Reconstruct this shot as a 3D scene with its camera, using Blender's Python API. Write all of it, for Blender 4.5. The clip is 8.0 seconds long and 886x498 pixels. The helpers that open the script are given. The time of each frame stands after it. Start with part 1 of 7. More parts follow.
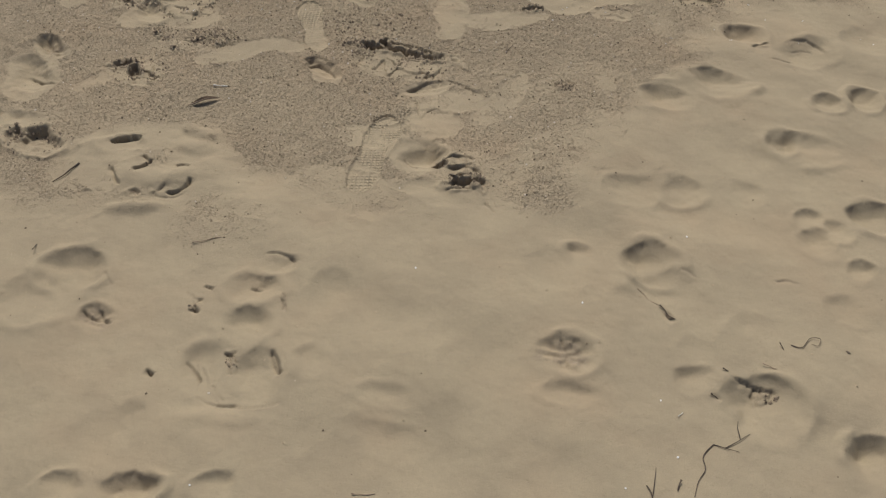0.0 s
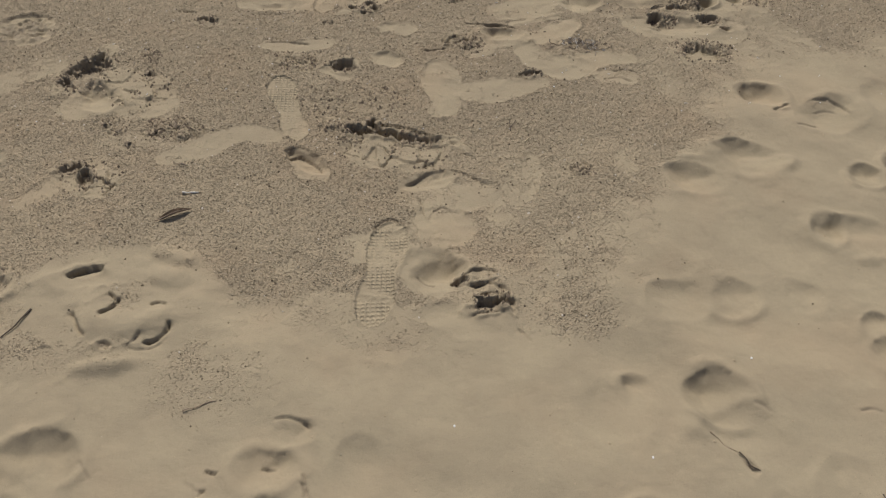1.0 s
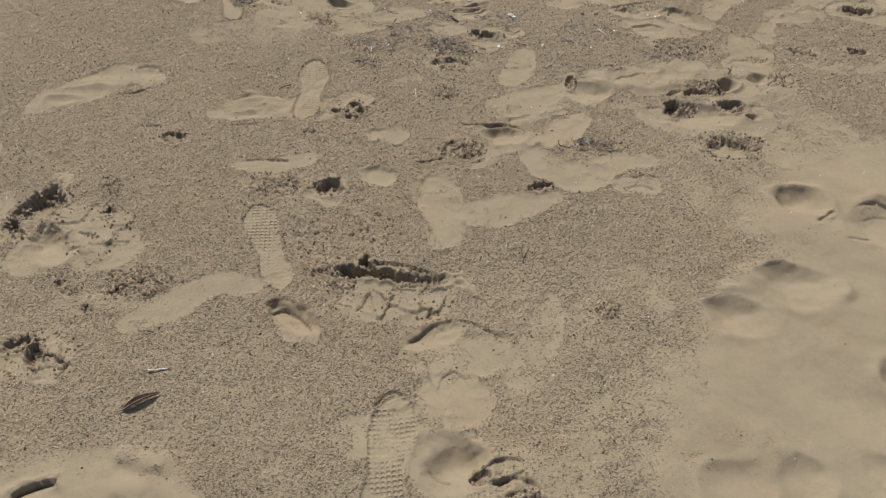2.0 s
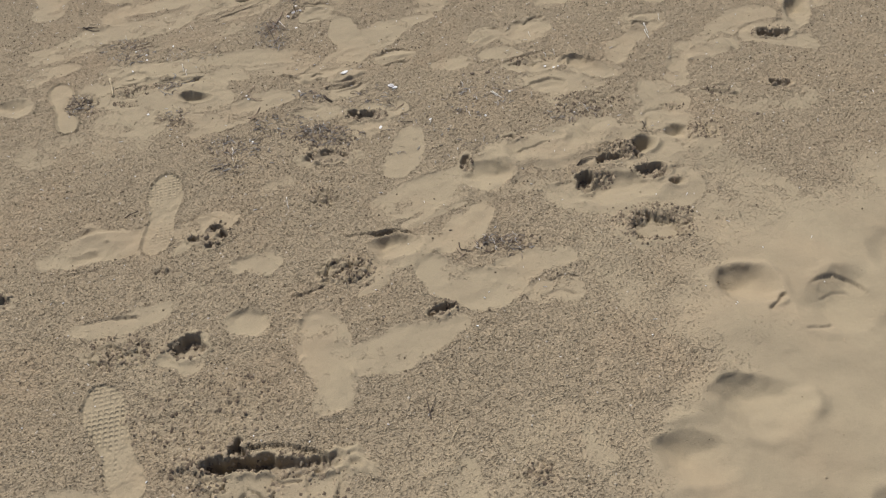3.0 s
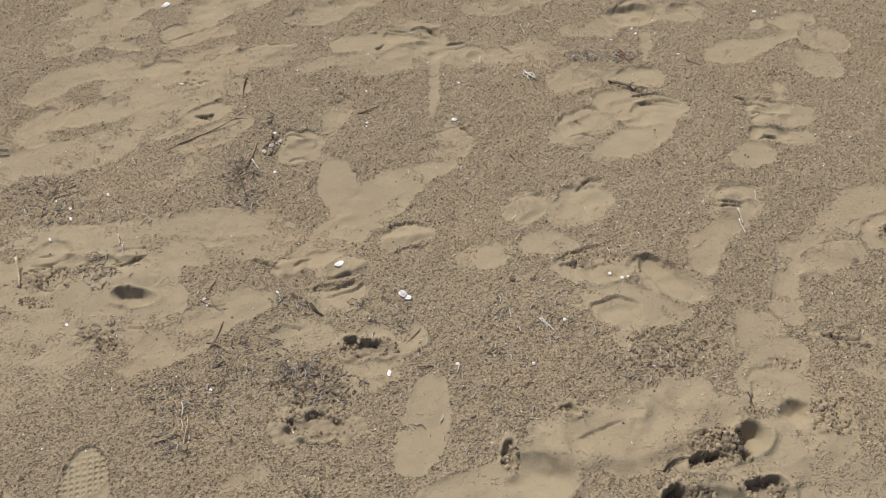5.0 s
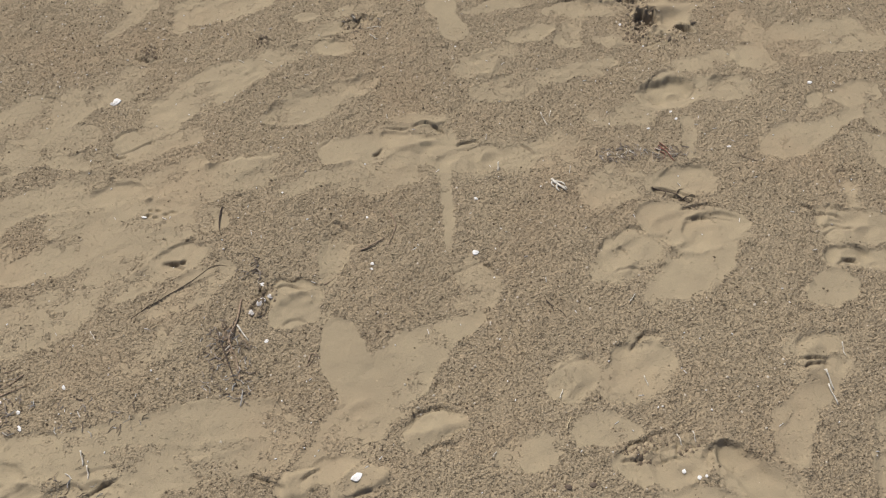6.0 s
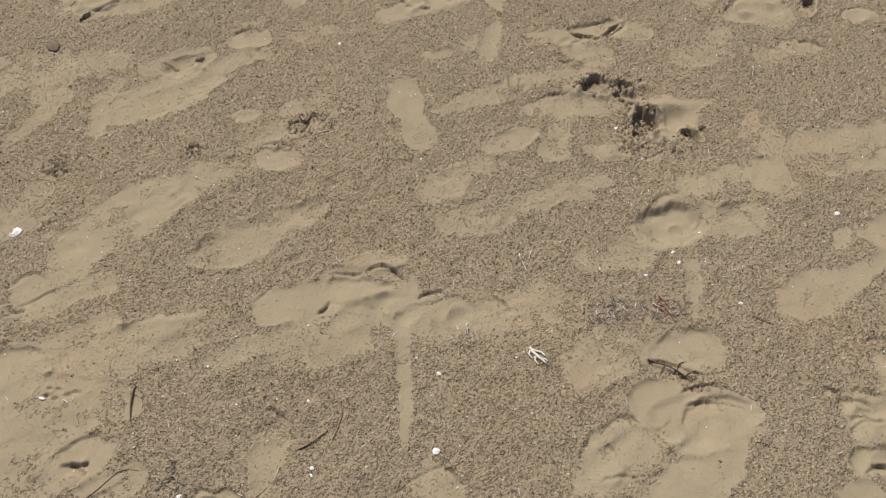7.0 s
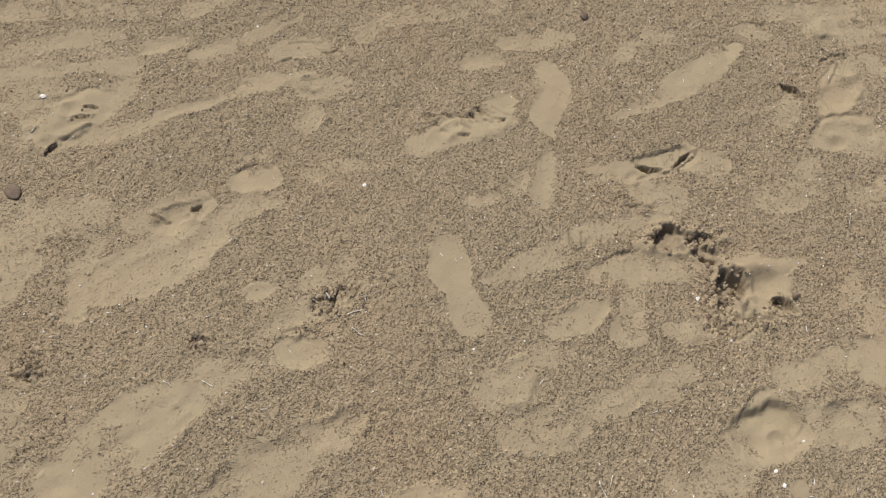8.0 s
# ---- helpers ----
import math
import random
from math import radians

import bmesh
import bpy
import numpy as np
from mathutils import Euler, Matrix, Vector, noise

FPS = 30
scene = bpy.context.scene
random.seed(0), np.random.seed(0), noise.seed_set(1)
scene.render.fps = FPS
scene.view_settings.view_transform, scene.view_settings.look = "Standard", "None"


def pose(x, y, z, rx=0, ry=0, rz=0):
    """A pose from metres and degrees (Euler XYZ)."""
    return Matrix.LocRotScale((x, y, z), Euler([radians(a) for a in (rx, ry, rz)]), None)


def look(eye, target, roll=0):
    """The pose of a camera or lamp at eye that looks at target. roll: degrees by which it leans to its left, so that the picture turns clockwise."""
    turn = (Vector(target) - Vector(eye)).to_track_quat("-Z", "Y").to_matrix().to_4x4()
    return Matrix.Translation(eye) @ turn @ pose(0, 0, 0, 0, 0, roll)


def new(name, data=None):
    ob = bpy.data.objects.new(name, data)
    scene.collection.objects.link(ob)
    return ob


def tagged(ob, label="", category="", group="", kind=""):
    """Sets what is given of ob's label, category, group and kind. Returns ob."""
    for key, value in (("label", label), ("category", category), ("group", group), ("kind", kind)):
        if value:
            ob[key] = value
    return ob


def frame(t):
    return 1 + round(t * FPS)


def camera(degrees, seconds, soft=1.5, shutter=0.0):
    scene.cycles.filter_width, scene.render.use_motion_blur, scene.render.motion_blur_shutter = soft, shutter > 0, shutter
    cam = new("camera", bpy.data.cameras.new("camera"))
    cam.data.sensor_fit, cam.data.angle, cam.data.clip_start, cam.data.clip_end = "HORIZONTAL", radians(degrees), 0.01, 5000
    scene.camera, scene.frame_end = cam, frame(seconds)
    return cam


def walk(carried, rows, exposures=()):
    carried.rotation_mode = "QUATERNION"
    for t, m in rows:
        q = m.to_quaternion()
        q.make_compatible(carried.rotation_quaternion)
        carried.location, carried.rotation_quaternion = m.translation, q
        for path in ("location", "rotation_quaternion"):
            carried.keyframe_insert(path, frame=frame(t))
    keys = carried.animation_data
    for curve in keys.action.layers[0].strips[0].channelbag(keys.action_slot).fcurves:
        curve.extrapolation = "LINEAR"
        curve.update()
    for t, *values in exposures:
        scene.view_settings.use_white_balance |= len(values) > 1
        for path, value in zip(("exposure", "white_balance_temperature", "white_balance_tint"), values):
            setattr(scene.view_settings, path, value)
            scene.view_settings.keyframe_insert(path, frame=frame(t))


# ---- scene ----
cam = camera(58.0, 8.0, soft=1.2)
PATH = [
    (0, (0.256, 0.072, 1.347), (0.207, 1.479, -0.074), 0.2),
    (0.5, (0.095, 0.3, 1.386), (0.191, 1.719, -0.02), 1.2),
    (1, (0.052, 0.495, 1.374), (0.162, 1.885, -0.06), 1.3),
    (1.2, (0.051, 0.616, 1.382), (0.143, 2.001, -0.059), 1.0),
    (2.3, (0.051, 1.044, 1.425), (0.224, 2.452, 0.016), -2.5),
    (2.5, (0.086, 1.119, 1.403), (0.3, 2.525, -0.003), -3.5),
    (3, (0.269, 1.394, 1.374), (0.526, 2.785, -0.04), -5.4),
    (3.5, (0.282, 1.613, 1.424), (0.554, 2.981, -0.01), -1.8),
    (4, (0.224, 1.908, 1.443), (0.568, 3.259, 0.009), -1.5),
    (4.2, (0.228, 1.986, 1.448), (0.587, 3.316, -0.001), -1.1),
    (5.3, (0.401, 2.605, 1.464), (0.686, 3.814, -0.103), 0.1),
    (5.5, (0.393, 2.741, 1.472), (0.696, 3.921, -0.114), 1.5),
    (6, (0.419, 3.036, 1.501), (0.761, 4.153, -0.122), -0.6),
    (6.5, (0.579, 3.312, 1.497), (0.934, 4.343, -0.179), -0.8),
    (7, (0.67, 3.587, 1.522), (0.989, 4.58, -0.184), 0.5),
    (7.5, (0.652, 3.943, 1.533), (1.021, 4.893, -0.188), 4.4),
    (8, (0.679, 4.256, 1.517), (1.051, 5.082, -0.266), 5.5),
]
EXPOSURES = [(0, -0.25, 6290, 10), (1.2, -0.25, 6290, 10), (2.5, -0.04, 6260, 10), (4.2, 0.01, 6320, 10), (5.5, -0.05, 6430, 10), (7.0, -0.03, 6480, 10), (8, 0.0, 6560, 10)]
walk(cam, [(t, look(eye, target, roll)) for t, eye, target, roll in PATH], EXPOSURES)

# ---- light: high sun ahead of the walk, clear sky ----
SUN_ELEV, SUN_AZ = 55.0, -14.0            # azimuth in degrees, clockwise from +y
world = bpy.data.worlds.new("sky")
scene.world = world
world.use_nodes = True
sky = world.node_tree.nodes.new("ShaderNodeTexSky")
sky.sky_type, sky.sun_disc = 'NISHITA', False
sky.air_density, sky.dust_density = 0.6, 3.6
sky.sun_elevation, sky.sun_rotation = radians(SUN_ELEV), radians(SUN_AZ)
back = world.node_tree.nodes["Background"]
back.inputs["Strength"].default_value = 0.135
world.node_tree.links.new(sky.outputs[0], back.inputs["Color"])
sun = new("sun", bpy.data.lights.new("sun", "SUN"))
sun.data.energy, sun.data.angle, sun.data.color = 3.42, radians(0.5), (1.0, 0.958, 0.903)
toward = Vector((math.sin(radians(SUN_AZ)) * math.cos(radians(SUN_ELEV)), math.cos(radians(SUN_AZ)) * math.cos(radians(SUN_ELEV)), math.sin(radians(SUN_ELEV))))
sun.matrix_world = look(toward * 20, (0, 0, 0))


# ---- materials ----
class Nodes:
    """A short way to write a node tree."""

    def __init__(self, name, roughness=0.95, gloss=0.15):
        self.mat = bpy.data.materials.new(name)
        self.mat.use_nodes = True
        self.tree = self.mat.node_tree
        self.skin = self.tree.nodes["Principled BSDF"]
        self.skin.inputs["Roughness"].default_value = roughness
        self.skin.inputs["Specular IOR Level"].default_value = gloss
        self.where = self.tree.nodes.new("ShaderNodeTexCoord").outputs["Object"]

    def put(self, sock, value):
        if isinstance(value, bpy.types.NodeSocket):
            self.tree.links.new(value, sock)
        else:
            sock.default_value = value

    def noise(self, scale, detail=3.0, rough=0.55, coord=None):
        n = self.tree.nodes.new("ShaderNodeTexNoise")
        n.inputs["Scale"].default_value, n.inputs["Detail"].default_value, n.inputs["Roughness"].default_value = scale, detail, rough
        self.put(n.inputs["Vector"], coord or self.where)
        return n.outputs["Fac"]

    def cells(self, scale, out="Distance", rand=1.0):
        n = self.tree.nodes.new("ShaderNodeTexVoronoi")
        n.inputs["Scale"].default_value, n.inputs["Randomness"].default_value = scale, rand
        self.put(n.inputs["Vector"], self.where)
        return n.outputs[out]

    def ramp(self, value, lo, hi, a=0.0, b=1.0):
        n = self.tree.nodes.new("ShaderNodeMapRange")
        n.interpolation_type = 'SMOOTHSTEP'
        self.put(n.inputs["Value"], value)
        for key, v in (("From Min", lo), ("From Max", hi), ("To Min", a), ("To Max", b)):
            n.inputs[key].default_value = v
        return n.outputs["Result"]

    def math(self, op, a, b=0.0):
        n = self.tree.nodes.new("ShaderNodeMath")
        n.operation = op
        self.put(n.inputs[0], a), self.put(n.inputs[1], b)
        return n.outputs[0]

    def mix(self, fac, a, b):
        n = self.tree.nodes.new("ShaderNodeMix")
        n.data_type = 'RGBA'
        self.put(n.inputs["Factor"], fac)
        self.put(n.inputs["A"], (*a, 1) if isinstance(a, tuple) else a)
        self.put(n.inputs["B"], (*b, 1) if isinstance(b, tuple) else b)
        return n.outputs["Result"]

    def attr(self, name):
        n = self.tree.nodes.new("ShaderNodeAttribute")
        n.attribute_name = name
        return n.outputs["Fac"]

    def random(self):
        return self.tree.nodes.new("ShaderNodeObjectInfo").outputs["Random"]

    def island(self):
        return self.tree.nodes.new("ShaderNodeNewGeometry").outputs["Random Per Island"]

    def bump(self, height, depth, under=None, strength=1.0):
        n = self.tree.nodes.new("ShaderNodeBump")
        n.inputs["Distance"].default_value, n.inputs["Strength"].default_value = depth, strength
        self.put(n.inputs["Height"], height)
        if under:
            self.put(n.inputs["Normal"], under)
        return n.outputs["Normal"]

    def done(self, colour, normal=None):
        self.put(self.skin.inputs["Base Color"], (*colour, 1) if isinstance(colour, tuple) else colour)
        if normal:
            self.put(self.skin.inputs["Normal"], normal)
        return self.mat


def sand_material(name="beach_sand", tread=False):
    n = Nodes(name, 0.97, 0.1)
    pale, damp_shade = n.attr("pale"), n.attr("damp_shade")
    fine, mid, broad = n.noise(900, 2), n.noise(70, 4, 0.65), n.noise(2.2, 4)
    lump = n.noise(210, 4, 0.7)
    # coarse crust: brown-grey grains with dark bits and lighter quartz, and painted shade in its dents
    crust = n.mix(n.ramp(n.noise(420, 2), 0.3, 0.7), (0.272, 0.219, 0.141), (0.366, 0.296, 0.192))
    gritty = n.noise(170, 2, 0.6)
    # low spots of the dent noise darkened: shade between grains, in the colour
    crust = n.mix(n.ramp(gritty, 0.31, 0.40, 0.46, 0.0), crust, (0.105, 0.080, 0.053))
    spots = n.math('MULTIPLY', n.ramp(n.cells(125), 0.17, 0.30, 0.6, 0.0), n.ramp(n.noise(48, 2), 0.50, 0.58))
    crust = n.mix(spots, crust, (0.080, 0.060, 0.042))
    crust = n.mix(n.ramp(n.noise(260, 1), 0.64, 0.72, 0, 0.6), crust, (0.54, 0.45, 0.32))
    # fine dry sand: even, warm, faint mottling
    dry = n.mix(n.ramp(fine, 0.3, 0.7), (0.280, 0.230, 0.145), (0.358, 0.297, 0.190))
    dry = n.mix(n.ramp(n.noise(9, 5, 0.65), 0.35, 0.7, 0, 0.45), dry, (0.258, 0.210, 0.136))
    dry = n.mix(n.ramp(mid, 0.35, 0.7, 0, 0.30), dry, (0.275, 0.225, 0.15))
    dry = n.mix(n.ramp(n.noise(300, 1), 0.70, 0.78, 0, 0.45), dry, (0.16, 0.12, 0.085))
    # where the fine sand lies thin, the coarse grains show through
    pale = n.ramp(n.math('ADD', pale, n.math('MULTIPLY', n.math('SUBTRACT', n.noise(120, 4, 0.7), 0.5), 1.0)), 0.24, 0.96)
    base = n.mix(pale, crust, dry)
    base = n.mix(n.ramp(n.noise(3.1, 3), 0.45, 0.75, 0, 0.32), base, (0.35, 0.255, 0.155))     # faint reddish drifts
    base = n.mix(n.ramp(broad, 0.3, 0.7, 0.0, 0.16), base, (0.24, 0.19, 0.125))
    # holes and cracks coloured darker: damp sand, with shade painted in
    base = n.mix(n.math('MULTIPLY', damp_shade, n.ramp(mid, 0.25, 0.75, 0.5, 1.0)), base, (0.18, 0.145, 0.105))
    rough = n.math('MULTIPLY_ADD', pale, -1.0)
    rough.node.inputs[2].default_value = 1.0
    sparse = n.ramp(n.noise(21, 3), 0.38, 0.62, 0.35, 1.0)
    grit = n.math('MULTIPLY', n.ramp(n.cells(190), 0.12, 0.52, 1.0, 0.0), sparse)
    dents = n.ramp(gritty, 0.32, 0.46, 0.0, 0.75)
    high = n.math('ADD', n.math('MULTIPLY', lump, 0.55), n.math('ADD', dents, n.math('MULTIPLY', grit, 0.5)))
    high = n.math('MULTIPLY', n.math('SUBTRACT', high, 1.05), n.math('ADD', rough, 0.03))
    normal = n.bump(n.noise(24, 2, 0.45), 0.0042)
    normal = n.bump(high, 0.0075, normal)
    normal = n.bump(fine, 0.0006, normal)
    if tread:
        # the small lugs of a shoe sole, worn away in places
        lugs = n.math('MULTIPLY', n.ramp(n.cells(88, rand=0.15), 0.18, 0.55), n.ramp(n.noise(14, 3), 0.36, 0.58))
        normal = n.bump(lugs, 0.0034, normal)
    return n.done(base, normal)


def clod_material():
    n = Nodes("damp_sand_clod", 0.97, 0.1)
    base = n.mix(n.ramp(n.noise(120, 4), 0.3, 0.7), (0.22, 0.175, 0.12), (0.38, 0.305, 0.205))
    base = n.mix(n.math('MULTIPLY', n.random(), 0.5), base, (0.30, 0.24, 0.17))
    return n.done(base, n.bump(n.noise(220, 3), 0.003))


def crumb_material():
    n = Nodes("crust_crumb", 0.97, 0.1)
    return n.done(n.mix(n.ramp(n.island(), 0.1, 0.9), (0.115, 0.088, 0.062), (0.36, 0.288, 0.19)))


def grain_material():
    n = Nodes("coarse_grain", 0.95, 0.15)
    pick = n.island()
    base = n.mix(n.ramp(pick, 0.08, 0.34), (0.105, 0.080, 0.053), (0.360, 0.290, 0.188))
    base = n.mix(n.ramp(pick, 0.93, 0.99), base, (0.50, 0.44, 0.35))
    return n.done(base)


def plain_material(name, dark, light, scale=90, roughness=0.8, vary=None):
    n = Nodes(name, roughness, 0.25)
    base = n.mix(n.ramp(n.noise(scale, 4), 0.3, 0.7), dark, light)
    if vary:
        base = n.mix(n.math('MULTIPLY', n.island() if vary == "island" else n.random(), 0.6), base, light)
    return n.done(base, n.bump(n.noise(scale * 3, 3), 0.0008))


SAND, TREAD, CLOD, GRAIN, CRUMB = sand_material(), sand_material("trodden_sand", True), clod_material(), grain_material(), crumb_material()
STRAW = {
    "white": plain_material("bleached_straw", (0.50, 0.45, 0.36), (0.74, 0.70, 0.60), 200),
    "pale": plain_material("dry_straw", (0.42, 0.33, 0.19), (0.58, 0.48, 0.31), 200),
    "brown": plain_material("brown_stem", (0.20, 0.14, 0.09), (0.38, 0.29, 0.20), 200),
    "red": plain_material("red_stem", (0.17, 0.07, 0.05), (0.28, 0.13, 0.09), 200),
    "dark": plain_material("dark_root", (0.05, 0.038, 0.028), (0.12, 0.09, 0.065), 200),
}
SHELL = {
    "white": plain_material("white_shell", (0.60, 0.58, 0.53), (0.80, 0.78, 0.74), 160, 0.5),
    "grey": plain_material("weathered_shell", (0.32, 0.30, 0.28), (0.58, 0.56, 0.52), 120, 0.6),
}
STONE = plain_material("dark_pebble", (0.075, 0.056, 0.040), (0.16, 0.122, 0.085), 120, 0.8, "object")
LEAF = plain_material("dry_leaf", (0.05, 0.033, 0.02), (0.17, 0.11, 0.06), 60, 0.7)
def litter_material():
    n = Nodes("plant_litter", 0.85, 0.2)
    pick = n.island()
    base = n.mix(n.ramp(pick, 0.15, 0.4), (0.19, 0.148, 0.11), (0.40, 0.335, 0.26))
    return n.done(n.mix(n.ramp(pick, 0.5, 0.75), base, (0.62, 0.58, 0.50)))


LITTER = litter_material()

# ---- the sand sheet: one height field, written feature by feature ----
X0, X1, Y0, Y1, STEP = -1.25, 2.60, 0.55, 6.30, 0.0031
NX, NY = 2 * int((X1 - X0) / STEP / 2) + 1, 2 * int((Y1 - Y0) / STEP / 2) + 1
gx, gy = X0 + STEP * np.arange(NX), Y0 + STEP * np.arange(NY)
GX, GY = np.meshgrid(gx, gy)
LATTICE = np.random.RandomState(7).rand(256, 256).astype(np.float64)


def rnd(x, y, size, seed=0):
    """Smooth value noise, -1 to 1, with bumps of about that size in metres."""
    u, v = x / size + 17.3 * seed + 500, y / size + 9.1 * seed + 500
    i, j = np.floor(u).astype(int), np.floor(v).astype(int)
    f, g = u - i, v - j
    f, g = f * f * (3 - 2 * f), g * g * (3 - 2 * g)
    a, b = LATTICE[j % 256, i % 256], LATTICE[j % 256, (i + 1) % 256]
    c, d = LATTICE[(j + 1) % 256, i % 256], LATTICE[(j + 1) % 256, (i + 1) % 256]
    return 2 * ((a * (1 - f) + b * f) * (1 - g) + (c * (1 - f) + d * f) * g) - 1


def smooth(lo, hi, v):
    s = np.clip((v - lo) / (hi - lo), 0, 1)
    return s * s * (3 - 2 * s)


ZONE = [(-9, 2.3), (-1.5, 1.79), (-1.02, 1.77), (-0.36, 1.74), (-0.14, 1.69), (0.52, 1.8), (0.6, 1.83), (0.7, 1.94), (0.79, 2.14), (0.83, 2.28), (0.96, 2.42), (1.09, 2.55), (1.16, 2.71), (1.26, 2.74), (1.43, 2.77), (1.79, 2.81), (9, 2.7)]


def crust_zone(x, y):
    """0 on the fine drift near the start, 1 on the coarse crust beyond it."""
    edge = np.interp(x, [p[0] for p in ZONE], [p[1] for p in ZONE])
    away = np.maximum(np.abs(x - 0.4) - 2.1, 0)
    edge = edge + np.minimum(away, 1.5) * (0.9 * rnd(x, y, 2.3, 18) + 0.4 * rnd(x, y, 0.8, 19))
    return smooth(-0.24, 0.22, y - edge + 0.04 + 0.17 * rnd(x, y, 0.21, 3) + 0.08 * rnd(x, y, 0.07, 4) + 0.05 * rnd(x, y, 0.025, 7))


def base_height(x, y):
    near = np.exp(-((np.maximum(np.abs(x - 0.4) - 3, 0)) ** 2 + (np.maximum(np.abs(y - 3.3) - 4, 0)) ** 2) / 40)
    return 0.010 * rnd(x, y, 0.55, 1) + 0.005 * rnd(x, y, 0.21, 2) + (1 - near) * (0.10 * rnd(x, y, 3.0, 5) + 0.25 * rnd(x, y, 11.0, 6))


crust = crust_zone(GX, GY)
H = base_height(GX, GY)
drift = 1 - crust
H += drift * (0.0050 * rnd(GX, GY, 0.12, 8) + 0.0014 * rnd(GX, GY, 0.05, 9) + 0.0004 * rnd(GX, GY, 0.023, 17) + 0.010 * rnd(GX * 0.7 + GY * 0.7, (GY - GX) * 0.28, 0.11, 10))
MICRO = crust * (0.0014 * rnd(GX, GY, 0.035, 11) + 0.0010 * rnd(GX, GY, 0.015, 12) + 0.0014 * rnd(GX, GY, 0.008, 13))
H += MICRO
PALE = 1 - 0.97 * crust
streak = smooth(0.3, 0.6, 0.8 * rnd(GX * 0.93 + GY * 0.36, (GY * 0.93 - GX * 0.36) * 2.6, 0.26, 14) + 0.4 * rnd(GX, GY, 0.09, 15) + 0.3 * rnd(GX, GY, 0.03, 16))
PALE = np.maximum(PALE, 0.36 * streak * crust)
PALE = np.maximum(PALE, 0.48 * crust * smooth(2.85, 1.75, GY + 0.25 * rnd(GX, GY, 0.3, 27)))      # a dusting of fine sand thins out away from the drift
# damp tone of broken crust, plus painted shade of holes and cracks
DAMP_SHADE = np.zeros_like(H)
WHO = np.zeros(H.shape, dtype=np.int32)
ROUGH = np.zeros_like(H)
WX = 0.014 * rnd(GX, GY, 0.085, 21) + 0.007 * rnd(GX, GY, 0.026, 22) + 0.003 * rnd(GX, GY, 0.010, 25)
WY = 0.014 * rnd(GX, GY, 0.085, 23) + 0.007 * rnd(GX, GY, 0.026, 24) + 0.003 * rnd(GX, GY, 0.010, 26)
FEATURES, CLODS, CRUMBS = [(None, None)], [], []


def window(x, y, reach):
    i0, i1 = np.clip([int((x - reach - X0) / STEP), int((x + reach - X0) / STEP) + 2], 0, NX)
    j0, j1 = np.clip([int((y - reach - Y0) / STEP), int((y + reach - Y0) / STEP) + 2], 0, NY)
    return slice(j0, j1), slice(i0, i1)


def local(x, y, length, width, ang, warp=1.0):
    """The window round an oval, the places in it along and across the oval (1 at its edge), and the distance from its middle."""
    w = window(x, y, 0.85 * length + 0.05)
    dx, dy = GX[w] - x + warp * WX[w], GY[w] - y + warp * WY[w]
    c, s = math.cos(radians(ang)), math.sin(radians(ang))
    u, v = (dx * c + dy * s) / (length / 2), (dy * c - dx * s) / (width / 2)
    return w, u, v, np.hypot(u, v)


def claim(w, mask, name, label, x, y):
    FEATURES.append((name, label))
    WHO[w] = np.where(mask, len(FEATURES) - 1, WHO[w])


def lumps(w, mask, height, seed, soft=False):
    x, y = GX[w], GY[w]
    if soft:
        H[w] += mask * height * (0.9 * rnd(x, y, 0.075, seed) + 0.7 - 1.3 * np.abs(rnd(x, y, 0.045, seed + 1)))
        return
    ridge = 0.6 * rnd(x, y, 0.047, seed) + 0.5 - np.abs(rnd(x, y, 0.021, seed + 1)) * 1.1 + 0.45 * rnd(x, y, 0.010, seed + 2)
    H[w] += mask * height * ridge


def plates(x, y, size, seed):
    """Cracked crust: how far a place is from the nearest crack, and a number for its plate."""
    u, v = x / size + 31.7 * seed + 300, y / size + 300
    i, j = np.floor(u).astype(int), np.floor(v).astype(int)
    near, next_, who = np.full(u.shape, 9.0), np.full(u.shape, 9.0), np.zeros(u.shape)
    for dj in (-1, 0, 1):
        for di in (-1, 0, 1):
            a, b = (i + di) % 256, (j + dj) % 256
            d = np.hypot(i + di + LATTICE[b, a] - u, j + dj + LATTICE[a, b] - v)
            closer = d < near
            next_ = np.where(closer, near, np.minimum(next_, d))
            who = np.where(closer, LATTICE[(a * 7 + 3) % 256, b], who)
            near = np.minimum(near, d)
    return next_ - near, who


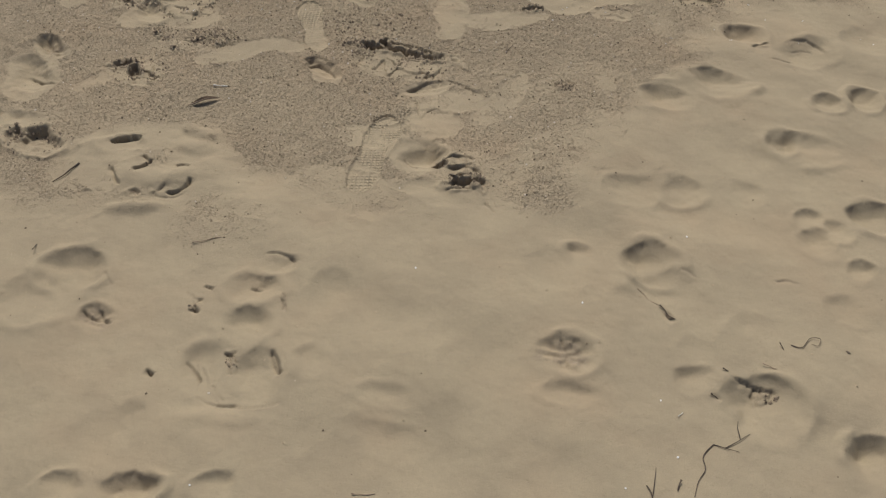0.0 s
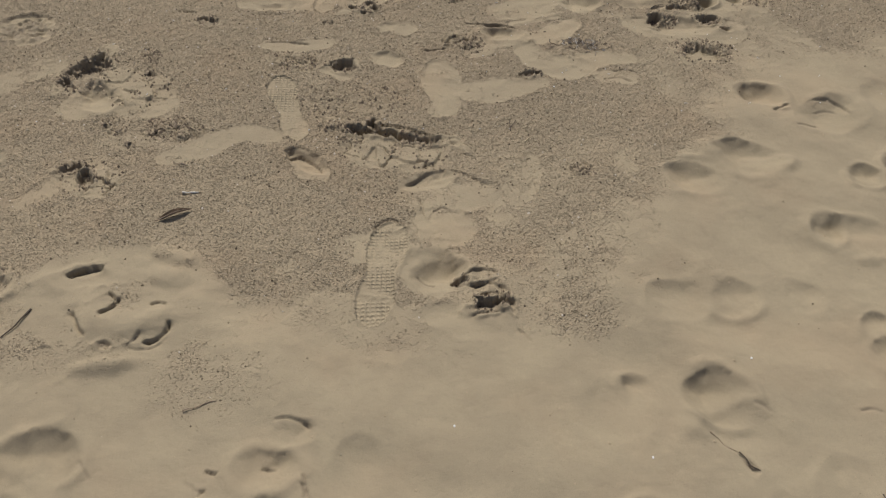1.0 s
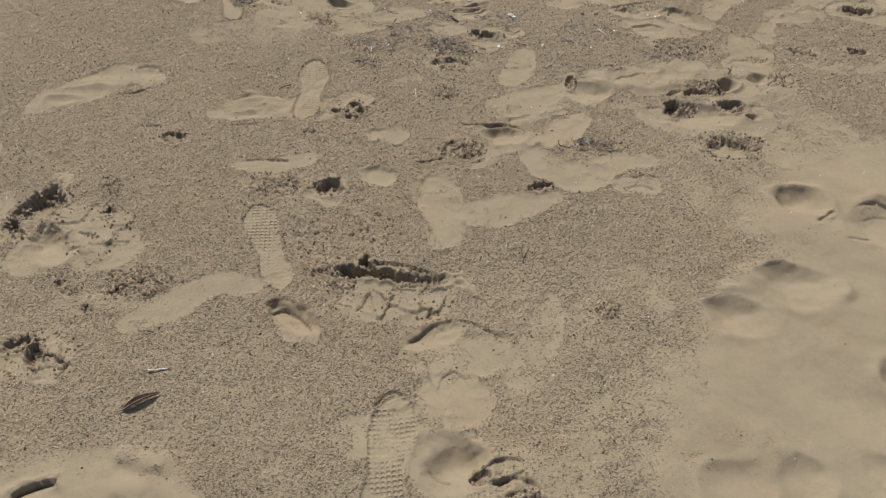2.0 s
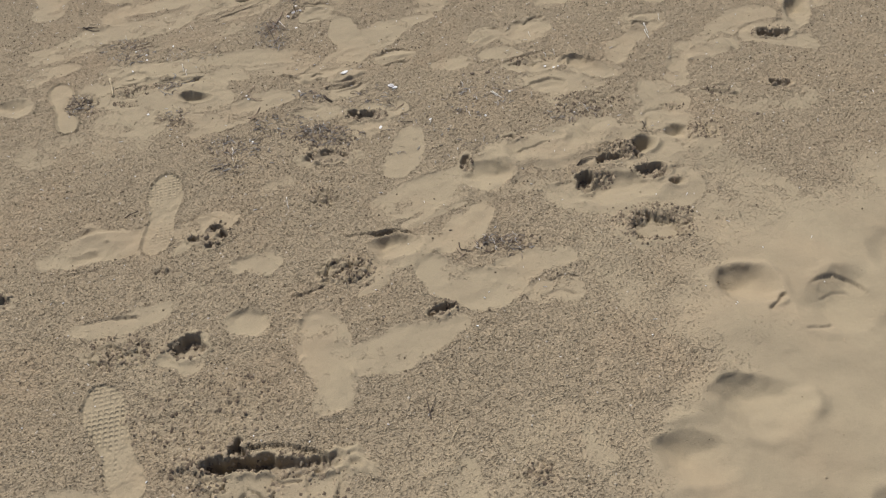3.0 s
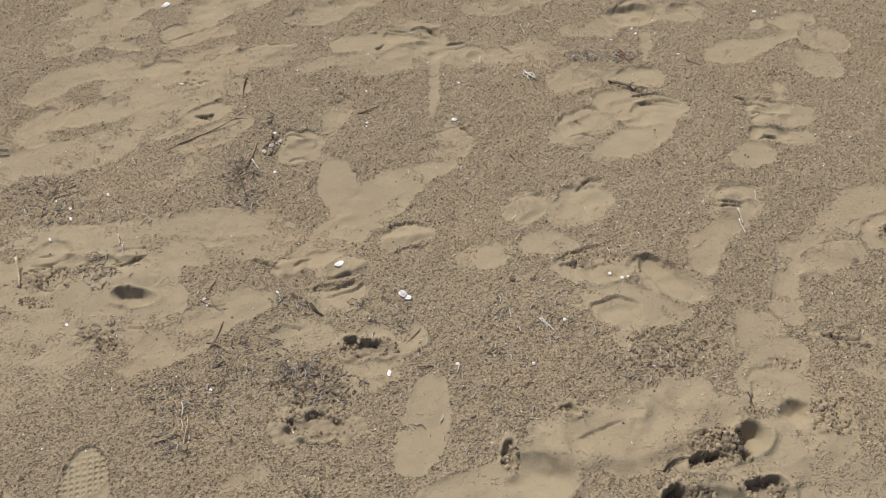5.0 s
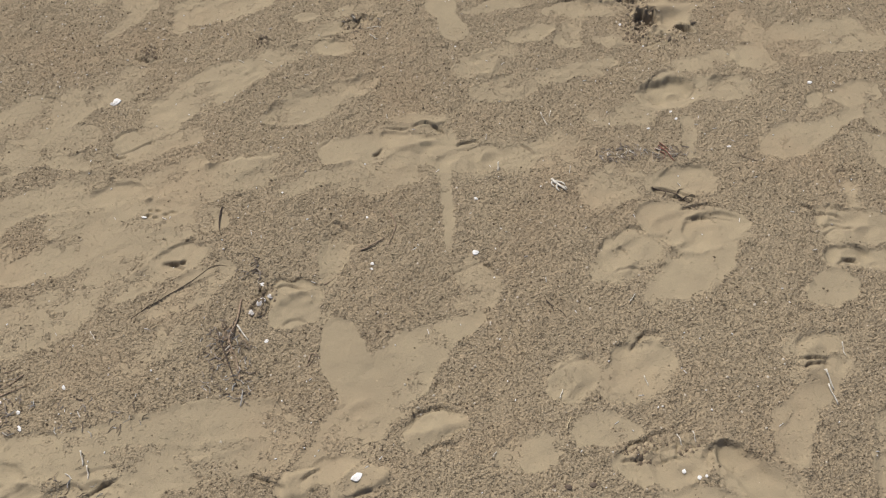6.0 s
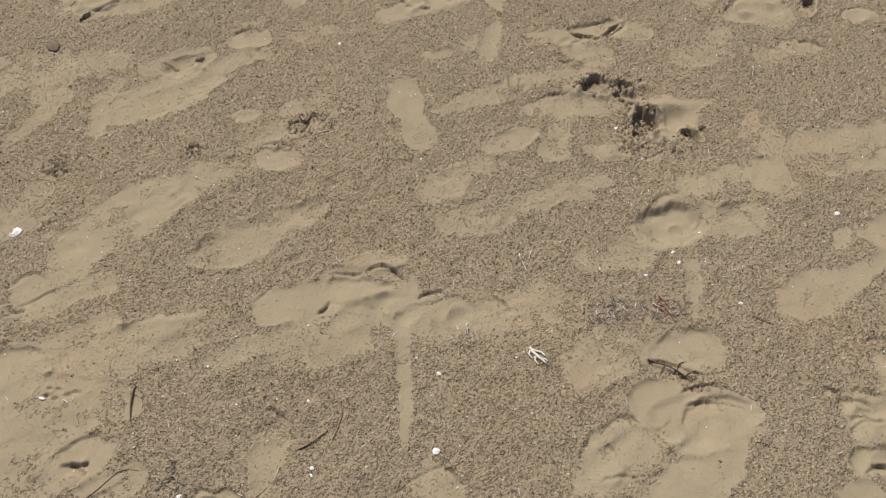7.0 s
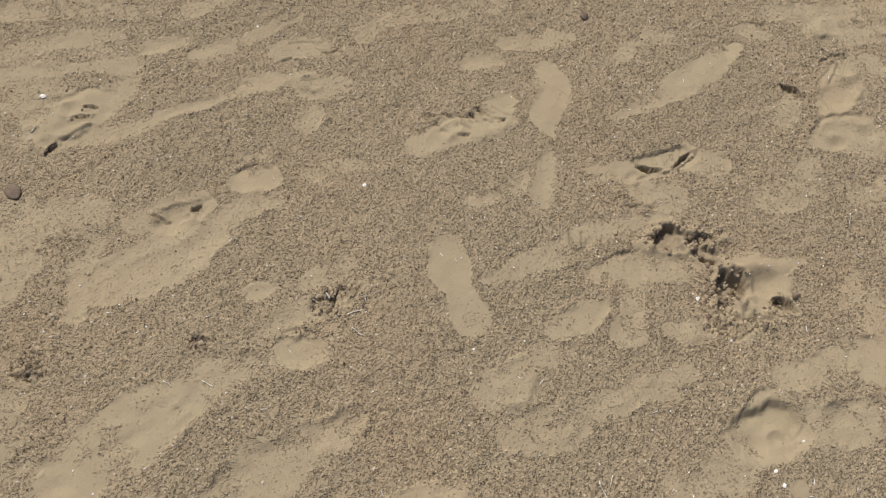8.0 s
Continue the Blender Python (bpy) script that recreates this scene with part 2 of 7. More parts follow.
def hollow(x, y, length, width, ang, depth, more=""):
    """A soft, wind-rounded footprint in deep fine sand: a steep wall on its far side, a floor that climbs slowly back."""
    w, u, v, r = local(x, y, length, width, ang, 0.6)
    r = np.maximum(r + 0.10 * rnd(GX[w], GY[w], 0.09, 35) + 0.04 * rnd(GX[w], GY[w], 0.04, 36), 0.0)
    ahead = Vector((2 * math.sin(radians(ang)) / length, 2 * math.cos(radians(ang)) / width)).normalized()
    far, wide = u * ahead[0] + v * ahead[1], u * ahead[1] - v * ahead[0]
    side = wide * (1 if ahead[1] > 0 else -1)
    wide = np.abs(wide + 0.25 * far * rnd(x, y, 0.31, 37))
    if depth > 0:
        span = np.sqrt(np.maximum(1.04 - wide ** 2, 0.02))
        down = (span - far + 0.10 * rnd(GX[w], GY[w], 0.06, 38) + 0.04 * rnd(GX[w], GY[w], 0.02, 39)) / (2 * span)
        wall = 1 - (1 - np.clip(down / 0.46, 0, 1)) ** 2
        bowl = wall * (1 - np.clip((down - 0.34) / 0.80, 0, 1)) ** 1.3 * smooth(1.04, 0.30, wide) * np.clip(0.85 + 0.35 * side, 0.4, 1.2)
        H[w] -= 1.60 * depth * bowl
        H[w] += 0.42 * depth * np.exp(-((r - 1.14) / 0.20) ** 2) * smooth(-0.5, 0.5, rnd(GX[w], GY[w], 0.07, 30))
    else:
        H[w] -= depth * np.exp(-(r / 0.85) ** 3)
    keep = smooth(1.35, 0.9, r)
    PALE[w] = np.maximum(PALE[w], (0.95 if depth > 0 else 0.7) * keep)
    lumps(w, smooth(1.0, 0.5, r), 0.08 * abs(depth), 31, True)
    if more == "rough":
        H[w] += 0.22 * depth * np.cos(5 * np.arctan2(v, u) + 4 * rnd(GX[w], GY[w], 0.05, 32)) * smooth(1.0, 0.6, r) * smooth(0.05, 0.35, r)
        lumps(w, smooth(0.9, 0.4, r), 0.005, 31)
        # middle of the bowl darkened by damp tone and painted shade
        DAMP_SHADE[w] = np.maximum(DAMP_SHADE[w], 0.55 * smooth(0.8, 0.3, r + 0.5 * rnd(GX[w], GY[w], 0.02, 33)))
    claim(w, r < 1.1, "footprint", "soft wind-rounded footprint hollow in fine pale sand", x, y)


def oval(x, y, length, width, ang, depth, more=""):
    """A shallow old footprint or scrape filled with fine pale sand."""
    w, u, v, r = local(x, y, length, width, ang)
    blur = 0.08 + 0.32 * smooth(-0.3, 0.6, rnd(GX[w], GY[w], 0.11, 45))
    edge = (1.0 - r + 0.10 * rnd(GX[w], GY[w], 0.034, 46) + 0.05 * rnd(GX[w], GY[w], 0.012, 47)) / blur
    skin = (0.74 if abs(depth) < 0.0025 else 0.86 if abs(depth) < 0.0035 else 0.91 if abs(depth) < 0.0045 else 0.95) * smooth(-1, 1, edge)
    thin = 1 - 0.22 * smooth(0.1, 0.8, rnd(GX[w], GY[w], 0.05, 41) + 0.5 * rnd(GX[w], GY[w], 0.015, 42))
    worn = 1 - (0.18 if abs(depth) < 0.0045 else 0.10) * smooth(0.0, 0.7, rnd(GX[w], GY[w], 0.15, 40) + 0.3 * rnd(GX[w], GY[w], 0.04, 34))
    PALE[w] = np.maximum(PALE[w], skin * thin * worn)
    bed = smooth(1.08, 0.62, r)
    H[w] -= 0.85 * bed * MICRO[w]
    MICRO[w] *= 1 - 0.85 * bed
    reach = 0.5 * math.hypot(length * math.sin(radians(ang)), width * math.cos(radians(ang)))
    far = np.clip((GY[w] - y) / reach, -1, 1)
    sink = smooth(1.06, 0.55 + 0.36 * smooth(0.0, 0.7, far), r + 0.05 * rnd(GX[w], GY[w], 0.03, 48))
    H[w] += -depth * (0.25 if abs(depth) < 0.0035 else 0.45 if abs(depth) < 0.0045 else 0.55) * sink * (0.55 + 0.45 * far) + 0.08 * abs(depth) * np.exp(-((r - 1.1) / 0.14) ** 2)
    lumps(w, smooth(1.0, 0.6, r), 0.10 * abs(depth) + 0.0006, 49, True)
    if more == "lumpy":
        lumps(w, smooth(1.0, 0.6, r), 0.0075, 43, True)
    elif more:
        lumps(w, smooth(1.0, 0.7, r), 0.010, 43)
    if more == "rough":
        DAMP_SHADE[w] = np.maximum(DAMP_SHADE[w], 0.5 * smooth(0.9, 0.4, r + 0.6 * rnd(GX[w], GY[w], 0.02, 44)))
    claim(w, r < 1.03, "footprint", "worn footprint with lumpy edges and pale sand in it" if more else "shallow worn footprint filled with fine pale sand", x, y)


def filled(alpha, depth, *flat):
    """An old footprint or scuff that the wind has filled with fine pale sand, given as a spine of places with a width at each."""
    way = [flat[k:k + 3] for k in range(0, len(flat), 3)]
    nodes = []
    for q in range(len(way) - 1):
        a, b, c, d = way[max(q - 1, 0)], way[q], way[q + 1], way[min(q + 2, len(way) - 1)]
        for s in np.arange(0, 1, 0.2):
            nodes.append([0.5 * (2 * b[i] + (c[i] - a[i]) * s + (2 * a[i] - 5 * b[i] + 4 * c[i] - d[i]) * s * s + (3 * b[i] - a[i] - 3 * c[i] + d[i]) * s ** 3) for i in range(3)])
    nodes = np.array(nodes + [list(way[-1])])
    x, y = nodes[:, 0].mean(), nodes[:, 1].mean()
    w = window(x, y, np.hypot(nodes[:, 0] - x, nodes[:, 1] - y).max() + nodes[:, 2].max() / 2 + 0.05)
    stray = 0.6 if alpha < 0.95 else 0.2
    px, py = GX[w] + stray * WX[w], GY[w] + stray * WY[w]
    edge = np.full(px.shape, -9.0)
    for (ax, ay, aw), (bx, by, bw) in zip(nodes, nodes[1:]):
        dx, dy = bx - ax, by - ay
        s = np.clip(((px - ax) * dx + (py - ay) * dy) / max(dx * dx + dy * dy, 1e-9), 0, 1)
        edge = np.maximum(edge, 0.5 * (aw + (bw - aw) * s) - np.hypot(px - ax - s * dx, py - ay - s * dy))
    soft = 0.004 + (0.016 * smooth(-0.1, 0.7, rnd(GX[w], GY[w], 0.12, 45)) if alpha < 0.95 else 0) + (0.012 if alpha < 0.7 else 0) + 0.016 * smooth(2.7, 2.0, y)
    ragged = edge + (0.006 if alpha < 0.95 else 0.002) * rnd(GX[w], GY[w], 0.03, 46) + 0.003 * rnd(GX[w], GY[w], 0.011, 47)
    gaps = 1 - (1.25 - alpha) * smooth(0.15, 0.8, rnd(GX[w], GY[w], 0.06, 41) + 0.6 * rnd(GX[w], GY[w], 0.017, 42))
    PALE[w] = np.maximum(PALE[w], min(1.0, alpha + 0.04) * gaps * smooth(-1, 1, ragged / soft))
    bed = 0.9 * alpha * smooth(-0.006, 0.014, edge)
    H[w] -= bed * MICRO[w]
    MICRO[w] *= 1 - bed
    reach = max(np.ptp(nodes[:, 1]) / 2 + nodes[:, 2].max() / 2, 0.01)
    far = np.clip((GY[w] - y) / reach, -1, 1)
    H[w] -= depth * smooth(-0.003, 0.024 - 0.010 * smooth(0.0, 0.7, far), edge) * (0.8 + 0.2 * far)
    lumps(w, smooth(0.0, 0.03, edge), 0.0012 + 0.10 * depth, 49, True)
    crumbled = np.exp(-((edge + 0.002) / 0.007) ** 2) * smooth(-0.1, 0.5, rnd(GX[w], GY[w], 0.05, 50))
    H[w] += 0.0030 * alpha * crumbled * (0.6 + 0.8 * rnd(GX[w], GY[w], 0.012, 59))
    claim(w, edge > -0.004, "footprint", "shallow worn footprint filled with fine pale sand", x, y)


def shoe(x, y, length, width, ang, depth, more=""):
    """A clear print of a shoe sole, toe away from the start, with its tread."""
    w, u, v, r = local(x, y, length, width, ang, 0.35)
    half = np.interp(u, [-1.0, -0.97, -0.90, -0.76, -0.55, -0.2, 0.1, 0.42, 0.66, 0.84, 0.94, 1.0], [0.0, 0.32, 0.58, 0.78, 0.84, 0.70, 0.80, 0.99, 0.96, 0.72, 0.42, 0.0])
    edge = np.where(np.abs(u) < 1, half - np.abs(v), -1.0)
    bed = smooth(-0.02, 0.10, edge)
    PALE[w] = np.maximum(PALE[w], smooth(-0.10, 0.06, edge) * 0.97)
    H[w] -= 0.9 * bed * MICRO[w]
    MICRO[w] *= 1 - 0.9 * bed
    H[w] += -0.45 * depth * bed + 0.28 * depth * np.exp(-((edge + 0.07) / 0.07) ** 2) * (np.abs(u) < 1.06)
    a, b = u * length / 2, v * width / 2
    zig = np.abs(((b / 0.018) % 1) - 0.5) * 0.014
    tread = np.clip(1.6 * np.sin(2 * math.pi * (a + zig) / 0.0140), -1, 1) * (1 - 0.8 * smooth(0.36, 0.46, np.abs(((b / 0.018 + 0.25) % 0.5) * 2 - 0.5)))
    rings = np.sin(2 * math.pi * np.hypot(a - 0.24 * length, b) / 0.0125)
    tread = np.where(np.hypot(a - 0.24 * length, b) < 0.021, rings, tread)
    worn = 0.65 + 0.35 * smooth(-0.5, 0.3, rnd(GX[w], GY[w], 0.06, 51))
    H[w] += (0.0004 if more else 0.0002) * tread * smooth(0.03, 0.14, edge) * worn * (1 - 0.8 * smooth(0.24, 0.14, np.abs(u + 0.16)))
    ROUGH[w] = np.maximum(ROUGH[w], (edge > 0))
    if more:
        claim(w, edge > -0.04, "shoe_print", "shoe sole print with chevron tread pressed into pale sand", x, y)
    else:
        H[w] += 0.9 * depth * np.exp(-(edge / 0.10) ** 2) * (np.abs(u) < 1.06)
        claim(w, edge > -0.04, "footprint", "worn outline of a shoe sole in pale sand", x, y)


def thin(x, y, length, width, ang, depth, more=""):
    """A place where the wind has blown the fine sand off the coarse crust."""
    w, u, v, r = local(x, y, length, width, ang, 1.4)
    bare = smooth(1.1, 0.5, r) * smooth(-0.5, 0.3, rnd(GX[w], GY[w], 0.06, 55) + 0.5 * rnd(GX[w], GY[w], 0.02, 56))
    PALE[w] *= 1 - 0.5 * depth * bare


def veil(x, y, length, width, ang, depth, more=""):
    """A thin veil of blown fine sand over the crust."""
    w, u, v, r = local(x, y, length, width, ang, 1.4)
    PALE[w] += (1 - PALE[w]) * depth * smooth(1.1, 0.2, r) * smooth(-0.7, 0.3, rnd(GX[w], GY[w], 0.12, 57) + 0.4 * rnd(GX[w], GY[w], 0.04, 58))


def pit(x, y, length, width, ang, depth, more=""):
    """A deep, steep-walled hole where the crust has broken, damp inside and darkened by painted shade, with clods on
    its rim.
    """
    w, u, v, r = local(x, y, length, width, ang, 0.9)
    gap, plate = plates(GX[w] + 0.6 * WX[w], GY[w] + 0.6 * WY[w], 0.022, 65)
    q = r + 0.22 * rnd(GX[w], GY[w], 0.028, 61) + 0.12 * rnd(GX[w], GY[w], 0.012, 62) + (0.05 if more else 0.15) * (plate - 0.5)
    wall = smooth(1.06, 0.45 if more == "pale" else 0.74, q)
    H[w] -= depth * wall * (0.62 + 0.5 * np.clip((GY[w] - y) / (0.5 * width), -1, 1))
    H[w] += 0.18 * depth * np.exp(-((q - 1.22) / 0.2) ** 2)
    H[w] += (0.06 if more else 0.12) * depth * smooth(1.1, 0.9, r) * (plate - 0.3 - 0.6 * smooth(0.15, 0.03, gap))
    if more != "slit":
        PALE[w] = np.maximum(PALE[w], 0.9 * smooth(1.75, 1.25, q + 0.3 * rnd(GX[w], GY[w], 0.05, 64)))
    lumps(w, smooth(1.3, 0.9, r) * smooth(0.0, 0.4, r), 0.003 if more else 0.008, 63)
    DAMP_SHADE[w] = np.maximum(DAMP_SHADE[w], (0.25 if more == "pale" else 0.6) * smooth(1.05, 0.85, q))
    ROUGH[w] = np.maximum(ROUGH[w], r < 1.3)
    claim(w, q < 1.12, "hole", "deep broken footprint hole, damp walls with shade in their colour", x, y)
    CRUMBS.append((x, y, length, width, ang, 1.0 if not more else 0.35, True))
    if not more:
        CLODS.append((x, y, length, width, ang, max(2, int(18 * length)), 1.0))


def rough(x, y, length, width, ang, depth, more=""):
    """A patch of churned, cracked crust."""
    w, u, v, r = local(x, y, length, width, ang, 1.3)
    m = smooth(1.1, 0.8, r) * smooth(0.42, 0.74, r) if more == "ring" else smooth(1.1, 0.7, r)
    if more == "ring":
        H[w] -= depth * (smooth(1.05, 0.72, r) + 0.3 * np.clip(v * math.copysign(1, math.cos(radians(ang))), -1, 1) * smooth(1.1, 0.8, r))
    gap, plate = plates(GX[w] + 0.5 * WX[w], GY[w] + 0.5 * WY[w], 0.036, 72)
    gap2, plate2 = plates(GX[w] + 0.8 * WX[w], GY[w] + 0.8 * WY[w], 0.015, 75)
    H[w] += m * depth * (0.45 * plate - 0.15 - 0.6 * smooth(0.13, 0.03, gap) + 0.28 * (plate2 - 0.5) - 0.25 * smooth(0.2, 0.05, gap2))
    PALE[w] = np.maximum(PALE[w], (0.75 if depth > 0.011 else 0.5) * smooth(1.35, 0.9, r + 0.25 * rnd(GX[w], GY[w], 0.04, 76)))
    lumps(w, m, 0.3 * depth, 71)
    DAMP_SHADE[w] = np.maximum(DAMP_SHADE[w], (0.5 if depth > 0.015 else 0.22) * m * smooth(0.0, 0.5, rnd(GX[w], GY[w], 0.026, 73) + 0.5 * rnd(GX[w], GY[w], 0.012, 74)))
    ROUGH[w] = np.maximum(ROUGH[w], r < 1.1)
    claim(w, r < 1.0, "broken_crust", "churned patch of cracked damp sand crust", x, y)
    CRUMBS.append((x, y, length, width, ang, min(1.0, depth / 0.012), 0.25 if more == "ring" else False))
    if depth > 0.009:
        CLODS.append((x, y, length, width, ang, max(2, int(20 * length)), 0.25 if more == "ring" else 0.0))


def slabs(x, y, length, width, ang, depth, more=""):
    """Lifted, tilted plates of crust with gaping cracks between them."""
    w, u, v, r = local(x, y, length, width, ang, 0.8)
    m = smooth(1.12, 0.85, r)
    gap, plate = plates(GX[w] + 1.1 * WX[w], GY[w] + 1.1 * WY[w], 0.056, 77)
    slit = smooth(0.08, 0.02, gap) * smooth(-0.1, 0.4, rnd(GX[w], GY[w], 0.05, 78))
    tilt = 0.22 * ((7 * plate) % 1 - 0.5) * (GX[w] - x) + 0.22 * ((13 * plate) % 1 - 0.5) * (GY[w] - y)
    H[w] -= 0.9 * m * MICRO[w]
    MICRO[w] *= 1 - 0.9 * m
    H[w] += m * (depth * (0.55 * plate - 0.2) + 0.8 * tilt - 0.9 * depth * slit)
    PALE[w] = np.maximum(PALE[w], 0.85 * smooth(1.3, 0.9, r + 0.2 * rnd(GX[w], GY[w], 0.04, 79)))
    # gaps between the plates: their shade is put into the colour
    DAMP_SHADE[w] = np.maximum(DAMP_SHADE[w], 0.5 * m * slit)
    ROUGH[w] = np.maximum(ROUGH[w], r < 1.12)
    claim(w, r < 1.05, "broken_crust", "lifted tilted plates of cracked sand crust", x, y)
    CRUMBS.append((x, y, length, width, ang, 0.2, False))


def crack(ax, ay, mx, my, bx, by, drop, width):
    """A curved edge of broken crust: a sharp drop on the near side that fades out over the given width."""
    s = np.linspace(0, 1, 25)[:, None]
    px = (1 - s) ** 2 * ax + 2 * s * (1 - s) * mx + s ** 2 * bx
    py = (1 - s) ** 2 * ay + 2 * s * (1 - s) * my + s ** 2 * by
    span = math.hypot(bx - ax, by - ay)
    width = max(min(width, 0.12 * span), min(width, 0.008))
    reach = 0.5 * span + width * 2 + abs(drop)
    w = window((ax + bx) / 2, (ay + by) / 2, reach + 0.02)
    x, y = GX[w] + 0.35 * WX[w], GY[w] + 0.35 * WY[w]
    d = (x[..., None] - px[:, 0]) ** 2 + (y[..., None] - py[:, 0]) ** 2
    k = np.argmin(d, axis=2)
    dist, at = np.sqrt(np.min(d, axis=2)), k / 24.0
    tx, ty = np.gradient(px[:, 0])[k], np.gradient(py[:, 0])[k]
    side = np.sign(tx * (y - py[k, 0]) - ty * (x - px[k, 0])) * np.where(bx > ax, 1, -1)
    if abs(by - ay) > 2.5 * abs(bx - ax):
        side = np.abs(side)
    if drop < 0:
        side = -side
    fade = smooth(0.0, 0.12, at) * smooth(1.0, 0.88, at) * np.clip(0.66 + 0.6 * rnd(x, y, 0.034, 81), 0.08, 1)
    near = np.where(side <= 0, np.exp(-(dist / width) ** 1.2) * smooth(0.0, 0.004, dist + 0.001), 0)
    lip = np.where(side > 0, 0.2 * np.exp(-(dist / 0.012) ** 2), 0)
    H[w] += abs(drop) * 0.62 * fade * (lip - near)
    slit = fade * smooth(0.0036, 0.0010, dist)
    H[w] -= 0.7 * abs(drop) * slit
    # the slit is coloured dark to stand in for the shade inside it
    DAMP_SHADE[w] = np.maximum(DAMP_SHADE[w], 0.7 * slit)
    ROUGH[w] = np.maximum(ROUGH[w], (dist < 0.02) & (fade > 0.1))


filled(0.85, 0.0015, -0.611, 4.683, 0.120, -0.557, 4.501, 0.134, -0.562, 4.366, 0.111)
filled(0.82, 0.0015, -0.502, 4.067, 0.102, -0.426, 4.122, 0.122, -0.346, 4.167, 0.088)
filled(0.9, 0.002, 1.377, 5.039, 0.034, 1.473, 5.016, 0.057, 1.585, 5.009, 0.079, 1.686, 4.964, 0.048)
filled(0.8, 0.0015, 1.469, 4.978, 0.077, 1.493, 4.913, 0.076)
filled(0.8, 0.0015, 1.292, 4.804, 0.060, 1.414, 4.781, 0.073, 1.519, 4.716, 0.061)
filled(0.85, 0.0015, -0.184, 3.839, 0.097, -0.006, 3.748, 0.108, 0.146, 3.718, 0.084, 0.289, 3.706, 0.073)
filled(0.86, 0.0015, 0.022, 3.679, 0.082, 0.006, 3.576, 0.101, -0.029, 3.498, 0.109)
filled(0.8, 0.001, -0.217, 3.653, 0.136, -0.178, 3.544, 0.131)
filled(0.85, 0.0015, 0.350, 3.661, 0.108, 0.460, 3.702, 0.099)
filled(0.96, 0.001, -0.777, 1.665, 0.135, -0.650, 1.691, 0.237, -0.503, 1.701, 0.239, -0.392, 1.712, 0.114)
filled(0.9, 0.001, -0.735, 1.780, 0.116, -0.549, 1.807, 0.105, -0.444, 1.802, 0.079)
filled(0.85, 0.001, 0.866, 2.844, 0.113, 0.975, 2.789, 0.136, 1.153, 2.786, 0.138)
filled(0.8, 0.001, 0.979, 3.031, 0.081, 1.058, 2.952, 0.093, 1.210, 2.908, 0.105, 1.328, 2.929, 0.067)
filled(0.75, 0.001, 1.186, 2.636, 0.142, 1.330, 2.686, 0.184)
filled(0.85, 0.0015, -0.380, 3.750, 0.109, -0.248, 3.678, 0.154, -0.108, 3.572, 0.135, -0.020, 3.562, 0.090)
filled(0.8, 0.001, -0.307, 3.570, 0.118, -0.194, 3.515, 0.132)
filled(0.75, 0.001, -1.107, 2.564, 0.124, -0.971, 2.664, 0.095)
filled(0.85, 0.0025, -0.894, 2.016, 0.050, -0.853, 2.067, 0.079, -0.797, 2.119, 0.069)
filled(0.85, 0.0025, -0.563, 2.177, 0.052, -0.496, 2.221, 0.097, -0.383, 2.291, 0.092, -0.290, 2.287, 0.076)
filled(0.95, 0.014, -0.235, 2.215, 0.040, -0.183, 2.174, 0.072, -0.141, 2.140, 0.046)
filled(0.9, 0.0025, -0.094, 2.229, 0.042, 0.036, 2.186, 0.062, 0.175, 2.212, 0.034)
filled(0.9, 0.004, 0.099, 2.046, 0.107, 0.178, 2.020, 0.143, 0.266, 2.027, 0.120)
filled(0.85, 0.004, 0.426, 2.170, 0.054, 0.371, 2.045, 0.108, 0.308, 1.940, 0.090)
filled(0.9, 0.004, 0.141, 1.917, 0.137, 0.184, 1.901, 0.138)
filled(0.6, 0.001, 0.435, 1.802, 0.053, 0.502, 1.794, 0.067)
filled(0.7, 0.001, 0.681, 2.176, 0.042, 0.679, 2.111, 0.064)
filled(0.4, 0.001, -0.336, 2.001, 0.067, -0.205, 1.933, 0.065)
filled(0.55, 0.001, -0.707, 2.231, 0.151, -0.592, 2.255, 0.126)
filled(0.85, 0.0025, -0.832, 2.441, 0.141, -0.731, 2.450, 0.140, -0.642, 2.447, 0.166)
filled(0.7, 0.001, 0.163, 2.574, 0.092, 0.226, 2.483, 0.099, 0.187, 2.399, 0.073)
filled(0.85, 0.0025, -0.752, 1.664, 0.185, -0.671, 1.777, 0.189, -0.508, 1.796, 0.137, -0.354, 1.710, 0.075)
filled(0.8, 0.0025, -0.135, 1.633, 0.170, 0.038, 1.577, 0.168)
filled(0.85, 0.0025, -0.037, 1.838, 0.133, 0.091, 1.832, 0.140, 0.126, 1.721, 0.123)
filled(0.75, 0.001, -0.787, 1.544, 0.137, -0.444, 1.571, 0.137, -0.131, 1.540, 0.149)
filled(0.75, 0.001, 0.265, 1.613, 0.142, 0.440, 1.750, 0.105)
filled(0.65, 0.001, 0.458, 1.853, 0.082, 0.623, 1.968, 0.087)
filled(0.5, 0.001, 0.253, 1.750, 0.080, 0.356, 1.819, 0.066)
filled(0.95, 0.003, 0.545, 3.230, 0.073, 0.517, 3.149, 0.105, 0.477, 3.090, 0.081)
filled(0.9, 0.003, 0.644, 2.852, 0.082, 0.591, 2.797, 0.099, 0.529, 2.751, 0.060)
filled(0.92, 0.003, 0.477, 2.701, 0.079, 0.513, 2.636, 0.108, 0.581, 2.588, 0.133, 0.643, 2.591, 0.096)
filled(0.88, 0.0025, 0.649, 2.630, 0.097, 0.738, 2.644, 0.069, 0.812, 2.636, 0.041)
filled(0.95, 0.003, 0.191, 2.612, 0.068, 0.197, 2.539, 0.127, 0.204, 2.458, 0.088, 0.206, 2.394, 0.065)
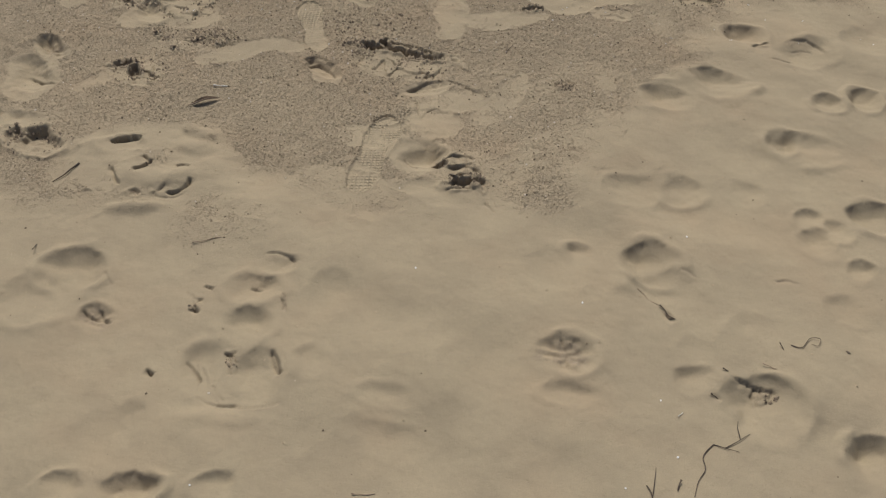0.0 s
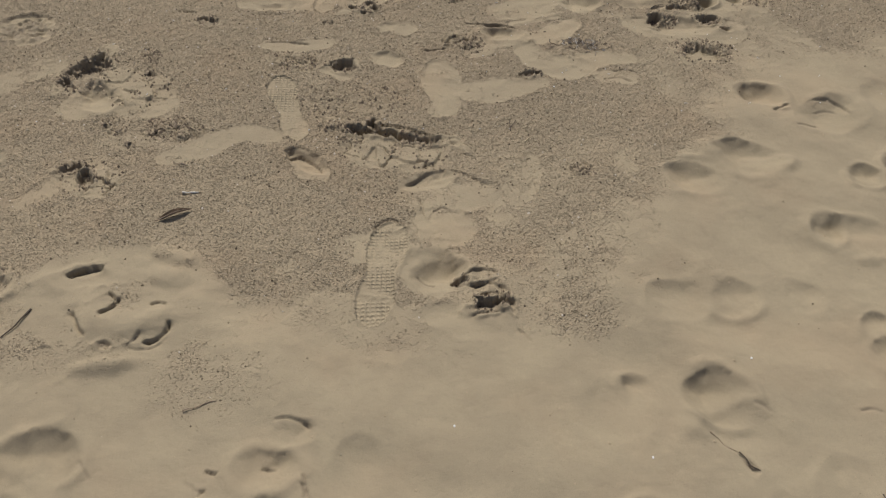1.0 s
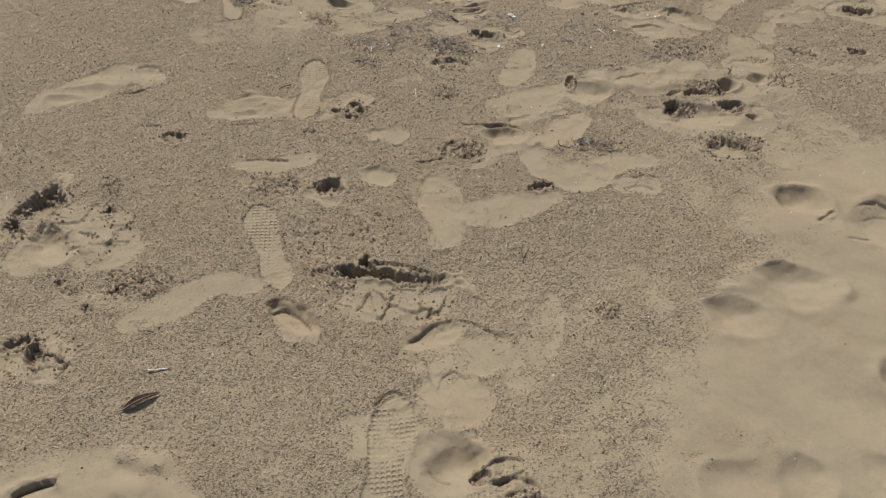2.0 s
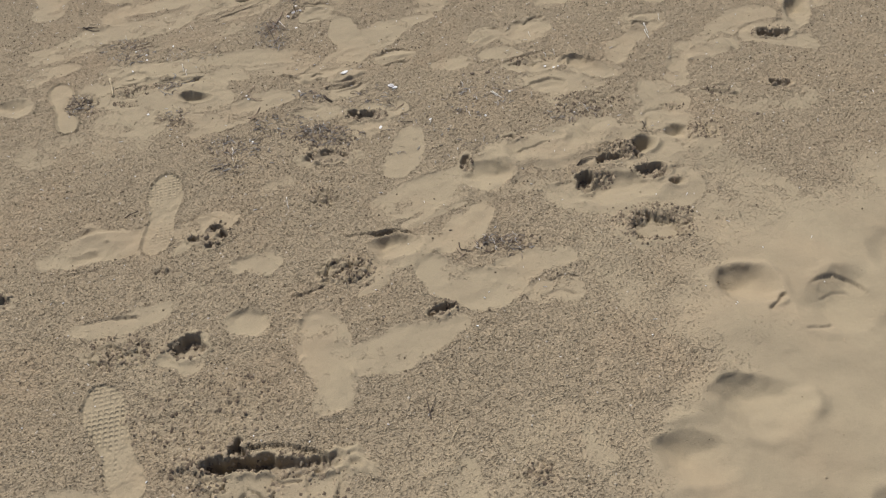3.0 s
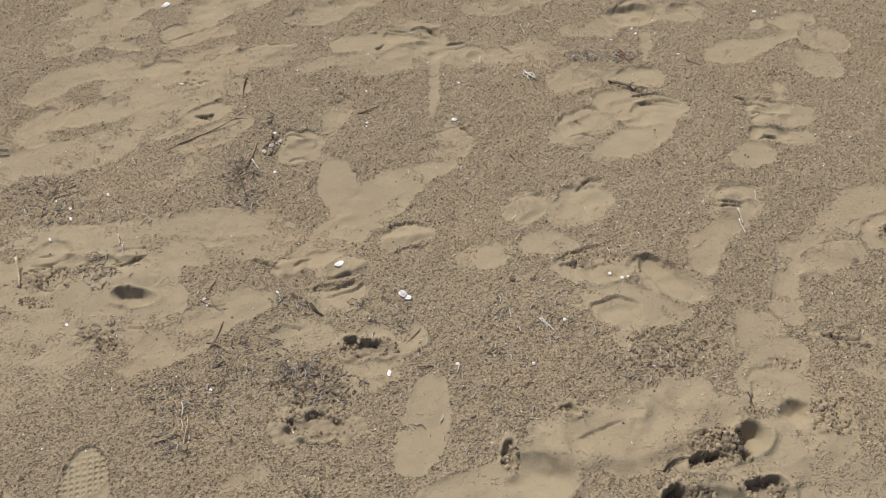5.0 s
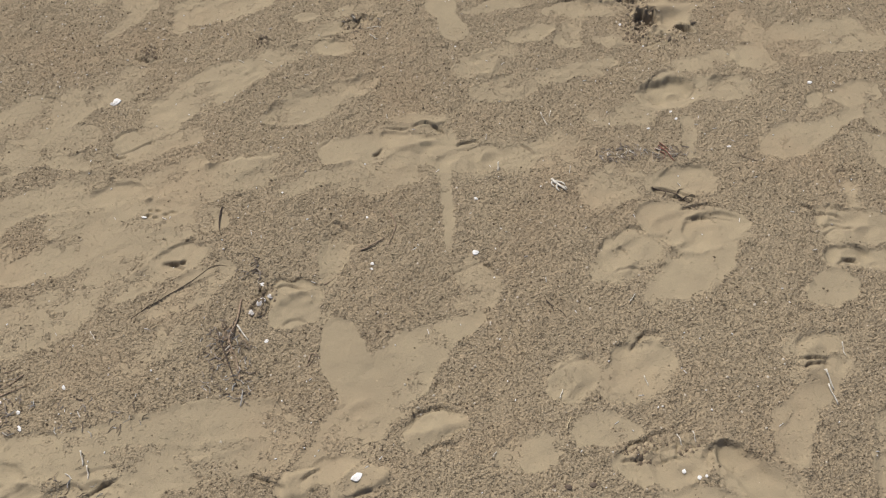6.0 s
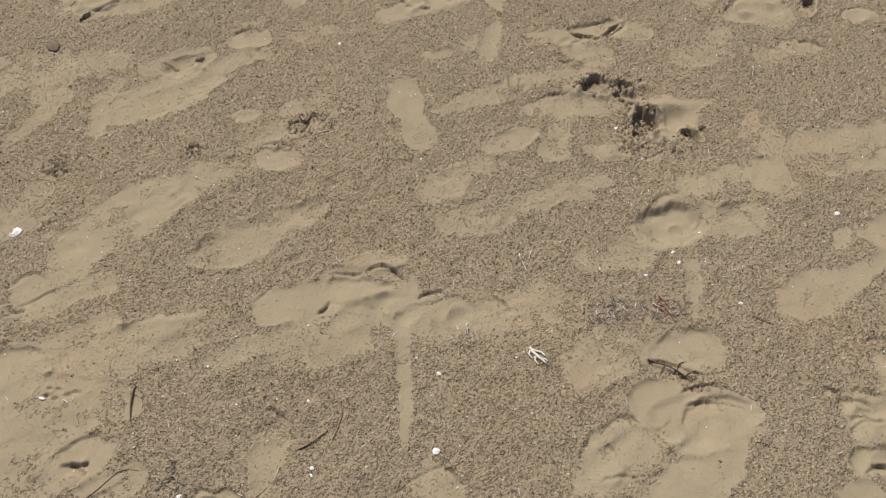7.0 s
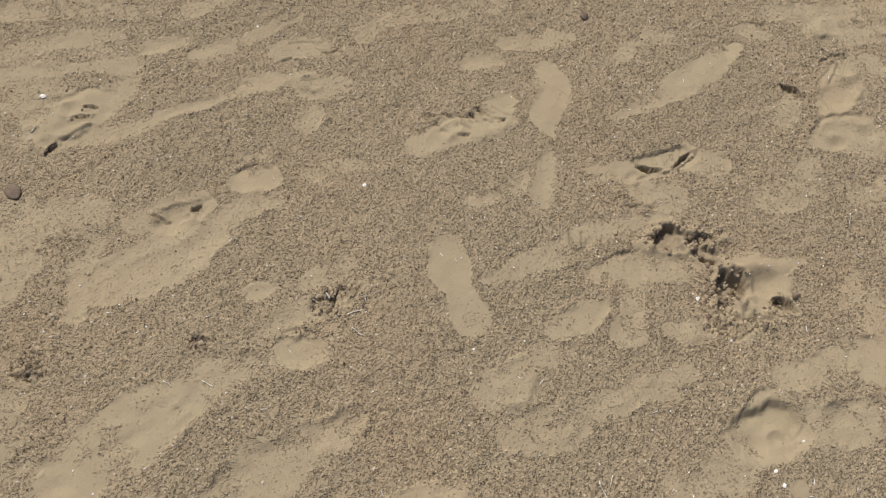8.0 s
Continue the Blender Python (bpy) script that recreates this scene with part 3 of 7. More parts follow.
filled(0.92, 0.003, 0.281, 2.478, 0.093, 0.371, 2.485, 0.119, 0.449, 2.494, 0.077, 0.513, 2.514, 0.031)
filled(0.9, 0.010, 0.025, 2.654, 0.073, 0.050, 2.641, 0.072)
filled(0.9, 0.0025, 0.035, 2.832, 0.051, 0.093, 2.830, 0.076)
filled(0.9, 0.004, -0.140, 2.608, 0.059, -0.098, 2.588, 0.082)
filled(0.85, 0.0025, -0.351, 2.747, 0.036, -0.268, 2.735, 0.074, -0.165, 2.756, 0.053, -0.132, 2.764, 0.023)
filled(0.55, 0.001, -0.079, 2.807, 0.053, -0.051, 2.729, 0.038)
filled(0.8, 0.0025, -0.438, 3.001, 0.055, -0.348, 2.997, 0.086, -0.229, 2.992, 0.078)
filled(0.85, 0.0025, -0.094, 3.017, 0.089, -0.029, 3.017, 0.104, 0.025, 3.022, 0.046)
filled(0.8, 0.0025, 0.319, 2.718, 0.045, 0.389, 2.760, 0.081, 0.492, 2.777, 0.070)
filled(0.85, 0.0025, 0.428, 2.947, 0.109, 0.571, 2.974, 0.140, 0.703, 3.002, 0.124, 0.881, 3.055, 0.105, 1.081, 3.097, 0.080)
filled(0.75, 0.001, 0.682, 2.931, 0.102, 0.837, 2.927, 0.081)
filled(0.85, 0.0025, 0.888, 2.855, 0.088, 1.006, 2.838, 0.131, 1.142, 2.828, 0.087)
filled(0.85, 0.0025, 1.015, 2.685, 0.121, 1.047, 2.674, 0.121)
filled(0.8, 0.0025, 1.092, 2.965, 0.095, 1.232, 2.948, 0.096)
filled(0.8, 0.0025, 0.711, 2.550, 0.087, 0.762, 2.538, 0.079)
filled(0.5, 0.001, -0.214, 2.602, 0.069, -0.177, 2.529, 0.056)
filled(0.9, -0.004, 1.121, 2.783, 0.050, 1.202, 2.783, 0.049)
filled(0.9, -0.004, 1.296, 2.926, 0.049, 1.181, 2.893, 0.039)
filled(0.9, -0.003, 0.994, 2.793, 0.043, 1.094, 2.759, 0.043)
filled(0.92, -0.004, 0.948, 2.673, 0.027, 0.999, 2.619, 0.034, 1.088, 2.635, 0.025)
filled(0.85, -0.003, 0.302, 2.663, 0.030, 0.393, 2.713, 0.036, 0.501, 2.754, 0.029)
filled(0.85, -0.003, -0.124, 2.937, 0.027, -0.006, 3.041, 0.031, 0.029, 3.012, 0.022)
filled(0.8, -0.003, 0.454, 2.864, 0.027, 0.615, 2.911, 0.042)
filled(0.6, 0.001, 0.337, 4.044, 0.039, 0.432, 3.975, 0.055)
filled(0.9, -0.003, -0.074, 3.048, 0.025, -0.013, 3.050, 0.028, 0.026, 3.000, 0.015)
filled(0.85, -0.004, -0.362, 3.112, 0.028, -0.277, 3.073, 0.028, -0.218, 3.056, 0.024)
filled(0.85, -0.003, 0.699, 2.934, 0.027, 0.834, 2.963, 0.029, 0.976, 3.090, 0.034)
filled(0.8, -0.003, 1.082, 3.059, 0.037, 1.223, 3.037, 0.037)
filled(0.88, 0.0025, -0.056, 3.423, 0.053, 0.046, 3.466, 0.094, 0.139, 3.522, 0.098, 0.233, 3.554, 0.053)
filled(0.8, 0.0025, 0.251, 3.423, 0.076, 0.332, 3.421, 0.097)
filled(0.88, 0.0025, 0.456, 3.384, 0.076, 0.540, 3.373, 0.076)
filled(0.75, 0.001, 0.392, 3.277, 0.050, 0.459, 3.286, 0.065)
filled(0.8, 0.003, 1.416, 3.314, 0.060, 1.371, 3.226, 0.073)
filled(0.75, 0.001, 1.229, 3.178, 0.072, 1.285, 3.201, 0.093)
filled(0.8, 0.0025, 1.234, 3.099, 0.115, 1.298, 3.072, 0.089)
filled(0.8, 0.0025, 1.601, 3.427, 0.093, 1.703, 3.472, 0.114, 1.788, 3.487, 0.091)
filled(0.8, 0.0025, 1.740, 3.332, 0.096, 1.822, 3.281, 0.095)
filled(0.85, 0.0025, 1.923, 3.502, 0.114, 2.022, 3.518, 0.116)
filled(0.7, 0.001, 1.434, 3.074, 0.035, 1.524, 3.014, 0.069, 1.664, 3.028, 0.079)
filled(0.7, 0.001, 1.453, 3.342, 0.051, 1.556, 3.353, 0.051)
filled(0.8, 0.0025, 1.240, 3.396, 0.069, 1.294, 3.452, 0.058)
filled(0.8, 0.0025, -0.565, 4.063, 0.105, -0.438, 4.059, 0.089, -0.328, 4.152, 0.143, -0.194, 4.142, 0.144, -0.036, 4.222, 0.146, 0.110, 4.269, 0.119)
filled(0.75, 0.001, -0.083, 4.435, 0.145, 0.123, 4.423, 0.133, 0.364, 4.421, 0.098)
filled(0.8, 0.0025, -0.551, 3.925, 0.111, -0.461, 3.951, 0.085)
filled(0.75, 0.001, -0.603, 4.904, 0.096, -0.546, 4.682, 0.073, -0.544, 4.514, 0.037)
filled(0.8, 0.0025, -0.274, 4.362, 0.104, -0.306, 4.239, 0.073)
filled(0.7, 0.001, -0.271, 4.656, 0.105, -0.056, 4.708, 0.107)
filled(0.65, 0.001, -0.471, 4.077, 0.078, -0.360, 4.105, 0.080)
filled(0.6, 0.001, 0.575, 4.337, 0.109, 0.854, 4.329, 0.150, 1.159, 4.254, 0.114)
filled(0.7, 0.001, -0.492, 3.480, 0.150, -0.427, 3.501, 0.108)
filled(0.6, 0.001, -0.376, 3.446, 0.123, -0.262, 3.453, 0.166)
filled(0.75, 0.001, 0.075, 2.836, 0.060, 0.093, 2.843, 0.069)
filled(0.85, 0.0025, -0.380, 3.035, 0.074, -0.287, 3.023, 0.091, -0.206, 3.037, 0.063)
filled(0.8, 0.0025, 0.120, 3.119, 0.033, 0.175, 3.138, 0.051)
filled(0.96, 0.003, 0.820, 4.331, 0.040, 0.787, 4.194, 0.033, 0.750, 4.074, 0.018)
filled(0.8, 0.0025, 0.624, 4.305, 0.070, 0.723, 4.336, 0.119, 0.820, 4.347, 0.104, 0.965, 4.297, 0.082, 1.121, 4.278, 0.081)
filled(0.88, 0.003, 0.702, 4.451, 0.109, 0.812, 4.415, 0.128)
filled(0.88, 0.003, 0.558, 4.441, 0.083, 0.664, 4.433, 0.108)
filled(0.75, 0.001, 0.387, 4.335, 0.030, 0.480, 4.357, 0.048, 0.636, 4.371, 0.058)
filled(0.96, 0.002, 0.455, 3.924, 0.079, 0.453, 3.853, 0.109, 0.472, 3.769, 0.103)
filled(0.9, 0.002, 0.753, 3.872, 0.042, 0.660, 3.858, 0.089, 0.555, 3.801, 0.146, 0.465, 3.731, 0.128, 0.372, 3.692, 0.080)
filled(0.85, 0.003, 0.554, 3.671, 0.052, 0.613, 3.651, 0.067)
filled(0.9, 0.003, 0.702, 3.565, 0.050, 0.759, 3.560, 0.086, 0.801, 3.551, 0.050)
filled(0.88, 0.002, 0.862, 3.563, 0.042, 0.917, 3.557, 0.077, 0.962, 3.538, 0.043)
filled(0.8, 0.003, 0.883, 3.669, 0.051, 0.951, 3.690, 0.080)
filled(0.88, 0.006, 1.008, 3.625, 0.086, 1.043, 3.676, 0.083, 1.084, 3.710, 0.045)
filled(0.85, 0.0025, 0.925, 3.472, 0.050, 1.002, 3.441, 0.101, 1.060, 3.445, 0.071)
filled(0.88, 0.010, 1.125, 3.416, 0.070, 1.155, 3.358, 0.092, 1.180, 3.337, 0.063)
filled(0.65, 0.001, 1.166, 3.567, 0.022, 1.124, 3.487, 0.044, 1.113, 3.433, 0.045)
filled(0.85, 0.0025, 0.925, 3.371, 0.059, 0.990, 3.351, 0.084, 1.070, 3.308, 0.097, 1.131, 3.281, 0.046)
filled(0.8, 0.005, 0.974, 3.297, 0.077, 1.009, 3.294, 0.077)
filled(0.8, 0.0025, 0.981, 3.256, 0.050, 0.968, 3.224, 0.015)
filled(0.88, 0.004, 1.292, 3.478, 0.047, 1.366, 3.489, 0.069, 1.426, 3.524, 0.055)
filled(0.7, 0.001, 1.376, 3.583, 0.078, 1.418, 3.574, 0.072)
filled(0.85, 0.003, 1.264, 3.448, 0.084, 1.245, 3.406, 0.066)
filled(0.85, 0.003, 1.460, 3.390, 0.070, 1.407, 3.312, 0.062, 1.368, 3.245, 0.067)
filled(0.8, 0.0025, 1.499, 3.388, 0.055, 1.553, 3.420, 0.055)
filled(0.85, 0.0025, 1.264, 3.231, 0.060, 1.253, 3.180, 0.082)
filled(0.85, 0.003, 1.236, 3.133, 0.061, 1.308, 3.121, 0.105)
filled(0.92, 0.004, 1.252, 3.992, 0.117, 1.265, 3.986, 0.126)
filled(0.9, 0.006, 1.260, 3.956, 0.085, 1.337, 3.940, 0.126, 1.415, 3.933, 0.064)
filled(0.92, 0.002, 1.338, 3.890, 0.104, 1.248, 3.838, 0.125, 1.142, 3.800, 0.070)
filled(0.8, 0.004, 1.067, 3.908, 0.075, 1.163, 3.921, 0.080, 1.227, 3.930, 0.052)
filled(0.88, 0.004, 1.303, 4.099, 0.075, 1.395, 4.087, 0.083)
filled(0.75, 0.001, 1.153, 4.118, 0.114, 1.216, 4.131, 0.135)
filled(0.95, 0.002, 1.471, 4.269, 0.041, 1.424, 4.166, 0.033)
filled(0.88, 0.002, 1.604, 4.113, 0.050, 1.684, 4.128, 0.112, 1.797, 4.141, 0.056, 1.897, 4.158, 0.040)
filled(0.88, 0.003, 1.911, 4.219, 0.088, 1.963, 4.222, 0.097)
filled(0.8, 0.0025, 1.854, 4.061, 0.087, 1.906, 4.005, 0.134)
filled(0.8, 0.0025, 1.967, 4.119, 0.126, 1.996, 4.100, 0.126)
filled(0.88, 0.006, 1.741, 3.952, 0.046, 1.703, 3.886, 0.041)
filled(0.85, 0.004, 1.621, 3.824, 0.078, 1.729, 3.820, 0.100)
filled(0.88, 0.0025, 1.495, 3.690, 0.073, 1.541, 3.701, 0.096)
filled(0.88, 0.004, 1.665, 3.739, 0.081, 1.711, 3.733, 0.064)
filled(0.9, 0.008, 1.431, 4.387, 0.108, 1.497, 4.378, 0.119)
filled(0.85, 0.0025, 1.553, 4.366, 0.090, 1.657, 4.344, 0.092)
filled(0.8, 0.0025, 1.553, 4.467, 0.064, 1.691, 4.471, 0.065)
filled(0.85, 0.0025, 1.753, 4.446, 0.117, 1.774, 4.398, 0.090)
filled(0.8, 0.0025, 1.893, 4.467, 0.138, 2.091, 4.431, 0.155)
filled(0.75, 0.001, 1.038, 4.550, 0.067, 1.140, 4.544, 0.066, 1.279, 4.542, 0.056, 1.380, 4.548, 0.051)
filled(0.75, 0.001, 0.966, 4.630, 0.064, 1.108, 4.667, 0.065)
filled(0.75, 0.001, 1.260, 4.344, 0.056, 1.366, 4.333, 0.086)
filled(0.8, 0.0025, 0.435, 4.605, 0.064, 0.535, 4.620, 0.109, 0.708, 4.663, 0.060)
filled(0.8, 0.0025, 0.148, 4.698, 0.092, 0.286, 4.726, 0.088, 0.426, 4.778, 0.052)
filled(0.8, 0.0025, -0.235, 4.790, 0.106, -0.143, 4.817, 0.190, -0.000, 4.841, 0.083)
filled(0.8, 0.0025, -0.252, 4.678, 0.060, -0.198, 4.726, 0.079)
filled(0.8, 0.0025, -0.107, 4.632, 0.056, 0.014, 4.597, 0.061, 0.229, 4.599, 0.059)
filled(0.8, 0.0025, -0.313, 4.429, 0.110, -0.248, 4.496, 0.100, -0.105, 4.515, 0.100, 0.071, 4.472, 0.091, 0.222, 4.495, 0.070)
filled(0.8, 0.0025, -0.292, 4.338, 0.075, -0.332, 4.257, 0.071, -0.253, 4.162, 0.062)
filled(0.85, 0.0025, -0.262, 4.296, 0.070, -0.128, 4.326, 0.114, 0.011, 4.354, 0.157, 0.153, 4.336, 0.137, 0.245, 4.303, 0.060)
filled(0.75, 0.001, -0.038, 4.231, 0.059, 0.066, 4.284, 0.108)
filled(0.85, 0.004, -0.004, 4.159, 0.050, 0.071, 4.192, 0.069)
filled(0.85, 0.003, 0.061, 4.093, 0.025, 0.143, 4.130, 0.086, 0.234, 4.156, 0.069)
filled(0.7, 0.001, 0.264, 4.451, 0.069, 0.402, 4.461, 0.056)
filled(0.5, 0.001, 0.014, 3.964, 0.050, 0.044, 4.043, 0.051)
filled(0.8, 0.005, 0.520, 4.156, 0.082, 0.474, 4.071, 0.053)
filled(0.9, 0.004, 0.341, 4.002, 0.059, 0.403, 4.010, 0.078)
filled(0.75, 0.003, 0.770, 4.011, 0.061, 0.788, 3.940, 0.100)
filled(0.85, 0.0025, -0.302, 3.865, 0.101, -0.183, 3.836, 0.101, -0.041, 3.800, 0.124, 0.114, 3.795, 0.127, 0.272, 3.779, 0.074, 0.321, 3.723, 0.039)
filled(0.8, 0.0025, -0.188, 3.719, 0.091, -0.063, 3.677, 0.137, 0.007, 3.707, 0.073)
filled(0.8, 0.0025, -0.215, 3.624, 0.104, -0.250, 3.537, 0.079)
filled(0.8, 0.0025, -0.084, 3.594, 0.066, 0.038, 3.608, 0.067)
filled(0.85, 0.0025, -0.055, 3.492, 0.061, 0.046, 3.503, 0.069, 0.136, 3.545, 0.071, 0.188, 3.577, 0.039)
filled(0.75, 0.001, 0.253, 3.432, 0.060, 0.307, 3.446, 0.078)
filled(0.75, 0.001, 0.353, 3.517, 0.071, 0.431, 3.519, 0.057)
filled(0.9, 0.002, 0.509, 3.370, 0.081, 0.543, 3.370, 0.070)
filled(0.85, 0.004, 0.400, 3.317, 0.055, 0.462, 3.303, 0.055)
filled(0.9, 0.002, 0.180, 4.696, 0.082, 0.269, 4.721, 0.083, 0.358, 4.769, 0.089, 0.433, 4.784, 0.065)
filled(0.8, 0.0025, 0.032, 4.627, 0.044, 0.103, 4.646, 0.063, 0.188, 4.653, 0.042)
filled(0.72, 0.001, 0.439, 4.601, 0.056, 0.515, 4.640, 0.087, 0.602, 4.657, 0.066, 0.707, 4.669, 0.059)
filled(0.75, 0.001, -0.041, 4.540, 0.076, 0.028, 4.563, 0.040)
filled(0.75, 0.001, 0.012, 4.815, 0.068, 0.088, 4.848, 0.083)
filled(0.6, 0.001, 0.113, 4.760, 0.055, 0.219, 4.749, 0.044)
filled(0.75, 0.001, 0.039, 5.081, 0.029, 0.121, 5.139, 0.052, 0.174, 5.197, 0.067)
filled(0.8, 0.0025, 0.251, 5.047, 0.049, 0.257, 5.121, 0.049)
filled(0.8, 0.0025, 0.302, 5.077, 0.057, 0.409, 5.092, 0.098, 0.507, 5.117, 0.091, 0.550, 5.178, 0.047)
filled(0.7, 0.001, -0.004, 5.300, 0.143, 0.116, 5.304, 0.121, 0.313, 5.285, 0.097)
filled(0.75, 0.001, 0.985, 4.540, 0.064, 1.089, 4.541, 0.079)
filled(0.92, 0.008, 1.440, 4.390, 0.101, 1.487, 4.376, 0.120)
filled(0.85, 0.002, 1.572, 4.388, 0.067, 1.681, 4.351, 0.059)
filled(0.7, 0.001, 1.249, 4.353, 0.057, 1.364, 4.337, 0.057)
filled(0.7, 0.001, 1.031, 4.315, 0.054, 1.158, 4.297, 0.074, 1.186, 4.245, 0.040)
filled(0.85, 0.0025, 1.134, 4.101, 0.060, 1.222, 4.140, 0.075)
filled(0.7, 0.001, 0.024, 4.427, 0.078, 0.147, 4.345, 0.078)
filled(0.75, 0.003, 0.517, 4.182, 0.065, 0.509, 4.122, 0.051)
filled(0.7, 0.001, 0.035, 3.992, 0.073, 0.125, 4.041, 0.076)
filled(0.7, 0.001, 0.767, 3.988, 0.059, 0.783, 3.929, 0.076, 0.721, 3.925, 0.049)
filled(1.0, 0.002, 1.001, 4.951, 0.073, 0.992, 4.908, 0.096, 0.993, 4.850, 0.065, 0.995, 4.790, 0.089)
filled(0.8, 0.002, 1.057, 4.856, 0.033, 1.149, 4.868, 0.058, 1.245, 4.879, 0.071, 1.349, 4.900, 0.060, 1.475, 4.898, 0.028)
filled(0.88, 0.003, 1.367, 4.789, 0.055, 1.324, 4.715, 0.055, 1.296, 4.660, 0.077)
filled(0.82, 0.0025, 1.404, 4.787, 0.067, 1.502, 4.752, 0.046)
filled(0.88, 0.002, 1.157, 4.717, 0.055, 1.227, 4.717, 0.067, 1.263, 4.727, 0.035)
filled(0.55, 0.001, 1.008, 4.623, 0.037, 1.102, 4.632, 0.049, 1.154, 4.667, 0.038)
filled(0.78, 0.001, 0.999, 4.525, 0.039, 1.086, 4.509, 0.059, 1.174, 4.532, 0.060, 1.254, 4.532, 0.051, 1.323, 4.507, 0.046)
filled(0.94, 0.009, 1.449, 4.392, 0.087, 1.498, 4.395, 0.095)
filled(0.85, 0.003, 1.613, 4.375, 0.063, 1.660, 4.362, 0.063)
filled(0.92, 0.003, 0.627, 5.256, 0.064, 0.688, 5.246, 0.071)
filled(0.75, 0.001, 0.618, 5.187, 0.037, 0.691, 5.183, 0.062)
filled(0.85, 0.0025, 0.657, 5.313, 0.033, 0.700, 5.314, 0.037)
filled(0.7, 0.001, 0.774, 5.221, 0.038, 0.840, 5.216, 0.068, 0.920, 5.218, 0.021)
filled(0.88, 0.003, 1.023, 5.227, 0.060, 1.114, 5.234, 0.084, 1.207, 5.251, 0.088, 1.267, 5.284, 0.063)
filled(1.0, 0.002, 1.394, 5.343, 0.059, 1.394, 5.275, 0.078, 1.337, 5.215, 0.072, 1.331, 5.150, 0.016)
filled(0.85, 0.002, 1.301, 5.100, 0.044, 1.259, 5.038, 0.058, 1.255, 4.990, 0.048)
filled(0.7, 0.001, 1.204, 5.055, 0.051, 1.242, 5.082, 0.052)
filled(0.9, 0.003, 1.095, 5.048, 0.045, 1.143, 5.047, 0.043)
filled(0.8, 0.0025, 1.386, 5.012, 0.032, 1.471, 4.998, 0.035)
filled(0.9, 0.003, 1.518, 5.021, 0.053, 1.588, 5.015, 0.083, 1.664, 4.971, 0.085)
filled(0.75, 0.001, 1.470, 4.951, 0.053, 1.535, 4.926, 0.074)
filled(0.88, 0.002, 1.503, 5.158, 0.032, 1.614, 5.185, 0.042, 1.720, 5.209, 0.083, 1.799, 5.239, 0.082, 1.866, 5.267, 0.050)
filled(0.8, 0.0025, 1.329, 5.444, 0.044, 1.411, 5.441, 0.063, 1.494, 5.427, 0.029)
filled(0.8, 0.0025, 1.218, 5.410, 0.044, 1.299, 5.403, 0.044)
filled(0.75, 0.001, 1.559, 5.310, 0.033, 1.663, 5.348, 0.055, 1.730, 5.351, 0.044)
filled(0.75, 0.001, 1.929, 5.312, 0.066, 1.961, 5.276, 0.050)
filled(0.7, 0.001, 0.172, 5.762, 0.064, 0.249, 5.767, 0.064, 0.444, 5.747, 0.047)
filled(0.8, 0.0025, 0.510, 5.682, 0.046, 0.587, 5.681, 0.046)
filled(0.8, 0.0025, 0.608, 5.634, 0.046, 0.682, 5.633, 0.046)
filled(0.7, 0.001, 0.167, 5.707, 0.045, 0.291, 5.686, 0.031, 0.448, 5.650, 0.058)
filled(0.75, 0.001, 0.227, 5.570, 0.087, 0.336, 5.552, 0.114, 0.434, 5.589, 0.072)
filled(0.8, 0.0025, 0.266, 5.488, 0.053, 0.387, 5.471, 0.057, 0.490, 5.482, 0.041, 0.609, 5.494, 0.036, 0.749, 5.495, 0.043)
filled(0.8, 0.0025, 0.692, 5.512, 0.043, 0.774, 5.504, 0.047)
filled(0.75, 0.001, 0.829, 5.466, 0.060, 0.899, 5.444, 0.076)
filled(0.75, 0.001, 0.800, 5.356, 0.052, 0.836, 5.382, 0.052)
filled(0.7, 0.001, 0.186, 5.904, 0.074, 0.380, 5.856, 0.066, 0.521, 5.802, 0.054)
filled(0.75, 0.001, 0.802, 5.581, 0.063, 0.886, 5.573, 0.063, 0.949, 5.536, 0.042)
filled(0.75, 0.001, 0.625, 5.770, 0.063, 0.712, 5.772, 0.049)
filled(0.7, 0.001, 0.124, 5.214, 0.064, 0.183, 5.239, 0.048)
filled(0.75, 0.001, 0.393, 5.225, 0.063, 0.482, 5.240, 0.078, 0.526, 5.246, 0.043)
filled(0.75, 0.001, 0.244, 5.058, 0.051, 0.269, 5.143, 0.042, 0.311, 5.195, 0.043)
filled(0.8, 0.002, 0.319, 5.113, 0.072, 0.390, 5.127, 0.100, 0.486, 5.138, 0.115, 0.547, 5.132, 0.069)
filled(0.75, 0.001, 0.578, 5.175, 0.069, 0.637, 5.193, 0.071)
filled(0.88, 0.002, 0.160, 4.736, 0.074, 0.205, 4.772, 0.087, 0.280, 4.791, 0.110, 0.357, 4.811, 0.098, 0.423, 4.807, 0.057)
filled(0.7, 0.001, 0.634, 4.649, 0.049, 0.695, 4.662, 0.083)
filled(0.5, 0.001, 0.482, 4.645, 0.058, 0.551, 4.655, 0.059)
filled(0.8, 0.002, 0.480, 4.829, 0.089, 0.538, 4.833, 0.066)
filled(0.88, 0.003, 0.601, 4.824, 0.040, 0.660, 4.829, 0.079)
filled(0.75, 0.001, 0.568, 4.872, 0.041, 0.657, 4.906, 0.067, 0.734, 4.920, 0.042)
filled(0.8, 0.0025, 0.699, 4.974, 0.046, 0.790, 4.988, 0.060)
filled(0.5, 0.001, 0.807, 4.776, 0.061, 0.852, 4.842, 0.051)
filled(0.7, 0.001, 1.874, 5.029, 0.057, 1.924, 5.074, 0.058)
filled(0.75, 0.001, 2.012, 5.037, 0.070, 2.113, 5.064, 0.076, 2.185, 5.115, 0.060)
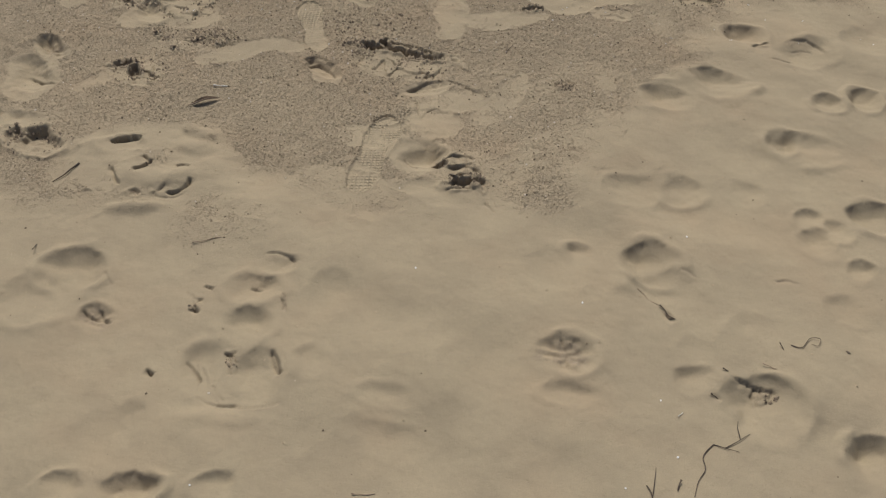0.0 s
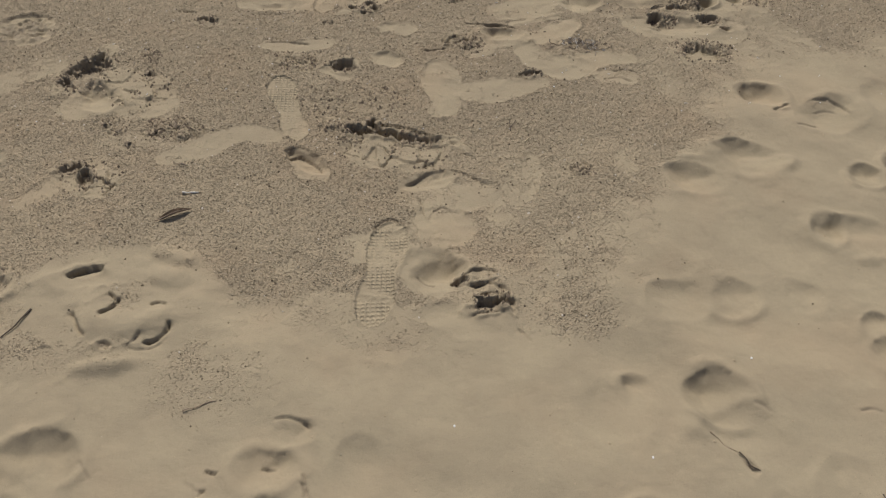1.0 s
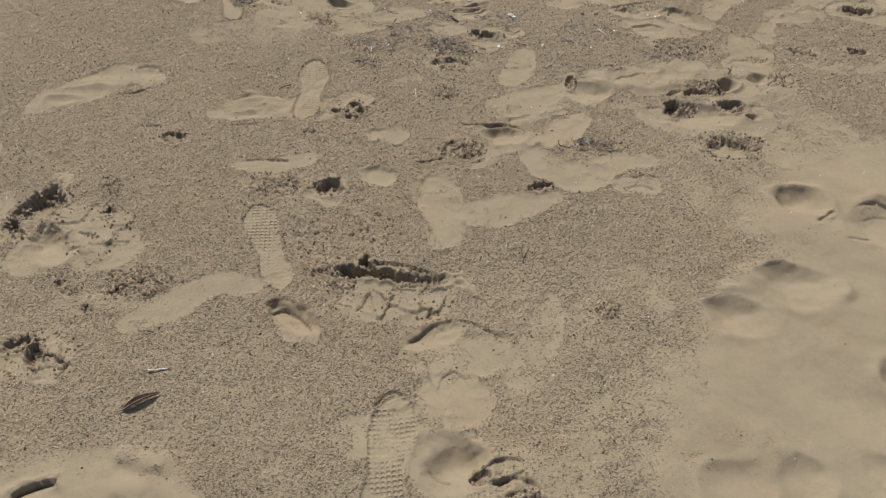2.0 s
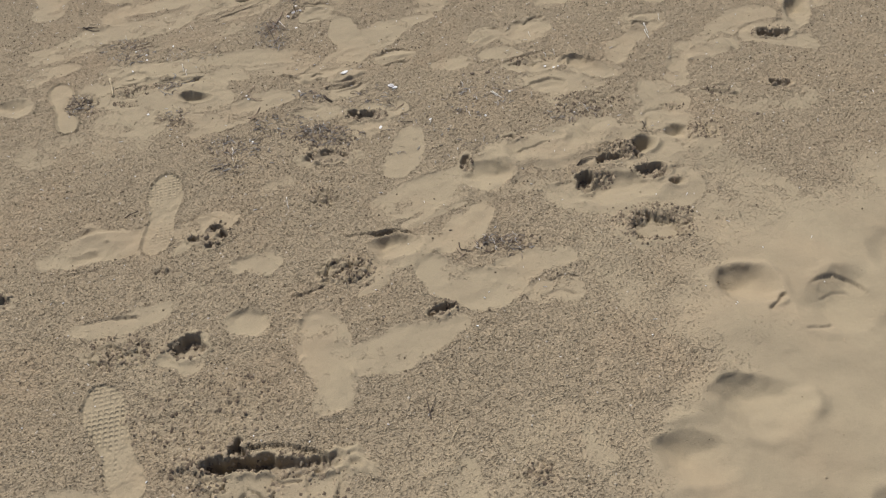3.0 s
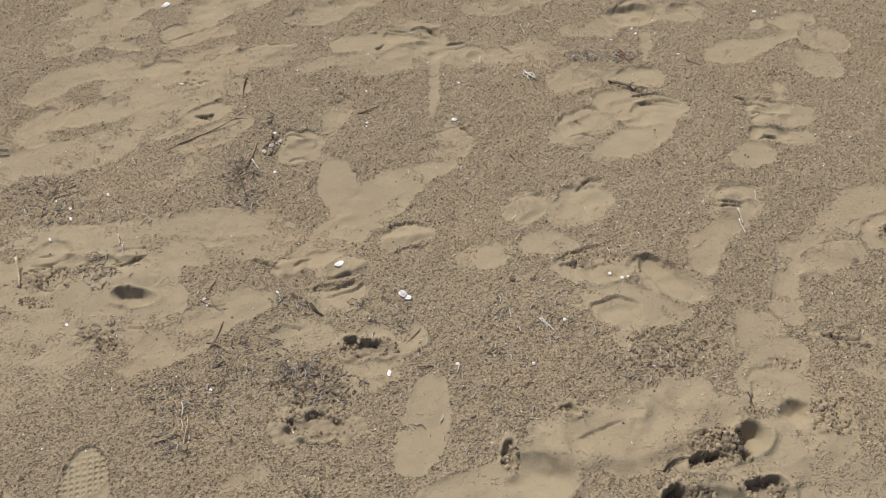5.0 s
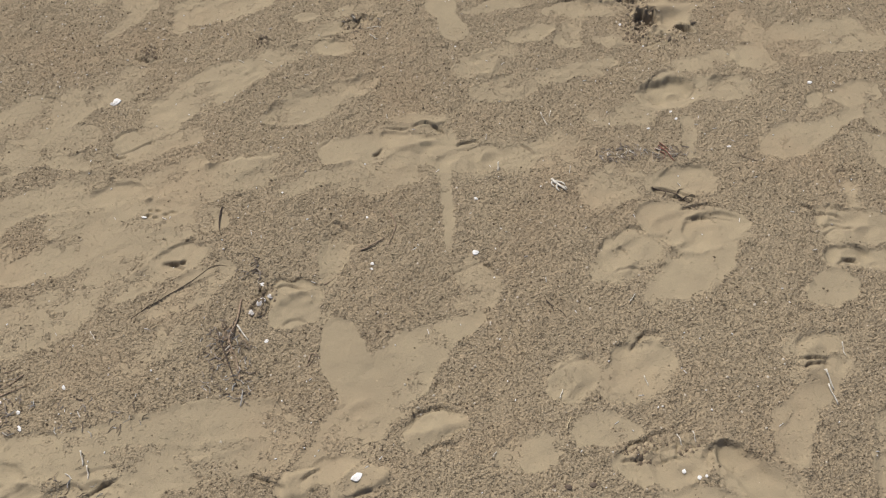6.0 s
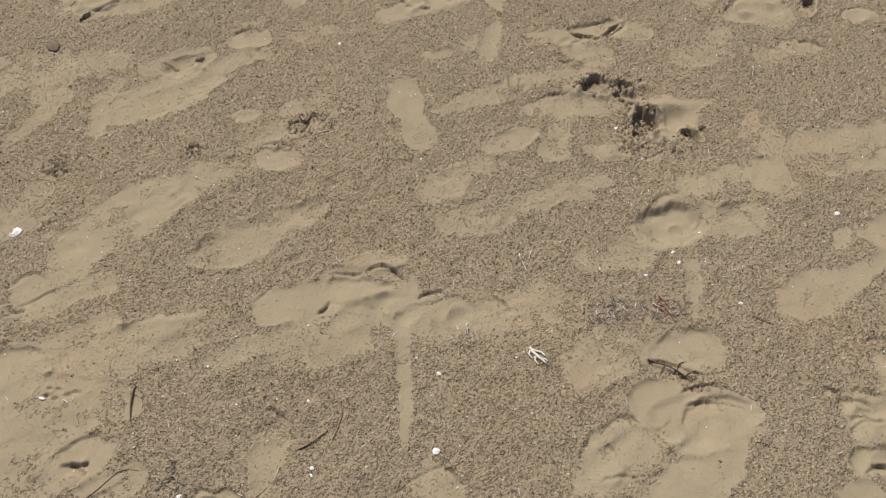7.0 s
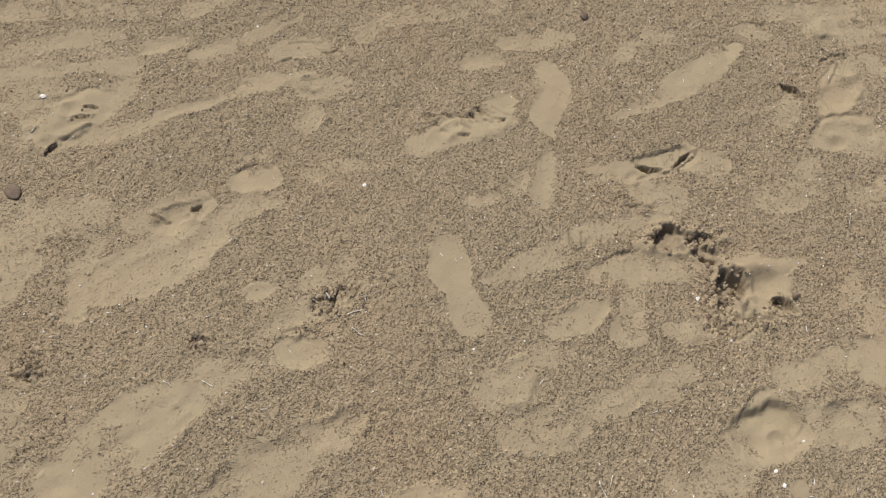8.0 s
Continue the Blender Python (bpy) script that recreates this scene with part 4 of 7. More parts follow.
filled(0.8, 0.0025, 1.973, 4.948, 0.090, 2.050, 4.910, 0.089)
filled(0.72, 0.001, 1.739, 4.849, 0.087, 1.829, 4.851, 0.092, 1.876, 4.911, 0.051)
filled(0.7, 0.001, 1.931, 4.798, 0.049, 1.992, 4.786, 0.057)
filled(0.7, 0.001, 1.806, 4.582, 0.097, 1.807, 4.508, 0.076)
filled(0.65, 0.001, 1.644, 4.478, 0.050, 1.721, 4.440, 0.070)
filled(0.7, 0.001, 0.089, 4.913, 0.051, 0.119, 4.903, 0.043)
filled(0.6, 0.001, 0.076, 4.781, 0.052, 0.134, 4.766, 0.041)
filled(0.5, 0.001, 0.874, 4.497, 0.055, 0.941, 4.496, 0.056)
filled(0.5, 0.001, 1.290, 4.337, 0.053, 1.366, 4.332, 0.033)
filled(0.6, 0.001, 1.626, 4.740, 0.042, 1.726, 4.693, 0.041)
filled(0.7, 0.001, 2.017, 5.345, 0.057, 2.186, 5.289, 0.076, 2.309, 5.266, 0.055)
filled(0.75, 0.001, 2.137, 5.210, 0.053, 2.260, 5.191, 0.063)
filled(0.7, 0.001, 1.002, 5.579, 0.051, 1.130, 5.616, 0.058)
filled(0.7, 0.001, 1.124, 5.598, 0.055, 1.356, 5.570, 0.063)
filled(0.7, 0.001, 0.736, 5.642, 0.044, 0.858, 5.680, 0.052)
shoe(-0.255, 2.421, 0.315, 0.090, 105, 0.008, "tread")
shoe(-0.156, 3.107, 0.320, 0.094, 82, 0.009, "tread")
shoe(0.009, 1.768, 0.349, 0.103, 80, 0.009, "tread")
shoe(-0.452, 3.708, 0.307, 0.078, 101, 0.006, "")
hollow(1.061, 3.692, 0.085, 0.065, 20, -0.007)
hollow(0.914, 3.681, 0.080, 0.060, 0, -0.006)
hollow(1.407, 3.585, 0.080, 0.050, 10, -0.006)
hollow(1.361, 3.526, 0.090, 0.055, 5, -0.006)
hollow(1.642, 3.804, 0.080, 0.045, 170, -0.006)
hollow(-0.050, 3.665, 0.150, 0.100, 5, -0.008)
hollow(-0.563, 1.515, 0.150, 0.045, 6, -0.012)
pit(-0.575, 1.573, 0.030, 0.024, 0, 0.012, "pale")
hollow(-0.546, 1.622, 0.13, 0.09, 15, -0.014)
hollow(-0.619, 1.638, 0.1, 0.07, 100, -0.01)
hollow(-0.485, 1.635, 0.09, 0.06, 40, -0.01)
hollow(-0.654, 1.708, 0.12, 0.07, 10, -0.007)
hollow(-0.637, 1.302, 0.156, 0.130, 9, 0.016)
hollow(-0.695, 1.208, 0.179, 0.148, 180, 0.009)
hollow(-0.214, 1.263, 0.131, 0.092, 1, 0.011)
hollow(-0.208, 1.226, 0.112, 0.044, 4, -0.004)
hollow(-0.205, 1.158, 0.116, 0.096, 10, 0.013)
hollow(-0.167, 1.343, 0.089, 0.063, 4, 0.006)
hollow(-0.154, 1.033, 0.126, 0.117, 98, 0.010)
hollow(-0.278, 1.038, 0.131, 0.090, 97, 0.007)
hollow(-0.214, 0.996, 0.260, 0.208, 5, 0.004)
hollow(-0.202, 0.919, 0.186, 0.044, 6, -0.006)
hollow(0.476, 1.006, 0.124, 0.049, 0, 0.006)
hollow(0.700, 1.392, 0.158, 0.126, 156, 0.017)
hollow(0.727, 1.268, 0.204, 0.190, 140, 0.009)
hollow(0.535, 1.421, 0.077, 0.064, 176, 0.008)
hollow(0.476, 1.358, 0.172, 0.143, 5, 0.005)
hollow(0.744, 1.054, 0.103, 0.062, 179, 0.009)
hollow(0.867, 0.999, 0.175, 0.145, 161, 0.018)
hollow(1.048, 0.876, 0.113, 0.104, 147, 0.020)
hollow(1.145, 2.430, 0.145, 0.115, 160, 0.019)
hollow(1.319, 2.324, 0.200, 0.150, 20, 0.009)
hollow(1.012, 2.135, 0.180, 0.150, 160, 0.022)
hollow(0.842, 2.060, 0.160, 0.125, 170, 0.018)
hollow(1.295, 2.042, 0.096, 0.092, 10, 0.013)
hollow(1.419, 2.078, 0.118, 0.101, 96, 0.019)
hollow(1.169, 1.829, 0.205, 0.126, 164, 0.010)
hollow(1.119, 1.854, 0.104, 0.090, 86, 0.012)
hollow(0.678, 1.648, 0.156, 0.122, 8, 0.008)
hollow(0.821, 1.654, 0.121, 0.111, 10, 0.010)
hollow(0.978, 1.642, 0.098, 0.093, 15, 0.005)
hollow(1.271, 1.556, 0.144, 0.113, 179, 0.018)
hollow(1.109, 1.546, 0.087, 0.067, 7, 0.007)
hollow(1.102, 1.470, 0.092, 0.082, 8, 0.011)
hollow(1.165, 1.503, 0.086, 0.066, 100, 0.008)
hollow(1.182, 1.374, 0.070, 0.056, 6, 0.008)
hollow(1.111, 1.258, 0.107, 0.082, 164, 0.005)
hollow(-0.343, 0.762, 0.131, 0.074, 5, 0.019)
hollow(-0.462, 0.762, 0.083, 0.065, 7, 0.008)
hollow(-0.185, 0.774, 0.092, 0.063, 5, 0.007)
hollow(-0.383, 0.909, 0.079, 0.068, 93, 0.004)
hollow(-0.038, 1.264, 0.114, 0.101, 102, 0.004)
hollow(-0.051, 1.062, 0.082, 0.072, 98, 0.004)
hollow(0.107, 0.986, 0.119, 0.058, 168, 0.004)
hollow(-1.047, 2.067, 0.205, 0.152, 98, 0.010)
hollow(0.132, 1.752, 0.155, 0.149, 4, 0.012)
hollow(-0.668, 1.764, 0.124, 0.080, 5, 0.006)
hollow(1.523, 2.399, 0.183, 0.149, 99, 0.005)
hollow(0.679, 1.202, 0.268, 0.092, 129, 0.005)
hollow(0.761, 1.120, 0.126, 0.079, 146, 0.004)
hollow(0.897, 1.194, 0.102, 0.084, 144, 0.003)
hollow(0.115, 0.891, 0.180, 0.073, 170, 0.003)
hollow(0.476, 1.107, 0.136, 0.097, 5, 0.014, "rough")
hollow(-0.607, 3.761, 0.122, 0.101, 166, 0.012)
hollow(-0.545, 1.164, 0.098, 0.069, 165, 0.008, "rough")
pit(-0.922, 1.775, 0.170, 0.101, 158, 0.034, "pale")
hollow(-0.982, 1.862, 0.140, 0.095, 155, 0.008)
hollow(-1.063, 2.102, 0.240, 0.121, 136, 0.014)
hollow(-1.058, 2.247, 0.156, 0.092, 132, 0.02, "rough")
hollow(0.178, 1.606, 0.179, 0.081, 157, 0.006)
oval(-1.126, 2.870, 0.216, 0.190, 119, 0.02, "rough")
hollow(-0.479, 1.768, 0.113, 0.062, 155, -0.012)
hollow(-0.454, 1.821, 0.087, 0.051, 157, -0.01)
hollow(-0.503, 1.845, 0.074, 0.043, 152, -0.008)
hollow(-0.727, 1.759, 0.169, 0.086, 173, -0.008)
hollow(0.128, 2.091, 0.145, 0.066, 12, 0.009)
hollow(0.143, 1.748, 0.123, 0.099, 12, 0.014)
hollow(0.261, 1.680, 0.198, 0.182, 17, -0.01)
pit(0.253, 1.653, 0.095, 0.043, 18, 0.032)
pit(0.306, 1.647, 0.042, 0.019, 95, 0.02, "pale")
pit(0.190, 1.721, 0.040, 0.035, 10, 0.018)
pit(-0.866, 2.600, 0.195, 0.116, 66, 0.03)
pit(-0.916, 2.550, 0.066, 0.035, 111, 0.024)
hollow(-0.800, 2.477, 0.156, 0.115, 129, 0.018)
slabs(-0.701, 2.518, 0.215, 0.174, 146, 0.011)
pit(-0.673, 2.587, 0.049, 0.025, 107, 0.016)
rough(-0.690, 2.685, 0.098, 0.060, 110, 0.01)
pit(-0.737, 2.337, 0.040, 0.019, 162, 0.01)
pit(-0.714, 2.306, 0.026, 0.018, 157, 0.01)
pit(-0.662, 2.245, 0.023, 0.018, 146, 0.01)
pit(-0.545, 2.319, 0.036, 0.028, 171, 0.012)
rough(-0.576, 2.308, 0.126, 0.075, 172, 0.006)
pit(-0.795, 2.156, 0.073, 0.044, 15, 0.022)
pit(-0.741, 2.110, 0.080, 0.037, 94, 0.022)
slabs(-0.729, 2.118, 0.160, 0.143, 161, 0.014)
oval(-0.860, 3.190, 0.422, 0.152, 35, 0.006, "lumpy")
oval(-0.675, 3.234, 0.130, 0.100, 114, 0.01, "lumpy")
hollow(1.607, 4.657, 0.146, 0.095, 175, 0.012)
pit(1.540, 4.671, 0.103, 0.064, 51, 0.032)
rough(1.506, 4.674, 0.095, 0.077, 51, 0.014)
pit(1.638, 4.607, 0.068, 0.036, 158, 0.024)
rough(1.543, 4.602, 0.183, 0.040, 168, 0.01)
pit(-0.018, 3.001, 0.041, 0.026, 8, 0.024)
pit(0.005, 2.969, 0.031, 0.025, 135, 0.024)
pit(-0.066, 2.974, 0.050, 0.021, 150, 0.022)
pit(-0.032, 2.939, 0.038, 0.018, 160, 0.022)
rough(1.047, 2.676, 0.174, 0.122, 173, 0.018, "ring")
oval(-0.183, 2.163, 0.164, 0.085, 130, 0.015)
pit(-0.105, 2.618, 0.091, 0.058, 154, 0.026)
pit(0.472, 2.563, 0.064, 0.035, 168, 0.02)
rough(0.551, 2.112, 0.074, 0.055, 171, 0.01)
pit(0.047, 2.281, 0.298, 0.048, 163, 0.040)
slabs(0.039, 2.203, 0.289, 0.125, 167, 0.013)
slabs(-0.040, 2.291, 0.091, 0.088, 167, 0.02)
pit(-0.012, 2.330, 0.054, 0.039, 94, 0.03)
rough(-0.100, 2.301, 0.093, 0.069, 159, 0.008)
rough(-0.081, 2.446, 0.301, 0.179, 174, 0.004)
rough(-0.250, 2.645, 0.140, 0.105, 151, 0.012)
rough(-0.549, 2.326, 0.165, 0.100, 163, 0.008)
rough(-0.724, 2.340, 0.088, 0.060, 146, 0.008)
pit(-0.545, 2.885, 0.075, 0.047, 155, 0.014)
oval(-0.308, 3.031, 0.245, 0.134, 173, 0.008, "lumpy")
oval(-0.361, 2.986, 0.158, 0.053, 173, 0.004, "lumpy")
hollow(0.413, 2.800, 0.132, 0.079, 165, 0.014)
rough(0.281, 2.750, 0.127, 0.084, 167, 0.02)
pit(0.664, 3.041, 0.057, 0.029, 65, 0.013)
hollow(0.701, 2.982, 0.131, 0.119, 9, 0.016)
pit(0.940, 2.879, 0.084, 0.044, 62, 0.034)
rough(0.987, 2.884, 0.074, 0.040, 167, 0.014)
rough(1.073, 2.968, 0.123, 0.075, 4, 0.024)
pit(1.041, 2.943, 0.069, 0.027, 177, 0.02)
hollow(1.137, 2.969, 0.086, 0.066, 175, 0.024)
pit(1.113, 2.864, 0.080, 0.046, 152, 0.026)
pit(1.127, 2.844, 0.032, 0.021, 49, 0.02)
hollow(1.002, 2.833, 0.248, 0.126, 174, 0.02)
hollow(1.160, 2.800, 0.054, 0.036, 177, 0.014)
hollow(1.253, 2.997, 0.080, 0.062, 28, 0.018)
rough(1.323, 2.970, 0.104, 0.078, 2, 0.012)
oval(1.245, 3.062, 0.160, 0.110, 171, 0.008)
oval(0.926, 3.041, 0.493, 0.164, 179, -0.004, "lumpy")
rough(-0.402, 3.699, 0.142, 0.095, 113, 0.01)
rough(0.306, 3.303, 0.172, 0.091, 159, 0.008)
pit(0.439, 3.361, 0.111, 0.055, 161, 0.022)
pit(0.301, 3.212, 0.130, 0.061, 162, 0.016)
rough(0.256, 3.040, 0.078, 0.070, 117, 0.01)
rough(-0.155, 2.887, 0.069, 0.021, 161, 0.008)
pit(1.447, 3.130, 0.096, 0.025, 159, 0.014)
pit(1.633, 3.105, 0.066, 0.030, 158, 0.014)
oval(1.750, 3.365, 0.205, 0.141, 178, 0.008)
pit(1.755, 3.360, 0.106, 0.060, 167, 0.03)
hollow(1.893, 3.453, 0.188, 0.088, 53, 0.02)
oval(1.538, 3.339, 0.217, 0.079, 11, 0.004, "lumpy")
oval(0.586, 3.656, 0.139, 0.081, 180, 0.01, "lumpy")
oval(-0.068, 3.680, 0.216, 0.114, 162, 0.01)
oval(-0.230, 3.760, 0.148, 0.134, 148, 0.008, "lumpy")
hollow(-0.053, 3.613, 0.113, 0.042, 165, 0.014)
oval(0.341, 3.639, 0.167, 0.066, 177, 0.006, "lumpy")
oval(0.399, 3.520, 0.129, 0.092, 162, 0.012)
oval(0.422, 3.599, 0.138, 0.062, 178, -0.008, "lumpy")
oval(1.029, 3.640, 0.180, 0.132, 16, 0.008)
oval(0.911, 3.679, 0.137, 0.116, 37, 0.006, "lumpy")
oval(0.977, 3.451, 0.196, 0.100, 160, 0.012, "lumpy")
oval(1.140, 3.378, 0.190, 0.110, 142, 0.014)
oval(0.988, 3.313, 0.124, 0.077, 170, 0.012)
oval(1.413, 3.549, 0.170, 0.126, 46, 0.012, "lumpy")
oval(1.368, 4.081, 0.160, 0.102, 170, 0.008)
rough(1.330, 4.035, 0.127, 0.028, 153, 0.005)
oval(1.355, 3.924, 0.159, 0.103, 165, 0.012)
oval(1.114, 3.931, 0.175, 0.111, 23, 0.01, "lumpy")
oval(1.670, 3.841, 0.165, 0.096, 153, 0.01, "lumpy")
oval(1.618, 3.755, 0.145, 0.071, 164, 0.01, "lumpy")
oval(0.911, 4.310, 0.214, 0.092, 169, 0.005, "lumpy")
oval(0.383, 4.050, 0.159, 0.077, 172, 0.012, "lumpy")
rough(0.306, 4.060, 0.087, 0.061, 48, 0.01)
oval(0.149, 4.226, 0.145, 0.086, 4, 0.012)
oval(0.037, 4.450, 0.132, 0.116, 136, 0.008)
oval(0.329, 4.456, 0.178, 0.076, 1, 0.004, "lumpy")
oval(0.755, 4.424, 0.166, 0.082, 158, 0.008, "lumpy")
oval(0.796, 4.486, 0.186, 0.059, 169, -0.01, "lumpy")
oval(0.074, 4.634, 0.110, 0.103, 128, 0.01)
oval(0.652, 4.831, 0.122, 0.073, 157, 0.008)
rough(0.742, 4.918, 0.125, 0.058, 178, 0.018)
rough(0.152, 4.972, 0.073, 0.060, 4, 0.016)
rough(0.455, 4.909, 0.053, 0.042, 178, 0.01)
oval(0.593, 4.980, 0.083, 0.047, 158, 0.004, "lumpy")
oval(0.476, 5.216, 0.152, 0.069, 8, 0.008, "lumpy")
oval(1.032, 4.643, 0.177, 0.120, 30, 0.003, "lumpy")
pit(1.482, 4.834, 0.114, 0.063, 176, 0.026)
pit(1.560, 4.806, 0.079, 0.027, 158, 0.018)
pit(1.540, 4.768, 0.091, 0.055, 117, 0.02)
oval(1.615, 4.705, 0.216, 0.073, 169, -0.008)
oval(1.479, 4.407, 0.134, 0.099, 21, 0.0045)
oval(1.819, 4.238, 0.089, 0.053, 16, 0.008)
oval(2.054, 4.797, 0.127, 0.066, 151, 0.008)
pit(2.146, 4.930, 0.067, 0.044, 49, 0.03)
oval(2.249, 4.846, 0.101, 0.078, 20, 0.008, "lumpy")
oval(1.149, 5.234, 0.247, 0.087, 178, 0.008, "lumpy")
oval(1.563, 5.015, 0.164, 0.070, 168, 0.012)
oval(1.990, 4.954, 0.184, 0.104, 2, 0.01, "lumpy")
oval(2.063, 5.070, 0.220, 0.102, 42, 0.006, "lumpy")
oval(0.840, 5.483, 0.122, 0.068, 155, 0.003, "lumpy")
oval(0.297, 5.543, 0.239, 0.117, 6, 0.005, "lumpy")
oval(2.144, 5.250, 0.132, 0.092, 174, 0.003, "lumpy")
oval(1.478, 4.612, 0.250, 0.073, 169, 0.003, "lumpy")
rough(-0.229, 3.718, 0.171, 0.064, 177, 0.008)
rough(-0.258, 3.655, 0.090, 0.031, 162, 0.008)
rough(-0.131, 3.518, 0.093, 0.061, 153, 0.008)
rough(0.999, 3.481, 0.147, 0.057, 171, 0.008)
rough(1.063, 3.193, 0.214, 0.124, 167, 0.006)
pit(0.816, 3.107, 0.054, 0.029, 163, 0.012)
rough(1.288, 3.112, 0.086, 0.027, 166, 0.008)
rough(0.666, 2.726, 0.172, 0.051, 172, 0.008)
thin(-0.356, 1.536, 0.260, 0.137, 175, 0.55)
thin(-0.185, 1.635, 0.196, 0.098, 176, 0.4)
thin(1.261, 2.791, 0.272, 0.129, 43, 0.4)
thin(1.087, 2.504, 0.244, 0.186, 49, 0.35)
thin(1.209, 2.304, 0.247, 0.096, 163, 0.25)
thin(-0.354, 1.482, 0.372, 0.242, 172, 0.4)
thin(0.709, 1.729, 0.358, 0.140, 3, 0.35)
rough(0.460, 4.917, 0.046, 0.026, 2, 0.012)
hollow(0.094, 4.384, 0.018, 0.010, 153, 0.006)
hollow(0.113, 4.380, 0.018, 0.010, 153, 0.006)
hollow(0.130, 4.367, 0.019, 0.011, 155, 0.006)
hollow(0.103, 4.362, 0.018, 0.010, 158, 0.006)
hollow(0.085, 4.371, 0.019, 0.011, 155, 0.006)
hollow(0.146, 4.367, 0.018, 0.010, 153, 0.006)
veil(0.966, 2.532, 0.718, 0.581, 19, 0.5)
veil(1.297, 2.848, 0.502, 0.329, 51, 0.4)
veil(0.583, 1.929, 0.298, 0.256, 3, 0.35)
veil(0.209, 5.602, 0.565, 0.313, 14, 0.3)
veil(-0.749, 1.912, 0.827, 0.375, 178, 0.25)
veil(0.345, 5.620, 0.756, 0.652, 2, 0.65)
veil(0.766, 5.542, 0.403, 0.341, 6, 0.35)
veil(2.093, 5.247, 0.502, 0.388, 29, 0.3)
pit(1.520, 5.007, 0.064, 0.014, 143, 0.02, "slit")
pit(1.942, 5.094, 0.059, 0.015, 137, 0.02, "slit")
pit(0.320, 5.528, 0.040, 0.011, 170, 0.02, "slit")
pit(0.341, 5.546, 0.040, 0.008, 170, 0.012, "slit")
pit(0.250, 5.474, 0.028, 0.012, 38, 0.02, "slit")
pit(0.432, 5.232, 0.031, 0.009, 149, 0.02, "slit")
pit(0.515, 5.224, 0.025, 0.011, 9, 0.02, "slit")
pit(1.601, 5.006, 0.060, 0.008, 15, 0.012, "slit")
rough(0.872, 1.031, 0.066, 0.031, 177, 0.009)
rough(-0.219, 1.059, 0.039, 0.022, 120, 0.008)
rough(-0.329, 1.201, 0.036, 0.021, 159, 0.01)
veil(0.548, 2.114, 0.949, 0.765, 12, 0.3)
crack(0.524, 4.455, 0.559, 4.480, 0.582, 4.499, 0.008, 0.01)
crack(0.649, 4.401, 0.669, 4.399, 0.682, 4.421, 0.01, 0.01)
crack(0.035, 4.608, 0.085, 4.615, 0.130, 4.629, 0.008, 0.01)
crack(0.123, 4.231, 0.138, 4.215, 0.163, 4.215, 0.014, 0.01)
crack(1.279, 4.092, 1.330, 4.077, 1.376, 4.026, 0.012, 0.01)
crack(1.304, 3.981, 1.378, 3.984, 1.425, 3.925, 0.01, 0.01)
crack(1.022, 4.336, 1.043, 4.318, 1.050, 4.284, 0.006, 0.01)
crack(1.525, 4.359, 1.546, 4.380, 1.552, 4.398, 0.006, 0.01)
crack(0.341, 4.076, 0.378, 4.091, 0.415, 4.049, 0.01, 0.01)
crack(0.335, 3.984, 0.378, 4.005, 0.399, 3.973, 0.006, 0.01)
crack(1.120, 3.954, 1.132, 3.947, 1.137, 3.931, 0.008, 0.01)
crack(1.079, 3.895, 1.119, 3.898, 1.159, 3.875, 0.006, 0.01)
crack(1.056, 3.718, 1.086, 3.729, 1.112, 3.719, 0.01, 0.01)
crack(1.606, 3.896, 1.645, 3.891, 1.668, 3.861, 0.006, 0.01)
crack(1.606, 3.854, 1.647, 3.851, 1.674, 3.829, 0.01, 0.01)
crack(1.585, 3.760, 1.616, 3.766, 1.627, 3.742, 0.01, 0.01)
crack(1.358, 3.567, 1.399, 3.563, 1.423, 3.543, 0.01, 0.01)
crack(0.872, 3.702, 0.917, 3.726, 0.960, 3.717, 0.006, 0.01)
crack(0.706, 3.989, 0.762, 4.010, 0.825, 4.014, 0.004, 0.01)
crack(0.810, 4.006, 0.830, 3.992, 0.835, 3.956, 0.008, 0.01)
crack(1.071, 5.302, 1.086, 5.293, 1.098, 5.286, 0.016, 0.01)
crack(1.110, 5.290, 1.121, 5.280, 1.132, 5.272, 0.016, 0.01)
crack(1.170, 5.280, 1.177, 5.269, 1.181, 5.256, 0.016, 0.01)
crack(1.191, 5.290, 1.203, 5.278, 1.213, 5.266, 0.016, 0.01)
crack(1.198, 5.254, 1.210, 5.244, 1.218, 5.232, 0.016, 0.01)
crack(1.221, 5.250, 1.235, 5.239, 1.248, 5.232, 0.016, 0.01)
crack(1.097, 5.252, 1.106, 5.243, 1.114, 5.232, 0.016, 0.01)
crack(1.130, 5.255, 1.142, 5.242, 1.156, 5.227, 0.016, 0.01)
crack(1.113, 5.231, 1.129, 5.218, 1.151, 5.214, 0.016, 0.01)
crack(1.143, 5.276, 1.158, 5.260, 1.169, 5.240, 0.016, 0.01)
crack(1.274, 4.920, 1.248, 4.875, 1.276, 4.864, 0.008, 0.008)
crack(1.274, 4.865, 1.294, 4.863, 1.301, 4.884, 0.008, 0.008)
crack(1.496, 5.036, 1.509, 5.001, 1.552, 4.996, 0.014, 0.012)
crack(1.565, 4.998, 1.589, 5.000, 1.617, 5.015, 0.012, 0.008)
crack(1.609, 5.016, 1.629, 5.015, 1.650, 5.021, 0.006, 0.008)
crack(1.470, 4.986, 1.492, 4.996, 1.528, 4.994, 0.006, 0.008)
crack(1.408, 4.938, 1.447, 4.933, 1.484, 4.915, 0.007, 0.008)
crack(1.081, 5.067, 1.098, 5.083, 1.128, 5.078, 0.006, 0.008)
